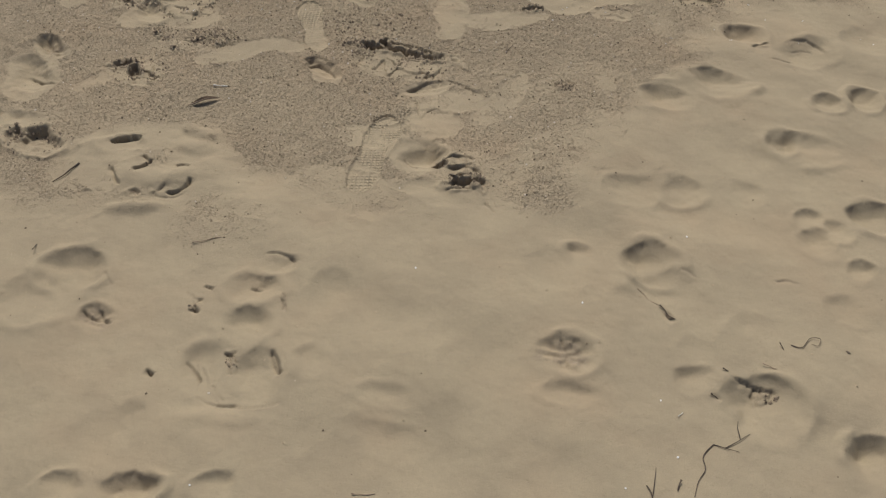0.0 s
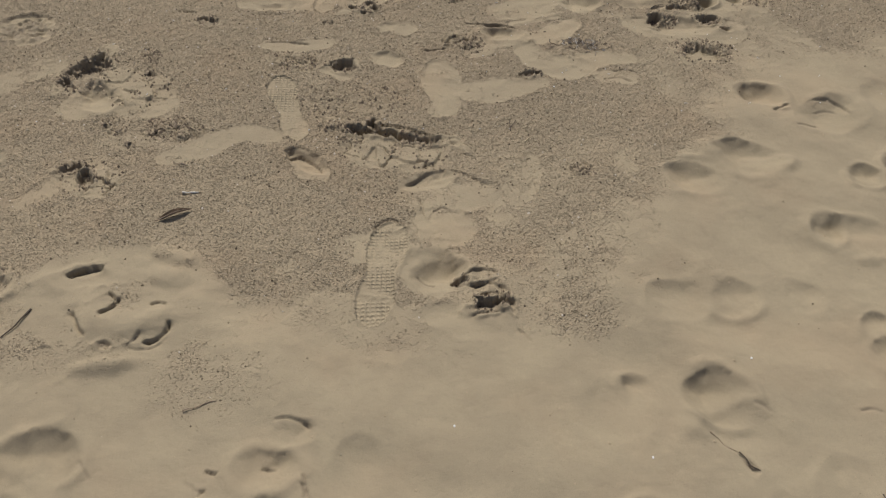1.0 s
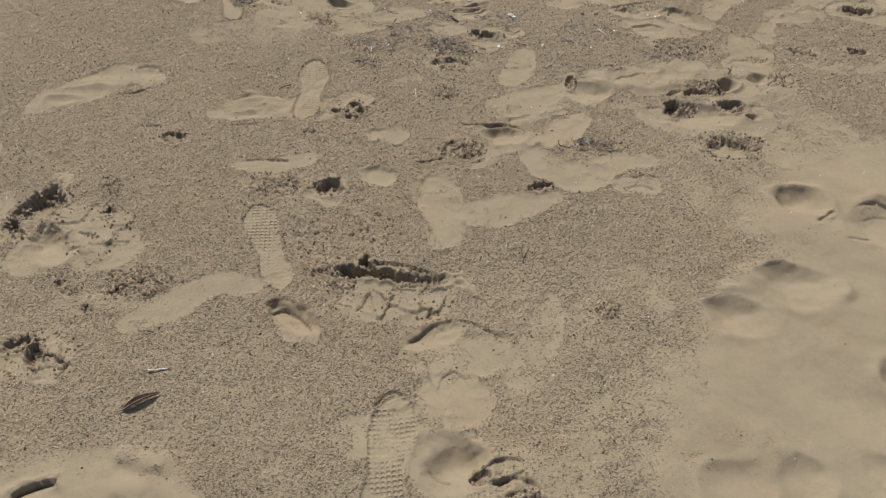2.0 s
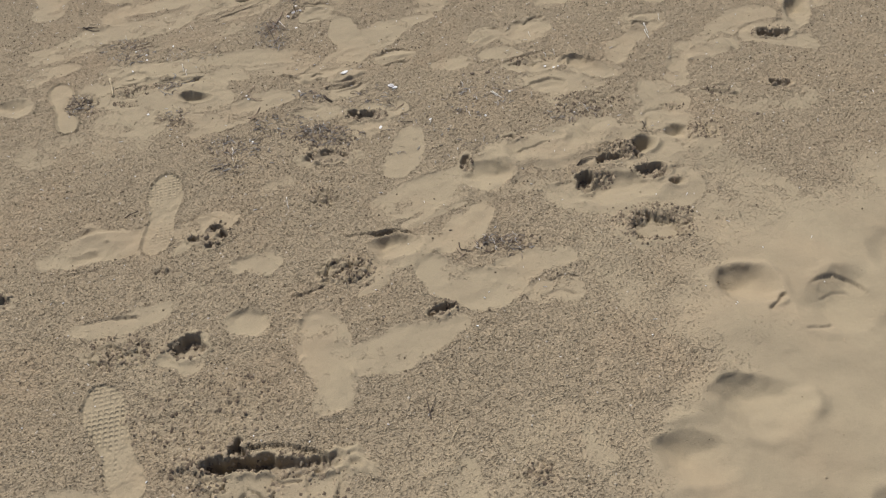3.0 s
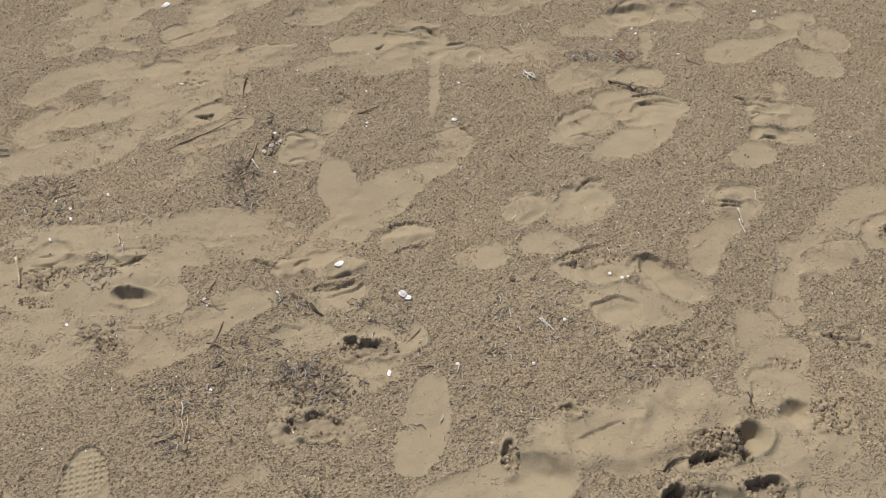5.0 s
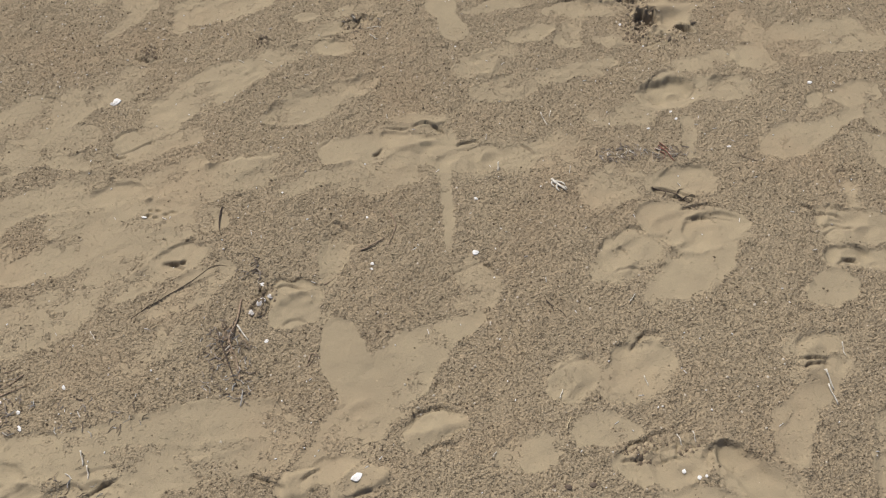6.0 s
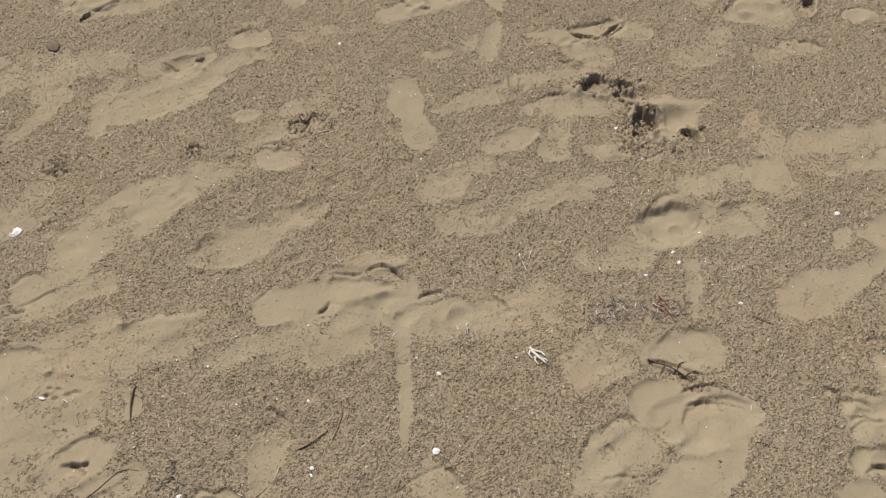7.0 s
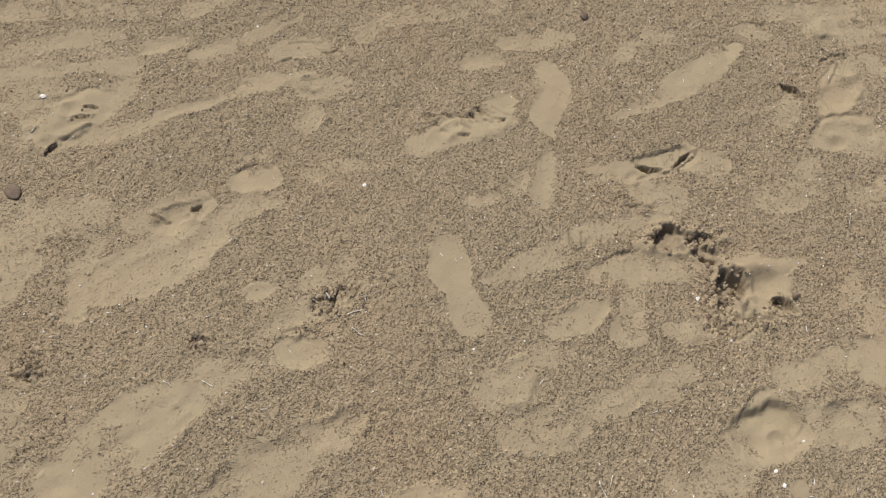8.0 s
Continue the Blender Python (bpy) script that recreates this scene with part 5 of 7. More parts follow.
crack(1.286, 4.820, 1.327, 4.838, 1.385, 4.826, 0.006, 0.008)
crack(1.522, 4.797, 1.517, 4.758, 1.560, 4.747, 0.018, 0.014)
crack(1.640, 4.641, 1.655, 4.627, 1.646, 4.611, 0.012, 0.008)
crack(1.609, 4.617, 1.654, 4.619, 1.662, 4.586, 0.016, 0.014)
crack(1.224, 5.229, 1.240, 5.234, 1.252, 5.237, 0.012, 0.008)
crack(-0.291, 3.748, -0.241, 3.754, -0.189, 3.773, 0.012, 0.008)
crack(-0.285, 3.781, -0.261, 3.789, -0.224, 3.785, 0.008, 0.008)
crack(-0.083, 3.717, -0.058, 3.733, -0.020, 3.735, 0.006, 0.008)
crack(0.007, 3.693, 0.020, 3.657, -0.007, 3.643, 0.006, 0.008)
crack(-0.279, 3.714, -0.253, 3.697, -0.225, 3.677, 0.01, 0.008)
crack(-0.174, 3.877, -0.126, 3.871, -0.099, 3.848, 0.006, 0.008)
crack(0.217, 3.676, 0.243, 3.668, 0.282, 3.628, 0.012, 0.008)
crack(0.308, 3.636, 0.336, 3.651, 0.356, 3.648, 0.01, 0.008)
crack(0.340, 3.558, 0.386, 3.540, 0.449, 3.554, 0.012, 0.008)
crack(0.378, 3.582, 0.405, 3.570, 0.441, 3.575, 0.008, 0.008)
crack(0.238, 3.464, 0.268, 3.469, 0.307, 3.451, 0.008, 0.008)
crack(-0.061, 3.539, -0.045, 3.528, -0.027, 3.527, 0.006, 0.008)
crack(1.270, 2.390, 1.378, 2.414, 1.385, 2.314, 0.009, 0.012)
crack(1.150, 2.341, 1.184, 2.371, 1.215, 2.382, 0.012, 0.012)
crack(1.197, 2.273, 1.225, 2.267, 1.264, 2.278, 0.008, 0.01)
crack(1.279, 2.351, 1.327, 2.362, 1.352, 2.337, 0.004, 0.01)
crack(-0.669, 1.666, -0.645, 1.624, -0.617, 1.595, 0.018, 0.01)
crack(-0.608, 1.647, -0.579, 1.662, -0.577, 1.708, 0.036, 0.019)
crack(-0.600, 1.722, -0.584, 1.708, -0.575, 1.688, 0.021, 0.012)
crack(-0.567, 1.721, -0.557, 1.707, -0.557, 1.690, 0.018, 0.01)
crack(-0.502, 1.580, -0.460, 1.581, -0.452, 1.633, 0.039, 0.026)
crack(-0.535, 1.565, -0.518, 1.578, -0.507, 1.605, 0.008, 0.008)
crack(-0.507, 1.681, -0.489, 1.692, -0.462, 1.677, 0.015, 0.01)
crack(-0.708, 1.776, -0.682, 1.803, -0.631, 1.804, 0.033, 0.024)
crack(0.193, 1.732, 0.239, 1.766, 0.284, 1.742, 0.016, 0.014)
crack(0.212, 1.703, 0.256, 1.722, 0.302, 1.692, 0.02, 0.014)
crack(0.228, 1.675, 0.269, 1.697, 0.306, 1.664, 0.02, 0.014)
crack(0.262, 1.761, 0.253, 1.718, 0.264, 1.680, 0.012, 0.014)
crack(0.281, 1.714, 0.293, 1.692, 0.293, 1.661, 0.012, 0.014)
crack(0.312, 1.587, 0.327, 1.563, 0.337, 1.547, 0.008, 0.014)
crack(-0.137, 1.095, -0.130, 1.060, -0.102, 1.029, 0.01, 0.006)
crack(-0.240, 1.076, -0.232, 1.079, -0.220, 1.071, 0.01, 0.006)
crack(-0.365, 1.248, -0.342, 1.219, -0.315, 1.222, 0.01, 0.006)
crack(-0.347, 1.193, -0.335, 1.200, -0.316, 1.187, 0.01, 0.006)
crack(-0.222, 1.275, -0.206, 1.267, -0.191, 1.266, 0.01, 0.006)
crack(-0.146, 1.230, -0.135, 1.214, -0.136, 1.198, 0.01, 0.006)
crack(-0.311, 1.055, -0.291, 1.035, -0.272, 1.007, 0.01, 0.006)
crack(-0.244, 1.007, -0.227, 0.977, -0.209, 0.959, 0.01, 0.006)
crack(-0.270, 0.968, -0.240, 0.940, -0.177, 0.955, 0.01, 0.006)
crack(-0.326, 1.267, -0.316, 1.259, -0.306, 1.259, 0.01, 0.006)
crack(-0.207, 1.372, -0.159, 1.385, -0.131, 1.346, 0.01, 0.006)
crack(-0.384, 1.027, -0.374, 1.013, -0.364, 1.013, 0.01, 0.006)
crack(0.703, 1.267, 0.710, 1.234, 0.729, 1.212, 0.01, 0.006)
crack(0.810, 1.065, 0.865, 1.056, 0.911, 1.033, 0.01, 0.006)
crack(0.769, 1.022, 0.777, 1.017, 0.787, 1.012, 0.01, 0.006)
crack(-0.353, 1.241, -0.341, 1.225, -0.323, 1.183, 0.01, 0.02)
crack(-0.132, 1.094, -0.117, 1.061, -0.103, 1.029, 0.014, 0.03)
crack(-0.266, 0.972, -0.282, 1.024, -0.293, 1.056, 0.004, 0.02)
crack(-0.255, 0.952, -0.170, 0.940, -0.093, 0.960, -0.004, 0.02)
crack(-0.533, 1.260, -0.549, 1.280, -0.567, 1.302, 0.004, 0.03)
crack(-0.963, 2.046, -1.020, 2.081, -1.078, 2.117, 0.012, 0.03)
crack(0.069, 2.075, 0.130, 2.136, 0.188, 2.125, 0.014, 0.05)
crack(0.188, 2.125, 0.246, 2.109, 0.301, 2.056, 0.012, 0.04)
crack(0.110, 2.016, 0.116, 1.977, 0.121, 1.939, 0.01, 0.02)
crack(-0.016, 1.911, 0.028, 1.980, 0.070, 1.919, 0.01, 0.04)
crack(0.119, 1.909, 0.171, 2.060, 0.203, 1.908, 0.006, 0.05)
crack(-0.343, 2.761, -0.274, 2.770, -0.205, 2.751, 0.008, 0.03)
crack(0.115, 2.695, 0.175, 2.707, 0.235, 2.719, 0.01, 0.02)
crack(-0.766, 3.154, -0.705, 3.142, -0.652, 3.178, 0.008, 0.03)
crack(-0.100, 2.301, 0.050, 2.383, 0.181, 2.250, 0.02, 0.03)
crack(0.724, 2.573, 0.771, 2.603, 0.798, 2.564, 0.006, 0.03)
crack(0.705, 2.536, 0.754, 2.558, 0.780, 2.513, 0.006, 0.03)
crack(-0.248, 2.193, -0.190, 2.253, -0.136, 2.120, 0.012, 0.05)
crack(-0.399, 2.939, -0.350, 2.936, -0.302, 2.932, 0.006, 0.02)
crack(-0.591, 2.950, -0.624, 2.959, -0.657, 2.968, 0.006, 0.02)
crack(0.802, 3.048, 0.873, 3.064, 0.938, 3.061, 0.009, 0.03)
crack(0.930, 2.945, 0.987, 2.966, 1.025, 2.952, 0.01, 0.02)
crack(1.207, 3.090, 1.196, 3.073, 1.167, 3.025, 0.01, 0.02)
crack(0.285, 2.880, 0.351, 2.855, 0.426, 2.861, 0.01, 0.03)
crack(0.350, 2.849, 0.434, 2.891, 0.481, 2.802, 0.01, 0.04)
crack(-0.058, 3.217, -0.039, 3.213, -0.021, 3.209, 0.005, 0.02)
crack(-0.394, 2.988, -0.306, 2.953, -0.218, 2.972, -0.006, 0.03)
crack(1.409, 3.131, 1.455, 3.115, 1.500, 3.098, 0.012, 0.03)
crack(1.612, 3.117, 1.632, 3.102, 1.652, 3.088, 0.012, 0.03)
crack(-0.092, 3.046, -0.042, 3.079, 0.001, 3.028, -0.008, 0.03)
crack(0.109, 4.232, 0.133, 4.226, 0.155, 4.194, 0.012, 0.03)
crack(1.723, 3.989, 1.767, 4.011, 1.778, 3.975, 0.012, 0.04)
crack(0.806, 3.998, 0.828, 4.011, 0.830, 3.959, 0.008, 0.02)
crack(0.035, 4.103, 0.139, 4.147, 0.244, 4.164, 0.005, 0.02)
crack(-0.146, 4.903, -0.101, 4.866, -0.059, 4.829, 0.006, 0.02)
crack(-0.090, 4.902, -0.066, 4.876, -0.042, 4.850, 0.005, 0.02)
crack(0.361, 3.529, 0.410, 3.521, 0.467, 3.540, 0.009, 0.03)
crack(0.335, 3.509, 0.341, 3.480, 0.354, 3.477, 0.012, 0.02)
crack(0.546, 3.694, 0.580, 3.708, 0.607, 3.690, 0.008, 0.03)
crack(0.544, 3.612, 0.587, 3.623, 0.622, 3.608, 0.009, 0.03)
crack(1.030, 3.692, 1.087, 3.747, 1.111, 3.722, 0.009, 0.03)
crack(0.949, 3.639, 0.962, 3.600, 0.989, 3.592, 0.009, 0.02)
crack(0.887, 3.699, 0.895, 3.697, 0.892, 3.661, 0.01, 0.02)
crack(0.909, 3.481, 0.939, 3.486, 0.957, 3.463, 0.01, 0.03)
crack(0.976, 3.510, 1.039, 3.523, 1.079, 3.486, 0.006, 0.03)
crack(1.269, 3.457, 1.216, 3.430, 1.165, 3.404, 0.002, 0.03)
crack(1.349, 3.544, 1.395, 3.559, 1.417, 3.533, 0.012, 0.03)
crack(1.591, 3.834, 1.645, 3.849, 1.676, 3.827, 0.01, 0.03)
crack(1.571, 3.750, 1.609, 3.763, 1.631, 3.752, 0.01, 0.03)
crack(-0.093, 3.761, -0.056, 3.773, -0.019, 3.763, 0.006, 0.03)
crack(-0.083, 3.717, -0.048, 3.738, -0.014, 3.737, 0.006, 0.03)
crack(0.088, 4.346, 0.109, 4.346, 0.130, 4.344, 0.004, 0.02)
crack(-0.286, 3.768, -0.241, 3.750, -0.196, 3.776, 0.01, 0.03)
crack(0.493, 4.201, 0.527, 4.233, 0.545, 4.178, 0.006, 0.03)
crack(0.202, 4.288, 0.210, 4.270, 0.222, 4.273, 0.008, 0.02)
crack(0.704, 4.486, 0.736, 4.478, 0.767, 4.469, 0.008, 0.02)
crack(0.767, 4.469, 0.822, 4.498, 0.850, 4.425, 0.014, 0.03)
crack(0.863, 4.375, 0.901, 4.389, 0.930, 4.370, 0.008, 0.02)
crack(0.022, 4.613, 0.042, 4.583, 0.063, 4.598, -0.01, 0.02)
crack(0.055, 4.484, 0.083, 4.512, 0.109, 4.466, 0.009, 0.03)
crack(1.265, 4.919, 1.256, 4.833, 1.296, 4.876, -0.009, 0.02)
crack(1.147, 4.797, 1.250, 4.843, 1.334, 4.833, 0.004, 0.02)
crack(1.334, 4.833, 1.411, 4.830, 1.478, 4.799, 0.003, 0.02)
crack(1.403, 4.405, 1.483, 4.487, 1.508, 4.452, 0.003, 0.012)
crack(1.489, 4.369, 1.501, 4.351, 1.531, 4.365, -0.004, 0.012)
crack(1.281, 4.094, 1.314, 4.043, 1.364, 4.029, 0.012, 0.02)
crack(1.307, 4.005, 1.375, 4.026, 1.407, 3.978, 0.014, 0.05)
crack(1.595, 3.932, 1.606, 3.920, 1.617, 3.908, 0.012, 0.03)
crack(0.623, 4.879, 0.673, 4.891, 0.710, 4.836, 0.007, 0.03)
crack(0.539, 4.493, 0.562, 4.519, 0.572, 4.468, 0.007, 0.02)
crack(0.650, 4.399, 0.660, 4.390, 0.677, 4.412, -0.009, 0.02)
crack(0.429, 5.238, 0.443, 5.210, 0.462, 5.215, 0.01, 0.02)
crack(0.507, 5.227, 0.520, 5.228, 0.533, 5.230, 0.01, 0.02)
crack(2.049, 4.815, 2.091, 4.815, 2.108, 4.771, 0.008, 0.02)
crack(1.505, 5.029, 1.521, 4.986, 1.561, 4.985, 0.013, 0.02)
crack(1.559, 4.988, 1.596, 4.992, 1.645, 5.016, 0.01, 0.02)
crack(1.928, 5.109, 1.942, 5.082, 1.966, 5.073, 0.013, 0.02)
crack(1.957, 5.011, 1.925, 4.978, 1.915, 4.978, 0.006, 0.02)
crack(0.780, 5.552, 0.802, 5.554, 0.825, 5.555, 0.008, 0.02)
crack(0.895, 5.555, 0.917, 5.531, 0.955, 5.559, -0.01, 0.02)
crack(0.614, 5.272, 0.666, 5.311, 0.698, 5.266, 0.006, 0.02)
crack(1.415, 4.932, 1.458, 4.938, 1.488, 4.912, 0.005, 0.02)
crack(0.239, 5.464, 0.250, 5.474, 0.262, 5.483, 0.01, 0.02)
crack(1.087, 5.277, 1.100, 5.254, 1.112, 5.231, 0.007, 0.02)
crack(1.124, 5.283, 1.138, 5.256, 1.153, 5.228, 0.007, 0.02)
crack(1.158, 5.280, 1.172, 5.258, 1.184, 5.235, 0.007, 0.02)
crack(1.195, 5.286, 1.211, 5.260, 1.226, 5.234, 0.007, 0.02)
crack(1.230, 5.284, 1.248, 5.258, 1.264, 5.234, 0.008, 0.02)
crack(1.802, 5.326, 1.851, 5.314, 1.887, 5.276, 0.007, 0.02)
crack(1.835, 5.298, 1.849, 5.279, 1.862, 5.261, 0.006, 0.02)
crack(1.953, 5.339, 1.964, 5.317, 1.991, 5.322, 0.009, 0.02)
crack(2.046, 5.092, 2.078, 5.119, 2.111, 5.146, 0.005, 0.02)
crack(-0.536, 1.565, -0.488, 1.548, -0.451, 1.595, 0.01, 0.02)
crack(0.168, 1.713, 0.224, 1.693, 0.284, 1.727, 0.014, 0.02)
crack(0.204, 1.616, 0.250, 1.636, 0.293, 1.631, 0.014, 0.02)
crack(0.276, 1.705, 0.298, 1.707, 0.314, 1.669, 0.01, 0.02)
crack(0.088, 1.758, 0.111, 1.725, 0.132, 1.721, 0.006, 0.03)
crack(-0.284, 1.052, -0.245, 0.990, -0.213, 0.951, 0.004, 0.02)
crack(-0.228, 1.058, -0.218, 1.044, -0.208, 1.030, 0.006, 0.015)
crack(-0.382, 1.023, -0.374, 1.016, -0.367, 1.010, 0.008, 0.015)
crack(0.699, 1.257, 0.711, 1.222, 0.726, 1.209, 0.009, 0.02)
crack(0.971, 1.339, 0.999, 1.344, 1.020, 1.327, 0.005, 0.02)
crack(0.765, 1.366, 0.783, 1.362, 0.796, 1.336, 0.006, 0.02)
crack(-0.142, 1.250, -0.136, 1.226, -0.128, 1.191, 0.006, 0.02)
crack(-0.239, 1.075, -0.229, 1.077, -0.217, 1.067, 0.008, 0.015)
crack(0.479, 1.110, 0.479, 1.083, 0.480, 1.069, 0.01, 0.012)
crack(-0.584, 1.185, -0.551, 1.164, -0.528, 1.168, 0.01, 0.012)
crack(-0.542, 1.192, -0.521, 1.161, -0.506, 1.150, 0.012, 0.012)
crack(1.192, 5.304, 1.211, 5.274, 1.235, 5.257, 0.008, 0.02)
crack(0.821, 5.597, 0.867, 5.599, 0.907, 5.574, 0.006, 0.02)
crack(2.051, 5.164, 2.105, 5.174, 2.143, 5.158, 0.006, 0.02)
crack(1.272, 4.911, 1.272, 4.897, 1.267, 4.872, 0.008, 0.02)
crack(1.297, 4.900, 1.298, 4.904, 1.280, 4.868, 0.01, 0.02)
crack(0.271, 5.485, 0.310, 5.504, 0.348, 5.506, 0.006, 0.02)
crack(0.478, 1.115, 0.474, 1.135, 0.468, 1.148, 0.01, 0.008)
crack(0.483, 1.118, 0.490, 1.129, 0.498, 1.146, 0.009, 0.008)
crack(0.848, 1.030, 0.857, 1.043, 0.865, 1.056, 0.008, 0.008)
crack(0.872, 1.026, 0.874, 1.039, 0.877, 1.054, 0.008, 0.008)
crack(0.888, 1.026, 0.894, 1.036, 0.900, 1.046, 0.008, 0.008)

# fine crumbs of crust on everything that is coarse
H += (1 - PALE) * 0.0016 * rnd(GX, GY, 0.011, 91)


# ---- build the sheet: fine cells where the relief needs them, coarse ones elsewhere, wide ones to the horizon ----
def outward(step, reach):
    out, at = [], 0.0
    while at < reach:
        step *= 1.5
        at += step
        out.append(at)
    return np.array(out)


def build_ground():
    curve = np.zeros_like(H)
    curve[1:-1, 1:-1] = np.abs(H[1:-1, 2:] + H[1:-1, :-2] + H[2:, 1:-1] + H[:-2, 1:-1] - 4 * H[1:-1, 1:-1])
    need = (curve > 0.0022) | (ROUGH > 0.5)
    need[1:-1, 1:-1] |= np.hypot(PALE[1:-1, 2:] - PALE[1:-1, :-2], PALE[2:, 1:-1] - PALE[:-2, 1:-1]) > 0.22
    need = need[:-1, :-1] | need[1:, 1:]
    cy, cx = (NY - 1) // 2, (NX - 1) // 2
    fine = need.reshape(cy, 2, cx, 2).any(axis=(1, 3))
    # nodes on the edge between a fine and a coarse cell lie on the coarse cell's edge
    for axis in (0, 1):
        f = np.pad(fine, [(1, 1) if a == axis else (0, 0) for a in (0, 1)], mode="edge")
        split = f[1:] != f[:-1] if axis == 0 else f[:, 1:] != f[:, :-1]
        if axis == 0:
            mid = (H[::2, 0:-2:2] + H[::2, 2::2]) / 2
            H[::2, 1::2] = np.where(split, mid, H[::2, 1::2])
        else:
            mid = (H[0:-2:2, ::2] + H[2::2, ::2]) / 2
            H[1::2, ::2] = np.where(split, mid, H[1::2, ::2])
    node = np.arange(NX * NY).reshape(NY, NX)
    j, i = np.nonzero(~fine)
    j, i = 2 * j, 2 * i
    quads = [np.stack([node[j, i], node[j, i + 2], node[j + 2, i + 2], node[j + 2, i]], 1)]
    owner = [WHO[j + 1, i + 1]]
    j, i = np.nonzero(fine)
    jc, ic = 2 * j + 1, 2 * i + 1
    for dj in (0, 1):
        for di in (0, 1):
            a, b = 2 * j + dj, 2 * i + di
            quads.append(np.stack([node[a, b], node[a, b + 1], node[a + 1, b + 1], node[a + 1, b]], 1))
            owner.append(WHO[jc, ic])
    # the wide rim, on the coarse lines carried outwards
    far = outward(2 * STEP, 600)
    ex = np.concatenate([gx[0] - far[::-1], gx[::2], gx[-1] + far])
    ey = np.concatenate([gy[0] - far[::-1], gy[::2], gy[-1] + far])
    k = len(far)
    index = np.full((len(ey), len(ex)), -1)
    index[k:-k, k:-k] = node[::2, ::2]
    outside = index < 0
    index[outside] = NX * NY + np.arange(outside.sum())
    EX, EY = np.meshgrid(ex, ey)
    ox, oy = EX[outside], EY[outside]
    oc = crust_zone(ox, oy)
    cells = np.ones((len(ey) - 1, len(ex) - 1), bool)
    cells[k:-k, k:-k] = False
    j, i = np.nonzero(cells)
    quads.append(np.stack([index[j, i], index[j, i + 1], index[j + 1, i + 1], index[j + 1, i]], 1))
    owner.append(np.zeros(len(j), int))
    co = np.concatenate([np.stack([GX.ravel(), GY.ravel(), H.ravel()], 1), np.stack([ox, oy, base_height(ox, oy)], 1)])
    pale = np.concatenate([PALE.ravel(), 1 - 0.8 * oc])
    damp_shade = np.concatenate([DAMP_SHADE.ravel(), 0 * oc])
    return co, np.concatenate(quads), np.concatenate(owner), pale, damp_shade


def sheet(name, co, quads, pale, damp_shade, normals=None):
    used, flat = np.unique(quads, return_inverse=True)
    me = bpy.data.meshes.new(name)
    me.vertices.add(len(used)), me.loops.add(quads.size), me.polygons.add(len(quads))
    me.vertices.foreach_set("co", co[used].astype(np.float32).ravel())
    me.loops.foreach_set("vertex_index", flat.ravel().astype(np.int32))
    me.polygons.foreach_set("loop_start", np.arange(0, quads.size, 4, dtype=np.int32))
    for key, values in (("pale", pale), ("damp_shade", damp_shade)):
        me.attributes.new(key, 'FLOAT', 'POINT').data.foreach_set("value", values[used].astype(np.float32))
    me.update(calc_edges=True)
    me.shade_smooth()
    if normals is not None:
        me.normals_split_custom_set_from_vertices(normals[used])
    me.materials.append(TREAD if name == "shoe_print" else SAND)
    return me, used


CO, QUADS, OWNER, PALES, DAMP_SHADES = build_ground()
whole, used = sheet("whole", CO, QUADS, PALES, DAMP_SHADES)
NORMALS = np.zeros((len(CO), 3), np.float32)
buffer = np.zeros(3 * len(used), np.float32)
whole.vertex_normals.foreach_get("vector", buffer)
NORMALS[used] = buffer.reshape(-1, 3)
bpy.data.meshes.remove(whole)

counts = np.bincount(OWNER, minlength=len(FEATURES))
small = np.nonzero(counts < 60)[0]
OWNER[np.isin(OWNER, small)] = 0
order = np.argsort(OWNER, kind="stable")
bounds = np.searchsorted(OWNER[order], np.arange(len(FEATURES) + 1))
me, _ = sheet("ground", CO, QUADS[order[bounds[0]:bounds[1]]], PALES, DAMP_SHADES, NORMALS)
ground = tagged(new("ground", me), "trampled beach sand, coarse brown crust with pale fine drifts", "ground", kind="structure")
for f in range(1, len(FEATURES)):
    if bounds[f + 1] > bounds[f]:
        name, label = FEATURES[f]
        me, _ = sheet(name, CO, QUADS[order[bounds[f]:bounds[f + 1]]], PALES, DAMP_SHADES, NORMALS)
        piece = tagged(new(name, me), label)
        piece.parent = ground


def height(x, y):
    """The sand's height at a place."""
    u, v = (x - X0) / STEP, (y - Y0) / STEP
    i, j = int(min(max(u, 0), NX - 2)), int(min(max(v, 0), NY - 2))
    f, g = u - i, v - j
    return float((H[j, i] * (1 - f) + H[j, i + 1] * f) * (1 - g) + (H[j + 1, i] * (1 - f) + H[j + 1, i + 1] * f) * g)


def mesh_of(name, bm, material, sharp=False):
    me = bpy.data.meshes.new(name)
    bm.to_mesh(me)
    bm.free()
    if not sharp:
        me.shade_smooth()
    me.materials.append(material)
    return me


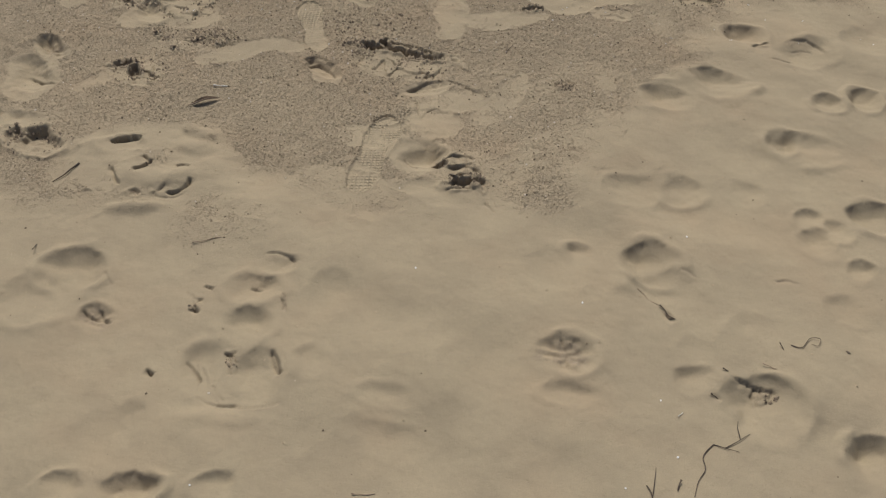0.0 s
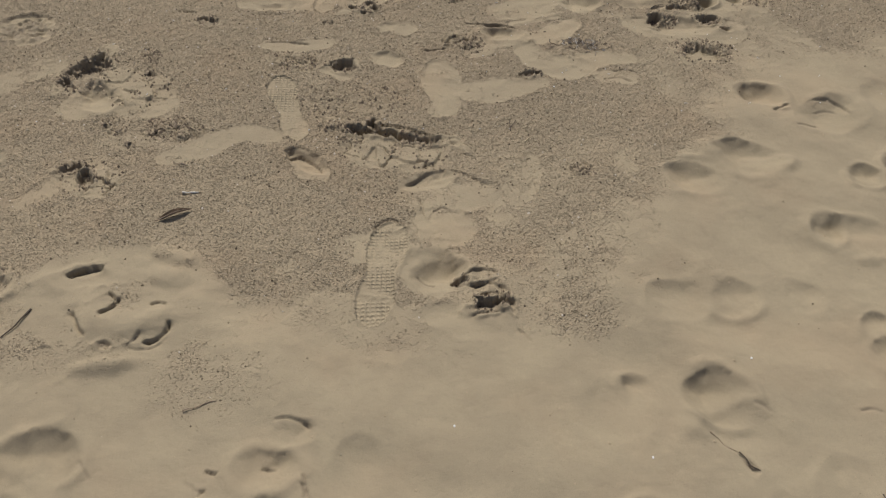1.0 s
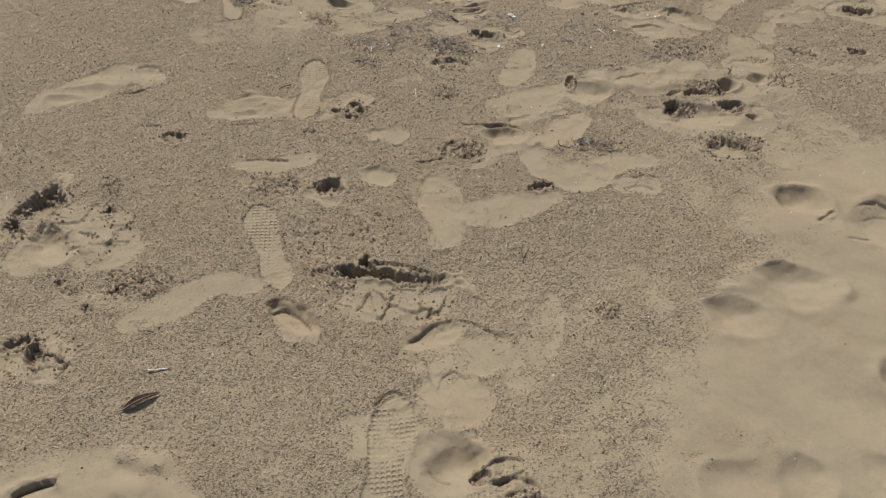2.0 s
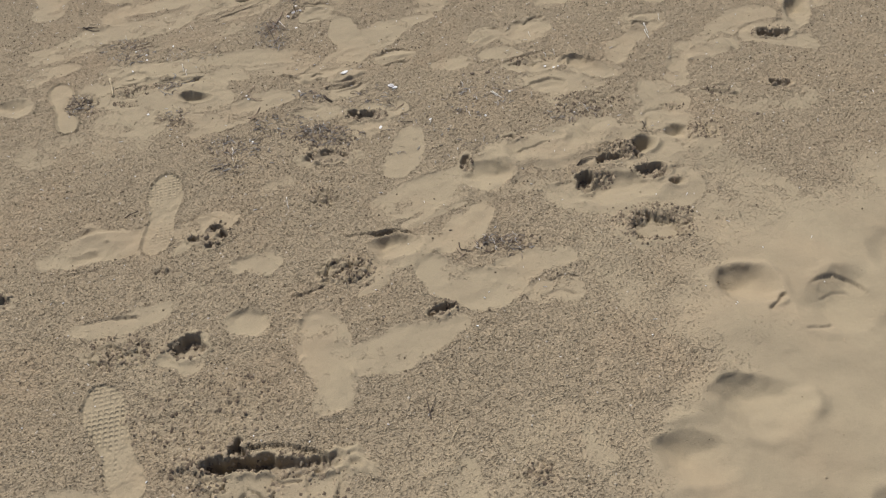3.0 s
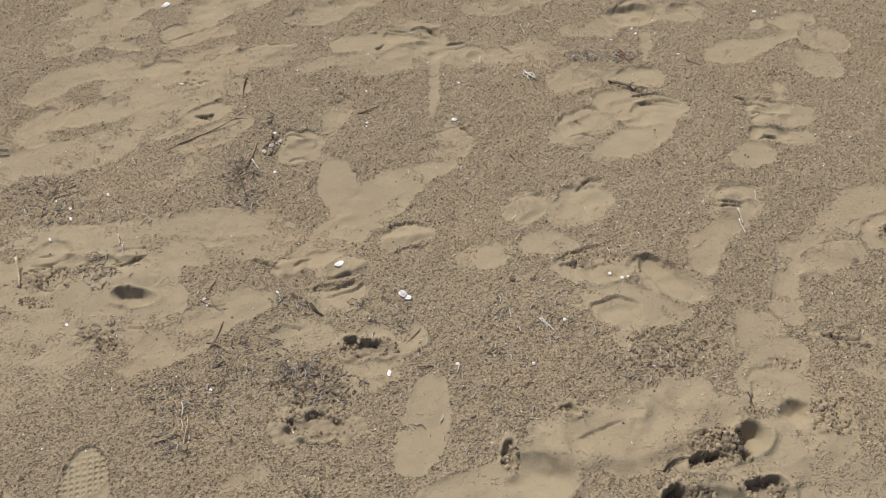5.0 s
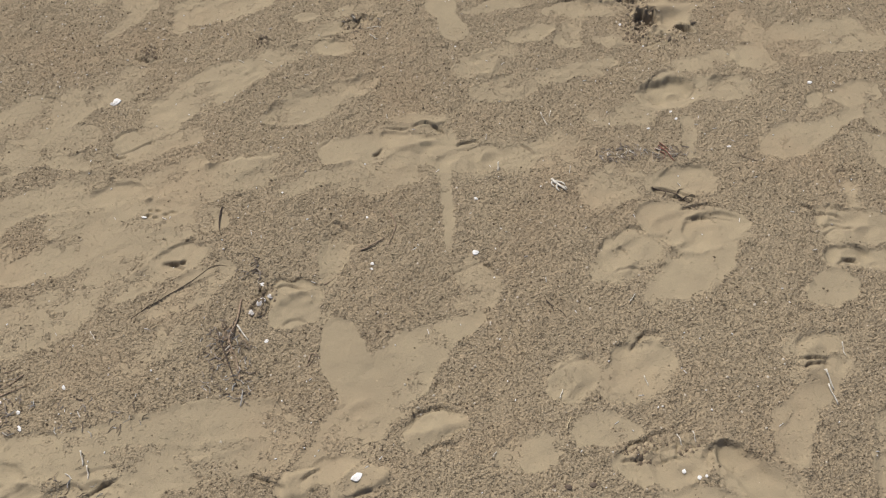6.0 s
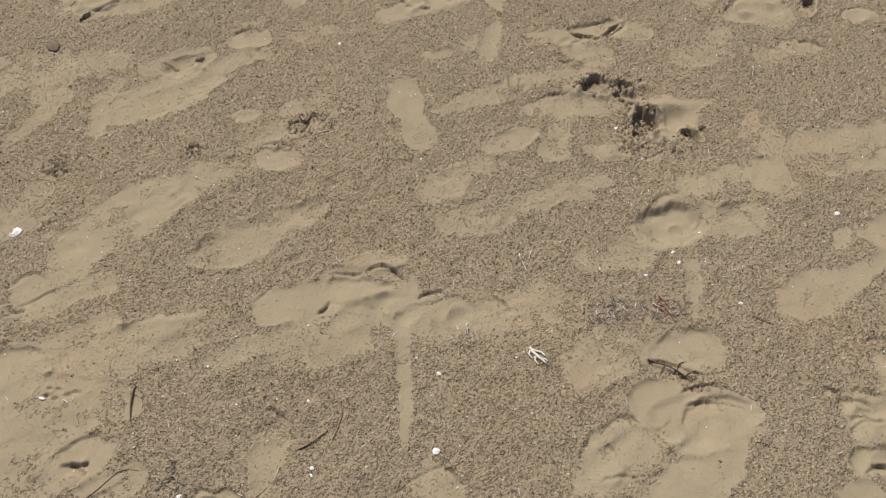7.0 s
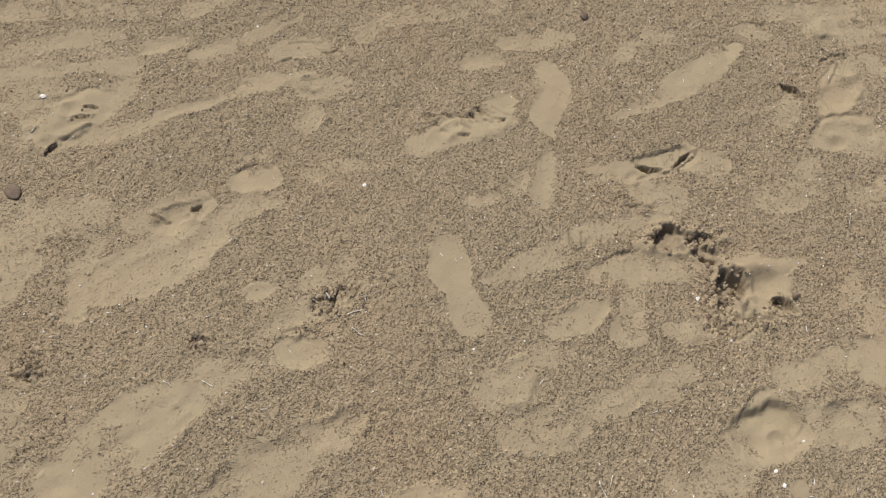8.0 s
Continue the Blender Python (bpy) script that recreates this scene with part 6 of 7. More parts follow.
# ---- coarse grains lying loose on the crust ----
def scatter(name, label, category, material, rng, x, y, z, size):
    """One mesh of many small angular lumps."""
    n = len(x)
    form = np.array([(1, 0, -0.35), (0, 0.9, -0.35), (-1, 0, -0.35), (0, -0.9, -0.35), (0.1, 0.1, 0.85)])
    turn = rng.rand(n) * 6.283
    c, s = np.cos(turn)[:, None], np.sin(turn)[:, None]
    f = form[None] * (0.6 + 0.7 * rng.rand(n, 5, 1)) * size[:, None, None]
    co = np.stack([f[..., 0] * c - f[..., 1] * s + x[:, None], f[..., 0] * s + f[..., 1] * c + y[:, None], f[..., 2] + z[:, None]], 2)
    tri = np.array([(0, 1, 4), (1, 2, 4), (2, 3, 4), (3, 0, 4)])
    idx = (tri[None] + 5 * np.arange(n)[:, None, None]).reshape(-1)
    me = bpy.data.meshes.new(name)
    me.vertices.add(5 * n), me.loops.add(len(idx)), me.polygons.add(4 * n)
    me.vertices.foreach_set("co", co.astype(np.float32).ravel())
    me.loops.foreach_set("vertex_index", idx.astype(np.int32))
    me.polygons.foreach_set("loop_start", np.arange(0, len(idx), 3, dtype=np.int32))
    me.update(calc_edges=True)
    me.materials.append(material)
    tagged(new(name, me), label, category, kind="stuff")


def crust_crumbs():
    """The fine rubble of the broken crust, round the holes and over the churned patches."""
    rng = np.random.RandomState(11)
    xs, ys = [], []
    for x, y, length, width, ang, much, rim in CRUMBS:
        n = int(min(1100, 46000 * length * width * much) + 12 * much)
        a = rng.rand(n) * 6.283
        r = 0.62 + 0.68 * rng.rand(n) ** 1.2 if rim else np.sqrt(rng.rand(n)) * 1.1
        u, v = r * length / 2 * np.cos(a), r * width / 2 * np.sin(a)
        c, s = math.cos(radians(ang)), math.sin(radians(ang))
        px, py = x + u * c - v * s, y + u * s + v * c
        keep = rng.rand(n) < (0.25 + 0.75 * smooth(-0.6, 0.6, (py - y) / (0.5 * width)) if rim else smooth(-0.5, 0.3, rnd(px, py, 0.03, 97)))
        xs.append(px[keep]), ys.append(py[keep])
    x, y = np.concatenate(xs), np.concatenate(ys)
    inside = (x > X0 + 0.02) & (x < X1 - 0.02) & (y > Y0 + 0.02) & (y < Y1 - 0.02)
    x, y = x[inside], y[inside]
    size = 0.0014 + 0.0060 * rng.rand(len(x)) ** 2.4
    z = H[((y - Y0) / STEP).astype(int), ((x - X0) / STEP).astype(int)] + 0.2 * size
    scatter("crust_crumbs", "crumbled damp sand crust strewn round the holes", "sand crumbs", CRUMB, rng, x, y, z, size)


def sand_grains():
    rng = np.random.RandomState(3)
    n = 430000
    x, y = rng.uniform(X0 + 0.1, X1 - 0.1, n), rng.uniform(Y0 + 0.1, Y1 - 0.1, n)
    i, j = ((x - X0) / STEP).astype(int), ((y - Y0) / STEP).astype(int)
    keep = rng.rand(n) < (1 - PALE[j, i]) ** 1.5 * (0.30 + 0.65 * smooth(-0.4, 0.5, rnd(x, y, 0.12, 95))) + 0.006
    x, y, i, j = x[keep], y[keep], i[keep], j[keep]
    n = len(x)
    size = 0.0012 + 0.0031 * rng.rand(n) ** 2.2
    z = H[j, i] + 0.25 * size
    scatter("sand_grains", "loose coarse brown sand grains on the beach crust", "sand", GRAIN, rng, x, y, z, size)


sand_grains()
crust_crumbs()


# ---- clods of broken crust on the rims of the holes ----
def clod_meshes():
    out = []
    for k in range(9):
        bm = bmesh.new()
        bmesh.ops.create_icosphere(bm, subdivisions=1, radius=1.0)
        off = Vector((k * 7.1, k * 3.3, 0))
        for v in bm.verts:
            p = v.co.copy()
            v.co *= 0.85 + 0.85 * noise.noise(p * 1.7 + off) + 0.5 * noise.noise(p * 4.1 + off)
            v.co.z *= 0.52
            v.co.x *= 1.0 + 0.35 * (k % 3)
        out.append(mesh_of("sand_clod", bm, CLOD, sharp=True))
    return out


CLOD_MESHES = clod_meshes()
rng = random.Random(5)
for x, y, length, width, ang, count, rim in CLODS:
    for _ in range(count):
        a = rng.uniform(-0.3, math.pi + 0.3) if rim else rng.uniform(0, 2 * math.pi)
        r = rng.uniform(0.75, 1.25) if rim else rng.uniform(0.2, 1.05)
        u, v = r * length / 2 * math.cos(a), r * width / 2 * math.sin(a)
        c, s = math.cos(radians(ang)), math.sin(radians(ang))
        if rim and s * 1.0 < 0:
            c, s = -c, -s
        px, py = x + u * c - v * s, y + u * s + v * c
        if rim and py < y - 0.15 * width and rng.random() < 0.7:
            py = 2 * y - py
        size = 0.0030 + 0.0062 * rng.random() ** 2
        ob = new("sand_clod", rng.choice(CLOD_MESHES))
        ob.matrix_world = Matrix.Translation((px, py, height(px, py) + 0.30 * size)) @ pose(0, 0, 0, rng.uniform(-25, 25), rng.uniform(-25, 25), rng.uniform(0, 360)) @ Matrix.Diagonal((size, size, size, 1))
        tagged(ob, "small dark damp clod of crumbled sand crust beside a hole", "sand clod", "clods of broken crust")


# ---- things lying on the sand ----
def tube(points, radii, sides=7):
    bm = bmesh.new()
    rings = []
    for k, (p, r) in enumerate(zip(points, radii)):
        ahead = (points[min(k + 1, len(points) - 1)] - points[max(k - 1, 0)]).normalized()
        a = ahead.cross(Vector((0.1, 0.2, 1))).normalized()
        b = ahead.cross(a)
        rings.append([bm.verts.new(p + r * (math.cos(2 * math.pi * q / sides) * a + math.sin(2 * math.pi * q / sides) * b)) for q in range(sides)])
    for lo, hi in zip(rings, rings[1:]):
        for q in range(sides):
            bm.faces.new((lo[q], lo[(q + 1) % sides], hi[(q + 1) % sides], hi[q]))
    bm.faces.new(rings[0][::-1]), bm.faces.new(rings[-1])
    bmesh.ops.recalc_face_normals(bm, faces=bm.faces)
    return bm


WORDS = {"white": ("straw", "bleached white straw lying on the sand"), "pale": ("straw", "dry yellowish straw lying on the sand"), "brown": ("twig", "thin brown dry twig lying on the sand"),
         "red": ("twig", "thin reddish dry stem lying on the sand"), "dark": ("root", "thin dark dry root sticking out of the sand")}


def straw(ax, ay, bx, by, r, lift, kind):
    """A dry stem, its first end raised by lift, its second on the sand."""
    name, label = WORDS[kind]
    base = Vector(((ax + bx) / 2, (ay + by) / 2, height((ax + bx) / 2, (ay + by) / 2)))
    pts, seed = [], ax * 31 + ay * 17
    for k in range(7):
        s = k / 6
        x, y = ax + (bx - ax) * s, ay + (by - ay) * s
        bend = 0.10 * math.hypot(bx - ax, by - ay)
        p = Vector((x + bend * noise.noise((seed, s * 2.2, 1)), y + bend * noise.noise((seed, s * 2.2, 5)), height(x, y) + 0.75 * r + lift * (1 - s) ** 1.3))
        pts.append(p - base)
    ob = new(name, mesh_of(name, tube(pts, [r * (0.75 + 0.25 * math.sin(1 + 5 * k)) * (1 - 0.07 * k) for k in range(7)]), STRAW[kind]))
    ob.location = base
    return tagged(ob, label, name, "dry stems on the beach")


def bunch(name, label, kind, *lines):
    """A branched root, twig or plume: one stem a line, given as its thickness, how high it arches, and the places it passes."""
    x0, y0 = lines[0][2], lines[0][3]
    base = Vector((x0, y0, height(x0, y0)))
    holder = tagged(new(name), label, name.split("_")[-1], "dry stems on the beach")
    holder.location = base
    for r, lift, *flat in lines:
        way = [Vector((flat[k], flat[k + 1], 0)) for k in range(0, len(flat), 2)]
        pts, n = [], 5 * (len(way) - 1)
        for k in range(n + 1):
            f = k / 5
            q = min(int(f), len(way) - 2)
            a, b, c, d = way[max(q - 1, 0)], way[q], way[q + 1], way[min(q + 2, len(way) - 1)]
            s = f - q
            p = 0.5 * (2 * b + (c - a) * s + (2 * a - 5 * b + 4 * c - d) * s * s + (3 * b - a - 3 * c + d) * s ** 3)
            p.z = height(p.x, p.y) + 0.8 * r + 0.35 * lift * math.sin(math.pi * k / n)
            pts.append(p - base)
        stem = new("stem", mesh_of("stem", tube(pts, [r * (1.1 - 0.6 * k / n) * (0.9 + 0.2 * noise.noise((k * 0.7, r * 900, x0))) for k in range(n + 1)]), STRAW[kind]))
        stem.parent = holder
    return holder


def twig(ax, ay, mx, my, bx, by, r):
    base = Vector((mx, my, height(mx, my)))
    pts = []
    for k in range(11):
        s = k / 10
        x = (1 - s) ** 2 * ax + 2 * s * (1 - s) * mx + s ** 2 * bx
        y = (1 - s) ** 2 * ay + 2 * s * (1 - s) * my + s ** 2 * by
        pts.append(Vector((x, y, height(x, y) + 0.8 * r + 0.002 * math.sin(math.pi * s))) - base)
    ob = new("twig", mesh_of("twig", tube(pts, [r * (1.0 - 0.55 * abs(2 * k / 10 - 0.7)) for k in range(11)]), STRAW["dark"]))
    ob.location = base
    return tagged(ob, "short curved dark twig lying on the sand", "twig", "dry stems on the beach")


def chip(x, y, length, width, ang, kind):
    """A broken piece of shell: a curved plate with thickness and a ragged edge."""
    bm = bmesh.new()
    seed, n = x * 13 + y * 7, 11
    thick = max(0.0010, 0.12 * width)
    tops, lows = [], []
    for k in range(n):
        a = 2 * math.pi * k / n
        e = 0.85 + 0.3 * noise.noise((seed, math.cos(a) * 1.5, math.sin(a) * 1.5))
        u, v = e * length / 2 * math.cos(a), e * width / 2 * math.sin(a)
        tops.append(bm.verts.new((u, v, thick * 0.8))), lows.append(bm.verts.new((u * 1.02, v * 1.02, 0)))
    top, low = bm.verts.new((0, 0, thick + 0.10 * width)), bm.verts.new((0, 0, 0.05 * width))
    for k in range(n):
        q = (k + 1) % n
        bm.faces.new((tops[k], tops[q], top)), bm.faces.new((lows[q], lows[k], low)), bm.faces.new((lows[k], lows[q], tops[q], tops[k]))
    ob = new("shell_piece", mesh_of("shell_piece", bm, SHELL[kind], sharp=True))
    ob.matrix_world = pose(x, y, height(x, y) + 0.0006, 8 * math.sin(seed), 8 * math.cos(seed * 3), ang)
    return tagged(ob, "broken white shell piece lying on the sand" if kind == "white" else "weathered grey-white shell piece lying on the sand", "shell", "shell pieces on the beach")


def pebble(x, y, length, width):
    bm = bmesh.new()
    bmesh.ops.create_icosphere(bm, subdivisions=3, radius=0.5)
    off = Vector((x * 9, y * 9, 1))
    for v in bm.verts:
        v.co *= 1 + 0.22 * noise.noise(v.co * 2.2 + off) + 0.06 * noise.noise(v.co * 7 + off)
        v.co = Vector((v.co.x * length, v.co.y * width, v.co.z * min(width * 0.5, 0.010)))
    ob = new("pebble", mesh_of("pebble", bm, STONE))
    ob.matrix_world = pose(x, y, height(x, y) + min(0.12 * width, 0.002), 0, 0, math.degrees(x * 11) % 180)
    return tagged(ob, "small dark rounded pebble half sunk in sand", "pebble", "pebbles on the beach")


def litter(x, y, length, width, ang, count):
    """A tangle of dead plant bits, too fine to tell apart."""
    r = random.Random(int(1000 * (x + 10 * y)))
    co, faces = [], []
    c, s = math.cos(radians(ang)), math.sin(radians(ang))
    for _ in range(int(count * 1.1)):
        d, a = math.sqrt(r.random()), r.uniform(0, 2 * math.pi)
        u, v = d * length / 2 * math.cos(a), d * width / 2 * math.sin(a)
        px, py = x + u * c - v * s, y + u * s + v * c
        h, size, wide = r.uniform(0, 2 * math.pi), r.uniform(0.003, 0.022), r.uniform(0.0004, 0.0013)
        dx, dy = math.cos(h) * size / 2, math.sin(h) * size / 2
        qx, qy = -math.sin(h) * wide, math.cos(h) * wide
        z, up, bow = height(px, py) + wide, r.uniform(0, 0.4) * size, r.uniform(-0.3, 0.3) * size
        k = len(co)
        for e, zz in ((-1, 0), (0, 0.6 * up), (1, up)):
            cx, cy = px + e * dx + (e == 0) * bow * -math.sin(h), py + e * dy + (e == 0) * bow * math.cos(h)
            co += [(cx + qx, cy + qy, z + zz), (cx - qx, cy - qy, z + zz), (cx, cy, z + zz + 1.6 * wide)]
        for m in (k, k + 3):
            faces += [(m, m + 1, m + 4, m + 3), (m + 1, m + 2, m + 5, m + 4), (m + 2, m, m + 3, m + 5)]
        faces += [(k, k + 2, k + 1), (k + 6, k + 7, k + 8)]
    me = bpy.data.meshes.new("plant_litter")
    me.from_pydata(co, [], faces)
    me.update()
    me.materials.append(LITTER)
    tagged(new("plant_litter", me), "scattered dead plant bits and fine roots on sand", "plant litter", kind="stuff")


def flecks():
    """Tiny broken shell and straw bits strewn over the crust, too many to count."""
    r = random.Random(77)
    co, faces = [], []
    for _ in range(1100):
        px, py = r.uniform(-1.2, 2.4), r.uniform(2.3, 6.1)
        if r.random() > 0.35 + 0.6 * smooth(2.9, 3.6, py):
            continue
        h, a, b = r.uniform(0, 6.28), r.uniform(0.0012, 0.0030), r.uniform(0.0006, 0.0016)
        if r.random() < 0.35:
            a, b = r.uniform(0.003, 0.008), 0.0006
        z, k = height(px, py), len(co)
        for u, v, t in ((-a, -b, 0), (a, -b * 0.6, 0), (a * 0.7, b, 0), (-a * 0.8, b * 0.8, 0), (-a * 0.9, -b * 0.8, 1), (a * 0.8, -b * 0.5, 1), (a * 0.6, b * 0.8, 1), (-a * 0.7, b * 0.6, 1)):
            co.append((px + u * math.cos(h) - v * math.sin(h), py + u * math.sin(h) + v * math.cos(h), z + 0.0005 + t * (0.0008 + 0.5 * b)))
        faces += [(k + 4, k + 5, k + 6, k + 7)] + [(k + q, k + (q + 1) % 4, k + 4 + (q + 1) % 4, k + 4 + q) for q in range(4)]
    me = bpy.data.meshes.new("shell_grit")
    me.from_pydata(co, [], faces)
    me.update()
    me.materials.append(SHELL["white"])
    tagged(new("shell_grit", me), "tiny white shell crumbs strewn over the sand", "shell grit", kind="stuff")


def leaf(ax, ay, bx, by, width):
    """A dry curled leaf: a folded blade with thickness, tapering to its stalk."""
    base = Vector(((ax + bx) / 2, (ay + by) / 2, height((ax + bx) / 2, (ay + by) / 2)))
    along = Vector((bx - ax, by - ay, 0))
    across = Vector((-along.y, along.x, 0)).normalized()
    bm, rows = bmesh.new(), []
    for k in range(13):
        s = k / 12
        w = width * (math.sin(math.pi * min(1, s ** 0.8)) ** 0.8) * 0.5 + 0.0012
        arch = 0.007 * math.sin(math.pi * s) ** 1.2
        rows.append([bm.verts.new(along * (s - 0.5) + across * (q * w * 0.9) + Vector((0, 0, 0.003 + arch + 0.35 * w * abs(q) ** 1.5))) for q in (-1, -0.5, 0, 0.5, 1)])
    for lo, hi in zip(rows, rows[1:]):
        for q in range(4):
            bm.faces.new((lo[q], lo[q + 1], hi[q + 1], hi[q]))
    bmesh.ops.solidify(bm, geom=bm.faces[:], thickness=0.0008)
    ob = tagged(new("leaf"), "curled dry brown leaf lying on the sand crust", "leaf")
    ob.location = base
    new("blade", mesh_of("blade", bm, LEAF)).parent = ob
    rib = [along * (s - 0.62) + Vector((0, 0, 0.0045 + 0.007 * math.sin(math.pi * min(1, max(0, s - 0.12))) ** 1.2)) for s in (0, 0.12, 0.3, 0.5, 0.7, 0.9, 1.08)]
    new("stalk", mesh_of("stalk", tube(rib, [0.0014, 0.0014, 0.0013, 0.0011, 0.0009, 0.0007, 0.0005]), STRAW["brown"])).parent = ob
    return ob


straw(-0.306, 3.782, -0.302, 3.705, 0.0042, 0.020, "pale")
straw(0.043, 3.319, 0.044, 3.260, 0.0016, 0.004, "white")
straw(0.171, 3.057, 0.171, 3.016, 0.0014, 0.003, "white")
straw(-0.084, 3.813, -0.084, 3.783, 0.0022, 0.01, "white")
straw(-0.055, 4.090, -0.048, 4.067, 0.0012, 0.005, "white")
straw(1.112, 4.409, 1.115, 4.367, 0.0016, 0.008, "white")
straw(0.948, 4.282, 0.942, 4.260, 0.0016, 0.012, "white")
straw(1.391, 3.527, 1.389, 3.485, 0.0026, 0.008, "white")
straw(1.035, 3.633, 1.035, 3.612, 0.0014, 0.008, "white")
straw(1.068, 3.491, 1.067, 3.470, 0.0016, 0.01, "white")
straw(0.836, 3.572, 0.856, 3.596, 0.0016, 0.006, "pale")
straw(0.824, 3.339, 0.837, 3.313, 0.002, 0.004, "white")
straw(1.085, 3.808, 1.105, 3.822, 0.0012, 0.004, "white")
straw(-0.125, 4.062, -0.119, 4.024, 0.0012, 0.006, "brown")
straw(1.463, 3.574, 1.457, 3.546, 0.0016, 0.01, "white")
straw(0.678, 3.565, 0.689, 3.575, 0.0014, 0.006, "white")
straw(0.307, 3.548, 0.312, 3.505, 0.0016, 0.006, "brown")
straw(-0.277, 4.096, -0.276, 4.079, 0.0012, 0.008, "white")
straw(-0.276, 4.033, -0.203, 4.048, 0.0012, 0.004, "brown")
straw(0.761, 4.844, 0.779, 4.821, 0.0015, 0.003, "white")
straw(0.761, 4.874, 0.796, 4.877, 0.0014, 0.003, "white")
straw(0.946, 4.280, 0.938, 4.261, 0.0014, 0.012, "white")
straw(0.951, 4.382, 0.946, 4.369, 0.0016, 0.008, "white")
straw(0.458, 4.831, 0.474, 4.810, 0.0013, 0.003, "white")
straw(1.112, 4.210, 1.104, 4.194, 0.0014, 0.01, "white")
straw(1.538, 4.113, 1.568, 4.088, 0.0018, 0.003, "brown")
straw(0.388, 4.854, 0.401, 4.837, 0.001, 0.003, "white")
straw(1.152, 4.239, 1.159, 4.218, 0.0012, 0.004, "brown")
straw(0.875, 4.053, 0.862, 4.040, 0.0016, 0.005, "brown")
straw(0.722, 4.521, 0.723, 4.511, 0.0015, 0.006, "white")
straw(1.141, 4.410, 1.128, 4.391, 0.0012, 0.005, "white")
straw(1.881, 4.756, 1.874, 4.733, 0.0018, 0.012, "white")
straw(0.226, 5.533, 0.212, 5.525, 0.0016, 0.003, "white")
straw(0.170, 5.318, 0.168, 5.303, 0.0014, 0.01, "white")
straw(0.406, 2.233, 0.432, 2.268, 0.0012, 0.006, "pale")
straw(-0.534, 2.164, -0.497, 2.159, 0.0016, 0.002, "brown")
straw(0.046, 3.209, 0.053, 3.294, 0.0014, 0.02, "pale")
straw(-0.391, 1.401, -0.328, 1.420, 0.0016, 0.003, "brown")
straw(0.699, 1.257, 0.726, 1.215, 0.002, 0.003, "dark")
straw(0.658, 1.306, 0.699, 1.258, 0.0012, 0.001, "brown")
straw(0.934, 1.149, 0.939, 1.134, 0.0016, 0.006, "dark")
straw(0.670, 0.821, 0.662, 0.802, 0.0024, 0.006, "dark")
straw(-0.752, 1.353, -0.755, 1.380, 0.0016, 0.01, "dark")
straw(0.064, 0.778, 0.106, 0.780, 0.0014, 0.002, "brown")
straw(0.689, 0.962, 0.702, 0.974, 0.0014, 0.004, "white")
straw(0.766, 1.020, 0.779, 1.011, 0.002, 0.003, "dark")
straw(0.802, 1.083, 0.813, 1.079, 0.002, 0.003, "dark")
straw(0.886, 1.097, 0.912, 1.082, 0.0016, 0.005, "brown")
straw(0.824, 3.331, 0.843, 3.299, 0.0018, 0.004, "white")
straw(0.530, 3.288, 0.566, 3.283, 0.002, 0.004, "dark")
straw(-0.217, 3.129, -0.253, 3.117, 0.0024, 0.004, "dark")
straw(1.162, 2.819, 1.128, 2.784, 0.001, 0.003, "brown")
straw(-0.490, 2.046, -0.451, 2.050, 0.0034, 0.002, "white")
straw(0.496, 4.078, 0.509, 4.100, 0.0014, 0.005, "pale")
straw(-0.075, 3.780, -0.076, 3.753, 0.0018, 0.005, "white")
straw(1.381, 3.499, 1.379, 3.457, 0.002, 0.006, "white")
straw(1.039, 3.496, 1.040, 3.473, 0.0018, 0.004, "white")
straw(0.819, 3.340, 0.831, 3.312, 0.0018, 0.004, "white")
straw(0.618, 3.272, 0.608, 3.253, 0.0018, 0.005, "white")
straw(0.850, 3.640, 0.865, 3.659, 0.0016, 0.005, "white")
bunch("root", "thin brown dry branching root lying on the sand", "brown", (0.0022, 0.006, 0.268, 4.074, 0.251, 4.023, 0.227, 3.985, 0.234, 3.926, 0.233, 3.881), (0.0016, 0.008, 0.227, 3.985, 0.206, 3.986, 0.191, 4.003), (0.0014, 0.008, 0.251, 4.023, 0.224, 4.003, 0.210, 3.987), (0.0014, 0.006, 0.230, 3.962, 0.210, 3.942, 0.199, 3.937))
bunch("straw", "bleached white straw lying on the sand", "white", (0.002, 0.006, 0.249, 4.011, 0.258, 3.986, 0.266, 3.967), (0.0015, 0.006, 0.227, 3.967, 0.219, 3.962, 0.212, 3.956))
bunch("root", "thin dark dry branching root lying on the sand", "dark", (0.0022, 0.006, 0.205, 4.014, 0.212, 3.957, 0.225, 3.868), (0.0016, 0.008, 0.248, 4.016, 0.226, 3.972, 0.190, 3.945), (0.0014, 0.008, 0.212, 3.957, 0.238, 3.962, 0.260, 3.950))
bunch("twig", "thin brown dry twig lying on the sand", "brown", (0.0018, 0.006, 0.139, 3.506, 0.122, 3.464, 0.099, 3.431), (0.0018, 0.005, 0.100, 3.457, 0.125, 3.444, 0.147, 3.418))
bunch("twig", "thin brown dry twig lying on the sand", "brown", (0.0016, 0.005, 0.558, 3.383, 0.542, 3.371, 0.526, 3.360))
bunch("root", "thin dark dry branching root lying on the sand", "dark", (0.0022, 0.006, 0.332, 3.513, 0.338, 3.494, 0.352, 3.480))
bunch("twig", "thin brown dry twig lying on the sand", "brown", (0.0016, 0.006, -0.283, 4.067, -0.260, 4.025, -0.265, 3.987), (0.0014, 0.006, -0.194, 4.027, -0.230, 4.008, -0.254, 4.011))
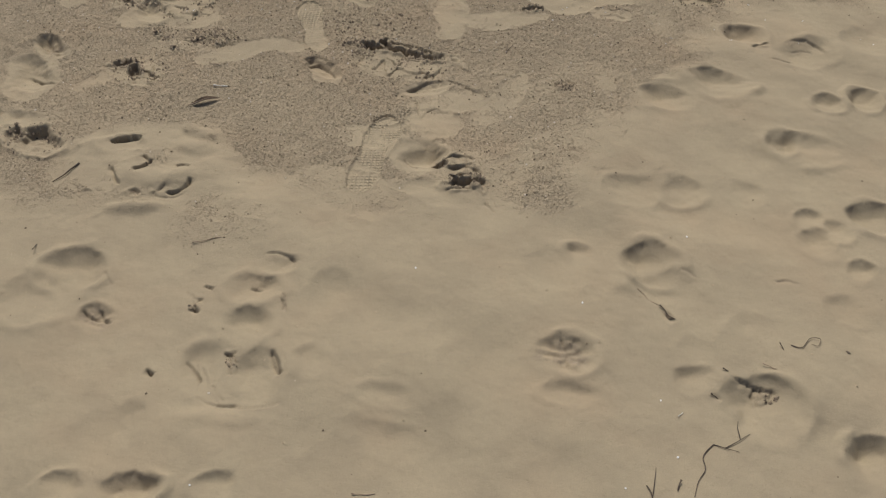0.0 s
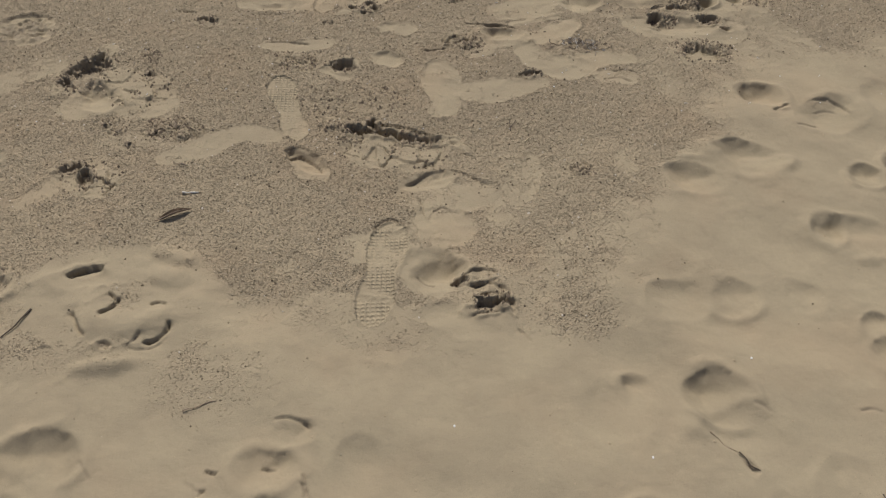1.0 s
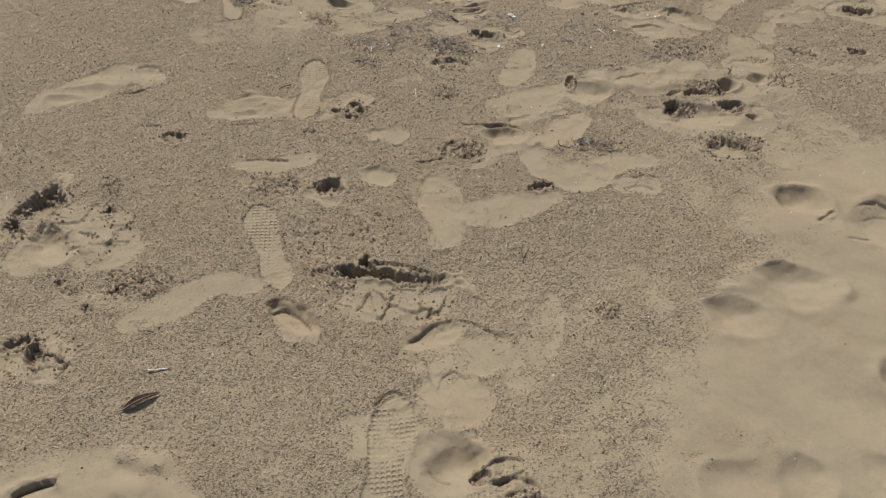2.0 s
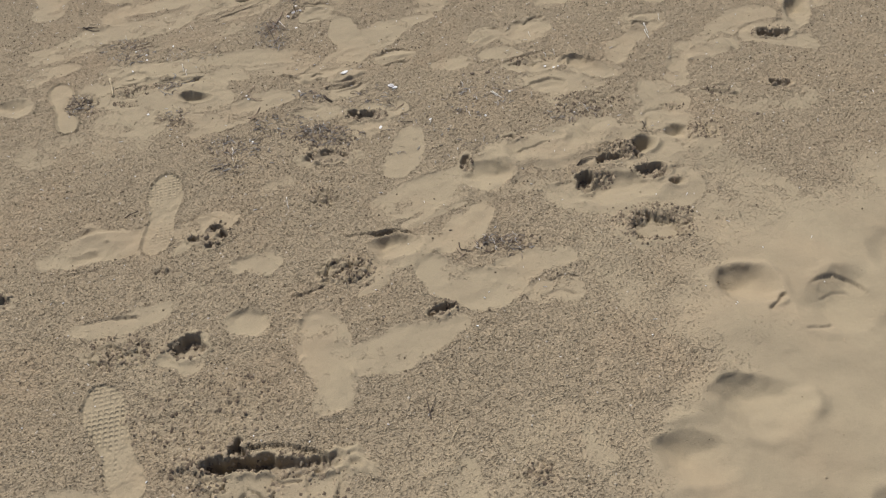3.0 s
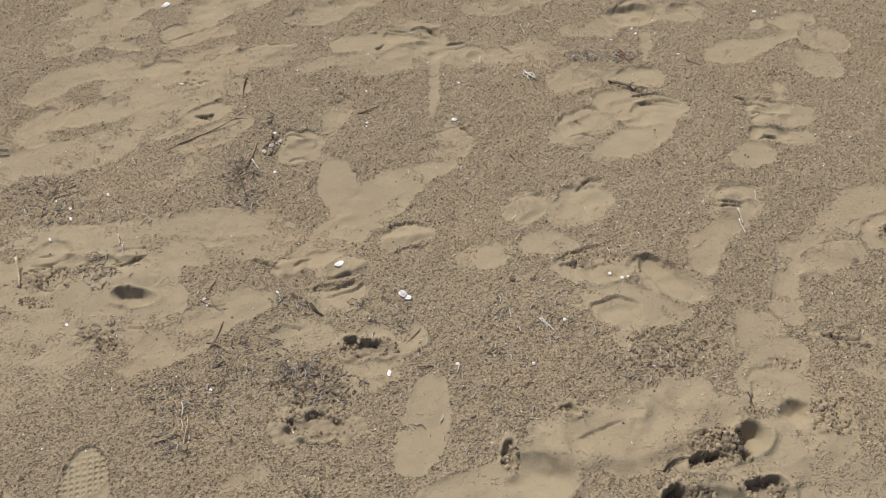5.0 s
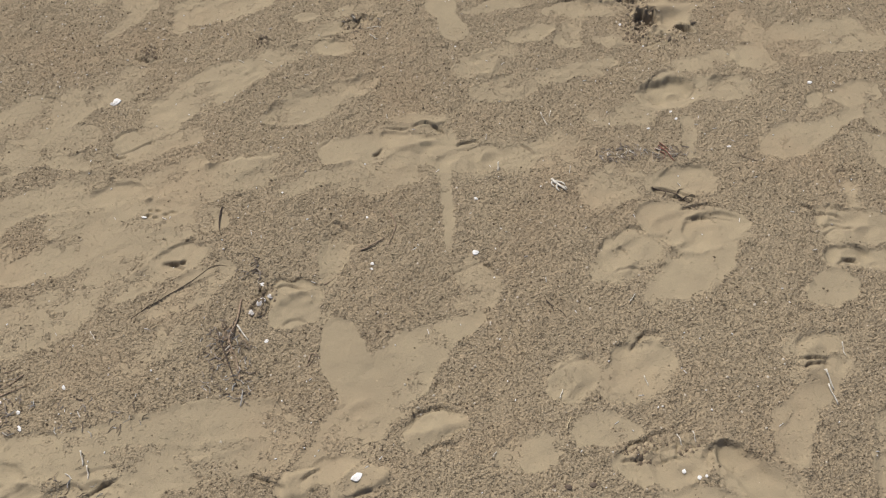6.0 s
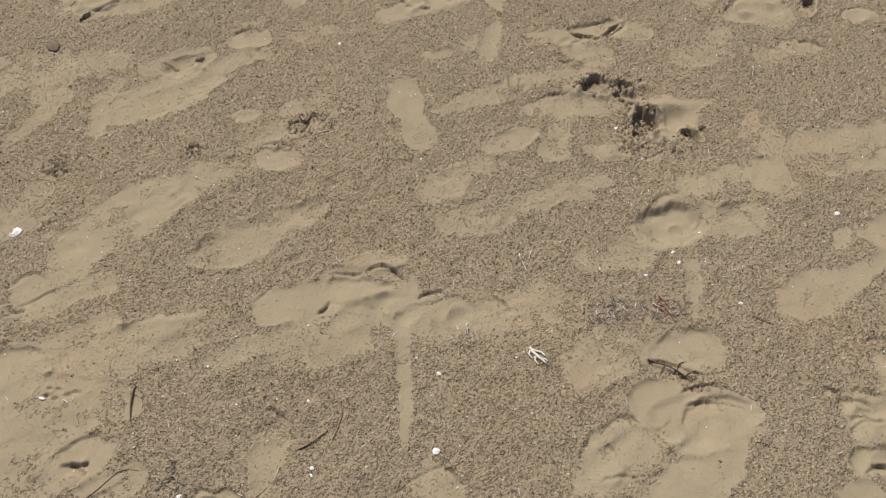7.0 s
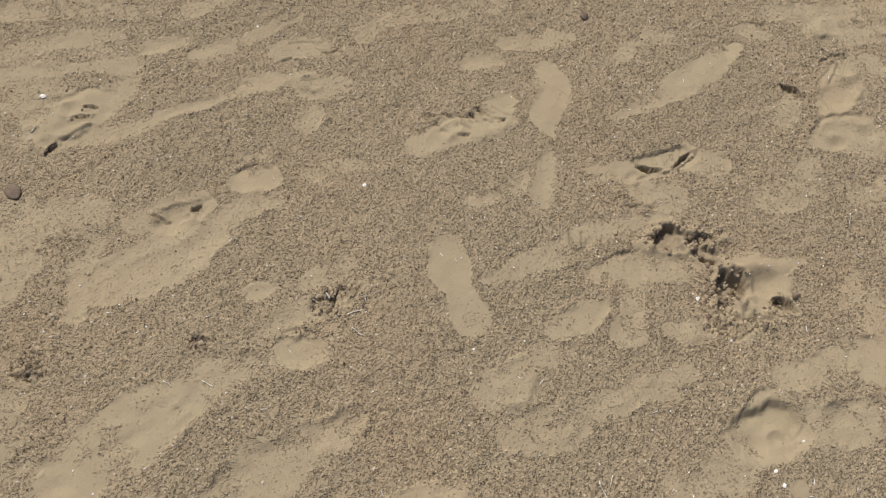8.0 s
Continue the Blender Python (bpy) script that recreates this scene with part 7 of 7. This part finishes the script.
bunch("root", "thin dark dry branching root lying on the sand", "dark", (0.0014, 0.004, 0.912, 3.869, 0.918, 3.854, 0.917, 3.832), (0.001, 0.004, 0.926, 3.845, 0.935, 3.828, 0.938, 3.814))
bunch("twig", "thin brown dry twig lying on the sand", "brown", (0.0016, 0.004, 0.378, 3.882, 0.389, 3.896, 0.403, 3.880))
bunch("root", "thin red dry branching root lying on the sand", "red", (0.0022, 0.004, 1.360, 4.218, 1.367, 4.198, 1.370, 4.181, 1.373, 4.157), (0.0018, 0.006, 1.348, 4.210, 1.361, 4.203, 1.377, 4.202), (0.0016, 0.006, 1.355, 4.197, 1.362, 4.184, 1.352, 4.173), (0.0014, 0.005, 1.366, 4.225, 1.371, 4.212, 1.378, 4.194))
bunch("root", "thin dark dry branching root lying on the sand", "dark", (0.001, 0.01, 0.958, 1.147, 0.978, 1.139, 1.001, 1.163, 1.022, 1.161, 1.012, 1.143, 1.002, 1.149))
bunch("root", "thin dark dry branching root lying on the sand", "dark", (0.0013, 0.004, 0.748, 0.904, 0.723, 0.877, 0.721, 0.848, 0.703, 0.822, 0.690, 0.790), (0.001, 0.005, 0.748, 0.904, 0.768, 0.896, 0.794, 0.889), (0.001, 0.008, 0.769, 0.897, 0.800, 0.914, 0.825, 0.932), (0.001, 0.012, 0.802, 0.916, 0.802, 0.942, 0.811, 0.965))
bunch("root", "thin dark dry branching root lying on the sand", "dark", (0.0011, 0.01, 0.607, 0.811, 0.612, 0.796, 0.613, 0.785), (0.0009, 0.016, 0.613, 0.785, 0.622, 0.821, 0.630, 0.850))
bunch("twig", "thin dark dry twig lying on the sand", "dark", (0.0026, 0.008, -0.760, 1.678, -0.775, 1.640, -0.801, 1.601))
bunch("twig", "thin brown dry twig lying on the sand", "brown", (0.0022, 0.006, 0.552, 4.123, 0.585, 4.131, 0.615, 4.145), (0.0016, 0.006, 0.646, 4.218, 0.650, 4.174, 0.636, 4.146, 0.613, 4.115))
bunch("feather", "small ragged white plume lying on the sand", "white", (0.004, 0.006, 1.055, 4.191, 1.062, 4.170, 1.075, 4.146), (0.0032, 0.005, 1.059, 4.185, 1.073, 4.175, 1.079, 4.163), (0.0032, 0.005, 1.062, 4.170, 1.056, 4.162, 1.059, 4.150), (0.0028, 0.007, 1.055, 4.185, 1.049, 4.177, 1.052, 4.166), (0.0028, 0.005, 1.066, 4.162, 1.076, 4.156, 1.079, 4.150))
bunch("root", "thin dark dry branching root lying on the sand", "dark", (0.0016, 0.014, -0.398, 3.687, -0.414, 3.721, -0.428, 3.760), (0.0016, 0.016, -0.398, 3.687, -0.391, 3.719, -0.381, 3.747), (0.0014, 0.012, -0.398, 3.687, -0.376, 3.692, -0.357, 3.700), (0.0016, 0.008, -0.398, 3.687, -0.403, 3.667, -0.407, 3.649))
bunch("twig", "thin dark dry twig lying on the sand", "dark", (0.0015, 0.01, 0.378, 2.294, 0.379, 2.315, 0.380, 2.343), (0.0012, 0.008, 0.379, 2.305, 0.390, 2.322, 0.400, 2.339))
bunch("root", "thin dark dry branching root lying on the sand", "dark", (0.0022, 0.006, 0.335, 3.514, 0.343, 3.495, 0.353, 3.476), (0.0014, 0.006, 0.325, 3.524, 0.327, 3.509, 0.329, 3.494))
bunch("root", "thin dark dry branching root lying on the sand", "dark", (0.0016, 0.005, 0.562, 2.757, 0.561, 2.732, 0.586, 2.719))
bunch("root", "thin brown dry branching root lying on the sand", "brown", (0.0014, 0.008, 0.133, 3.629, 0.113, 3.596, 0.119, 3.568), (0.0016, 0.008, 0.095, 3.573, 0.117, 3.555, 0.148, 3.555), (0.0014, 0.006, 0.119, 3.568, 0.131, 3.542, 0.153, 3.541))
bunch("root", "thin brown dry branching root lying on the sand", "brown", (0.0014, 0.01, 0.030, 3.329, 0.043, 3.280, 0.046, 3.252), (0.0012, 0.008, 0.012, 3.316, 0.026, 3.285, 0.036, 3.246))
bunch("twig", "thin brown dry twig lying on the sand", "brown", (0.0015, 0.005, 0.263, 4.064, 0.249, 4.021, 0.224, 3.977, 0.226, 3.942, 0.234, 3.873), (0.0012, 0.004, 0.247, 3.999, 0.255, 3.975, 0.267, 3.953), (0.001, 0.005, 0.227, 3.980, 0.216, 4.010, 0.223, 4.028), (0.001, 0.003, 0.224, 3.969, 0.204, 3.971, 0.199, 3.989))
bunch("root", "thin dark dry branching root lying on the sand", "dark", (0.0009, 0.001, 0.030, 4.096, 0.097, 4.127, 0.162, 4.151, 0.218, 4.180, 0.252, 4.172))
bunch("root", "thin brown dry branching root lying on the sand", "brown", (0.0008, 0.002, 0.181, 3.972, 0.200, 3.936, 0.222, 3.916, 0.242, 3.904))
bunch("twig", "thin brown dry twig lying on the sand", "brown", (0.0012, 0.005, 0.451, 4.053, 0.468, 4.063, 0.481, 4.069), (0.0008, 0.003, 0.371, 3.870, 0.388, 3.883, 0.399, 3.898))
bunch("twig", "thin dark dry twig lying on the sand", "dark", (0.002, 0.003, -0.420, 4.210, -0.399, 4.191, -0.374, 4.191))
bunch("twig", "thin brown dry twig lying on the sand", "brown", (0.0016, 0.004, -0.246, 3.987, -0.214, 3.995, -0.179, 4.001))
bunch("root", "thin dark dry branching root lying on the sand", "dark", (0.0016, 0.005, 0.942, 2.947, 0.959, 2.959, 0.989, 2.963, 1.009, 2.954))
bunch("root", "thin brown dry branching root lying on the sand", "brown", (0.0014, 0.004, 0.552, 2.739, 0.557, 2.719, 0.560, 2.708), (0.0012, 0.005, 0.568, 2.715, 0.546, 2.702, 0.535, 2.703))
bunch("twig", "thin dark dry twig lying on the sand", "dark", (0.0016, 0.006, 1.179, 3.063, 1.176, 3.041, 1.174, 3.028))
bunch("root", "thin dark dry branching root lying on the sand", "dark", (0.002, 0.003, 1.282, 4.096, 1.310, 4.075, 1.326, 4.055, 1.346, 4.025), (0.0016, 0.004, 1.326, 4.055, 1.339, 4.067, 1.350, 4.068), (0.0014, 0.003, 1.310, 4.075, 1.299, 4.063, 1.288, 4.056), (0.0014, 0.004, 1.338, 4.039, 1.358, 4.043, 1.367, 4.037))
twig(0.269, 4.343, 0.250, 4.308, 0.251, 4.269, 0.0022)
twig(-0.431, 4.223, -0.406, 4.206, -0.378, 4.207, 0.003)
twig(0.234, 5.456, 0.247, 5.475, 0.258, 5.478, 0.0035)
chip(0.320, 4.102, 0.018, 0.014, 119, "white")
chip(0.805, 4.042, 0.018, 0.017, 158, "white")
chip(0.415, 3.604, 0.027, 0.017, 15, "white")
chip(0.541, 3.484, 0.027, 0.019, 100, "grey")
chip(0.550, 3.472, 0.020, 0.015, 127, "white")
chip(0.042, 4.799, 0.012, 0.012, 171, "grey")
chip(1.847, 4.295, 0.016, 0.010, 173, "white")
chip(0.049, 4.805, 0.030, 0.022, 23, "white")
chip(0.038, 4.799, 0.024, 0.011, 135, "grey")
chip(0.859, 4.195, 0.011, 0.008, 139, "white")
chip(0.454, 4.245, 0.006, 0.004, 149, "white")
chip(1.524, 4.153, 0.014, 0.007, 172, "white")
chip(1.363, 4.281, 0.010, 0.006, 169, "white")
chip(0.627, 4.374, 0.006, 0.006, 135, "white")
chip(0.413, 4.341, 0.007, 0.005, 106, "white")
chip(0.252, 5.615, 0.015, 0.013, 169, "white")
chip(0.146, 5.768, 0.010, 0.008, 135, "white")
chip(0.883, 5.162, 0.009, 0.010, 108, "white")
chip(1.444, 4.316, 0.010, 0.008, 24, "white")
chip(1.529, 4.349, 0.011, 0.005, 5, "white")
chip(1.492, 4.579, 0.006, 0.006, 45, "white")
chip(0.978, 4.725, 0.006, 0.006, 59, "white")
chip(0.229, 4.686, 0.005, 0.004, 143, "white")
chip(0.766, 5.673, 0.007, 0.006, 106, "white")
chip(1.470, 4.686, 0.014, 0.009, 54, "white")
chip(0.470, 3.290, 0.018, 0.010, 77, "white")
chip(-0.205, 3.940, 0.012, 0.010, 125, "white")
chip(0.569, 4.079, 0.010, 0.008, 127, "white")
chip(0.591, 4.213, 0.008, 0.006, 97, "white")
chip(0.302, 3.957, 0.011, 0.009, 5, "white")
chip(0.872, 3.324, 0.009, 0.008, 18, "white")
chip(1.053, 3.402, 0.008, 0.006, 50, "white")
chip(1.445, 4.287, 0.011, 0.009, 34, "white")
chip(0.103, 3.576, 0.009, 0.006, 27, "white")
chip(-0.240, 3.975, 0.009, 0.006, 117, "white")
chip(0.264, 3.564, 0.009, 0.007, 96, "white")
chip(0.675, 0.874, 0.006, 0.005, 45, "white")
chip(0.149, 1.336, 0.006, 0.005, 99, "white")
chip(0.526, 1.250, 0.007, 0.005, 74, "white")
chip(-0.228, 0.772, 0.005, 0.004, 112, "white")
chip(0.568, 0.806, 0.005, 0.004, 68, "white")
chip(0.797, 1.475, 0.007, 0.005, 74, "white")
chip(0.662, 1.000, 0.005, 0.004, 68, "white")
chip(0.309, 4.053, 0.029, 0.020, 27, "grey")
chip(0.284, 4.034, 0.019, 0.015, 43, "grey")
chip(0.330, 4.064, 0.016, 0.014, 125, "grey")
chip(0.083, 4.378, 0.016, 0.006, 145, "white")
chip(0.564, 4.066, 0.009, 0.006, 122, "white")
chip(-0.202, 3.902, 0.017, 0.009, 111, "white")
chip(-0.116, 3.971, 0.012, 0.007, 104, "white")
chip(-0.245, 3.841, 0.012, 0.006, 114, "white")
chip(-0.194, 3.576, 0.011, 0.007, 112, "white")
chip(0.109, 3.558, 0.011, 0.009, 49, "white")
chip(0.102, 3.338, 0.009, 0.008, 131, "white")
chip(1.019, 3.425, 0.011, 0.008, 56, "white")
chip(1.040, 3.404, 0.011, 0.009, 41, "white")
chip(0.615, 3.276, 0.009, 0.008, 77, "white")
chip(0.771, 3.235, 0.010, 0.009, 66, "white")
pebble(0.796, 3.465, 0.014, 0.011)
pebble(0.842, 3.454, 0.014, 0.011)
pebble(1.493, 2.991, 0.012, 0.009)
pebble(0.554, 2.809, 0.009, 0.006)
pebble(0.544, 2.940, 0.006, 0.005)
pebble(0.770, 3.475, 0.007, 0.005)
pebble(-0.452, 2.310, 0.009, 0.007)
pebble(1.071, 1.129, 0.010, 0.006)
pebble(0.159, 5.380, 0.045, 0.032)
pebble(1.554, 5.471, 0.026, 0.021)
pebble(1.252, 4.404, 0.008, 0.006)
pebble(-0.005, 2.998, 0.009, 0.008)
litter(1.254, 4.224, 0.12, 0.06, 0, 40)
litter(1.373, 4.186, 0.14, 0.05, 170, 30)
litter(-0.123, 3.538, 0.09, 0.06, 170, 34)
litter(0.281, 3.349, 0.14, 0.05, 170, 34)
litter(0.320, 3.299, 0.216, 0.110, 161, 90)
litter(0.221, 3.925, 0.216, 0.140, 93, 60)
litter(-0.264, 3.975, 0.211, 0.143, 144, 40)
litter(-0.101, 3.725, 0.159, 0.110, 148, 30)
litter(0.616, 3.191, 0.355, 0.259, 162, 70)
litter(0.073, 3.280, 0.229, 0.193, 131, 50)
litter(0.021, 3.242, 0.081, 0.063, 146, 30)
litter(-0.403, 3.722, 0.130, 0.089, 124, 30)
litter(0.826, 3.329, 0.230, 0.182, 170, 40)
litter(0.670, 2.705, 0.174, 0.064, 162, 50)
litter(0.302, 3.520, 0.130, 0.068, 163, 40)
litter(-0.065, 3.887, 0.228, 0.086, 163, 30)
litter(1.296, 4.211, 0.220, 0.053, 164, 60)
litter(0.301, 4.138, 0.088, 0.062, 94, 20)
litter(0.751, 4.904, 0.117, 0.077, 158, 20)
litter(0.213, 3.973, 0.100, 0.080, 145, 34)
litter(-0.263, 3.989, 0.206, 0.122, 104, 60)
litter(-0.126, 3.700, 0.099, 0.070, 108, 40)
litter(-0.403, 3.686, 0.122, 0.080, 113, 60)
litter(0.209, 3.386, 0.194, 0.123, 157, 90)
litter(0.312, 3.304, 0.153, 0.096, 154, 70)
litter(0.218, 3.920, 0.166, 0.098, 89, 40)
litter(0.489, 3.443, 0.180, 0.132, 159, 50)
litter(0.768, 3.339, 0.201, 0.187, 20, 90)
litter(1.010, 3.177, 0.172, 0.099, 168, 40)
litter(0.670, 2.738, 0.118, 0.044, 165, 70)
litter(0.035, 3.336, 0.195, 0.076, 162, 60)
leaf(-0.532, 1.949, -0.458, 1.986, 0.019)
flecks()
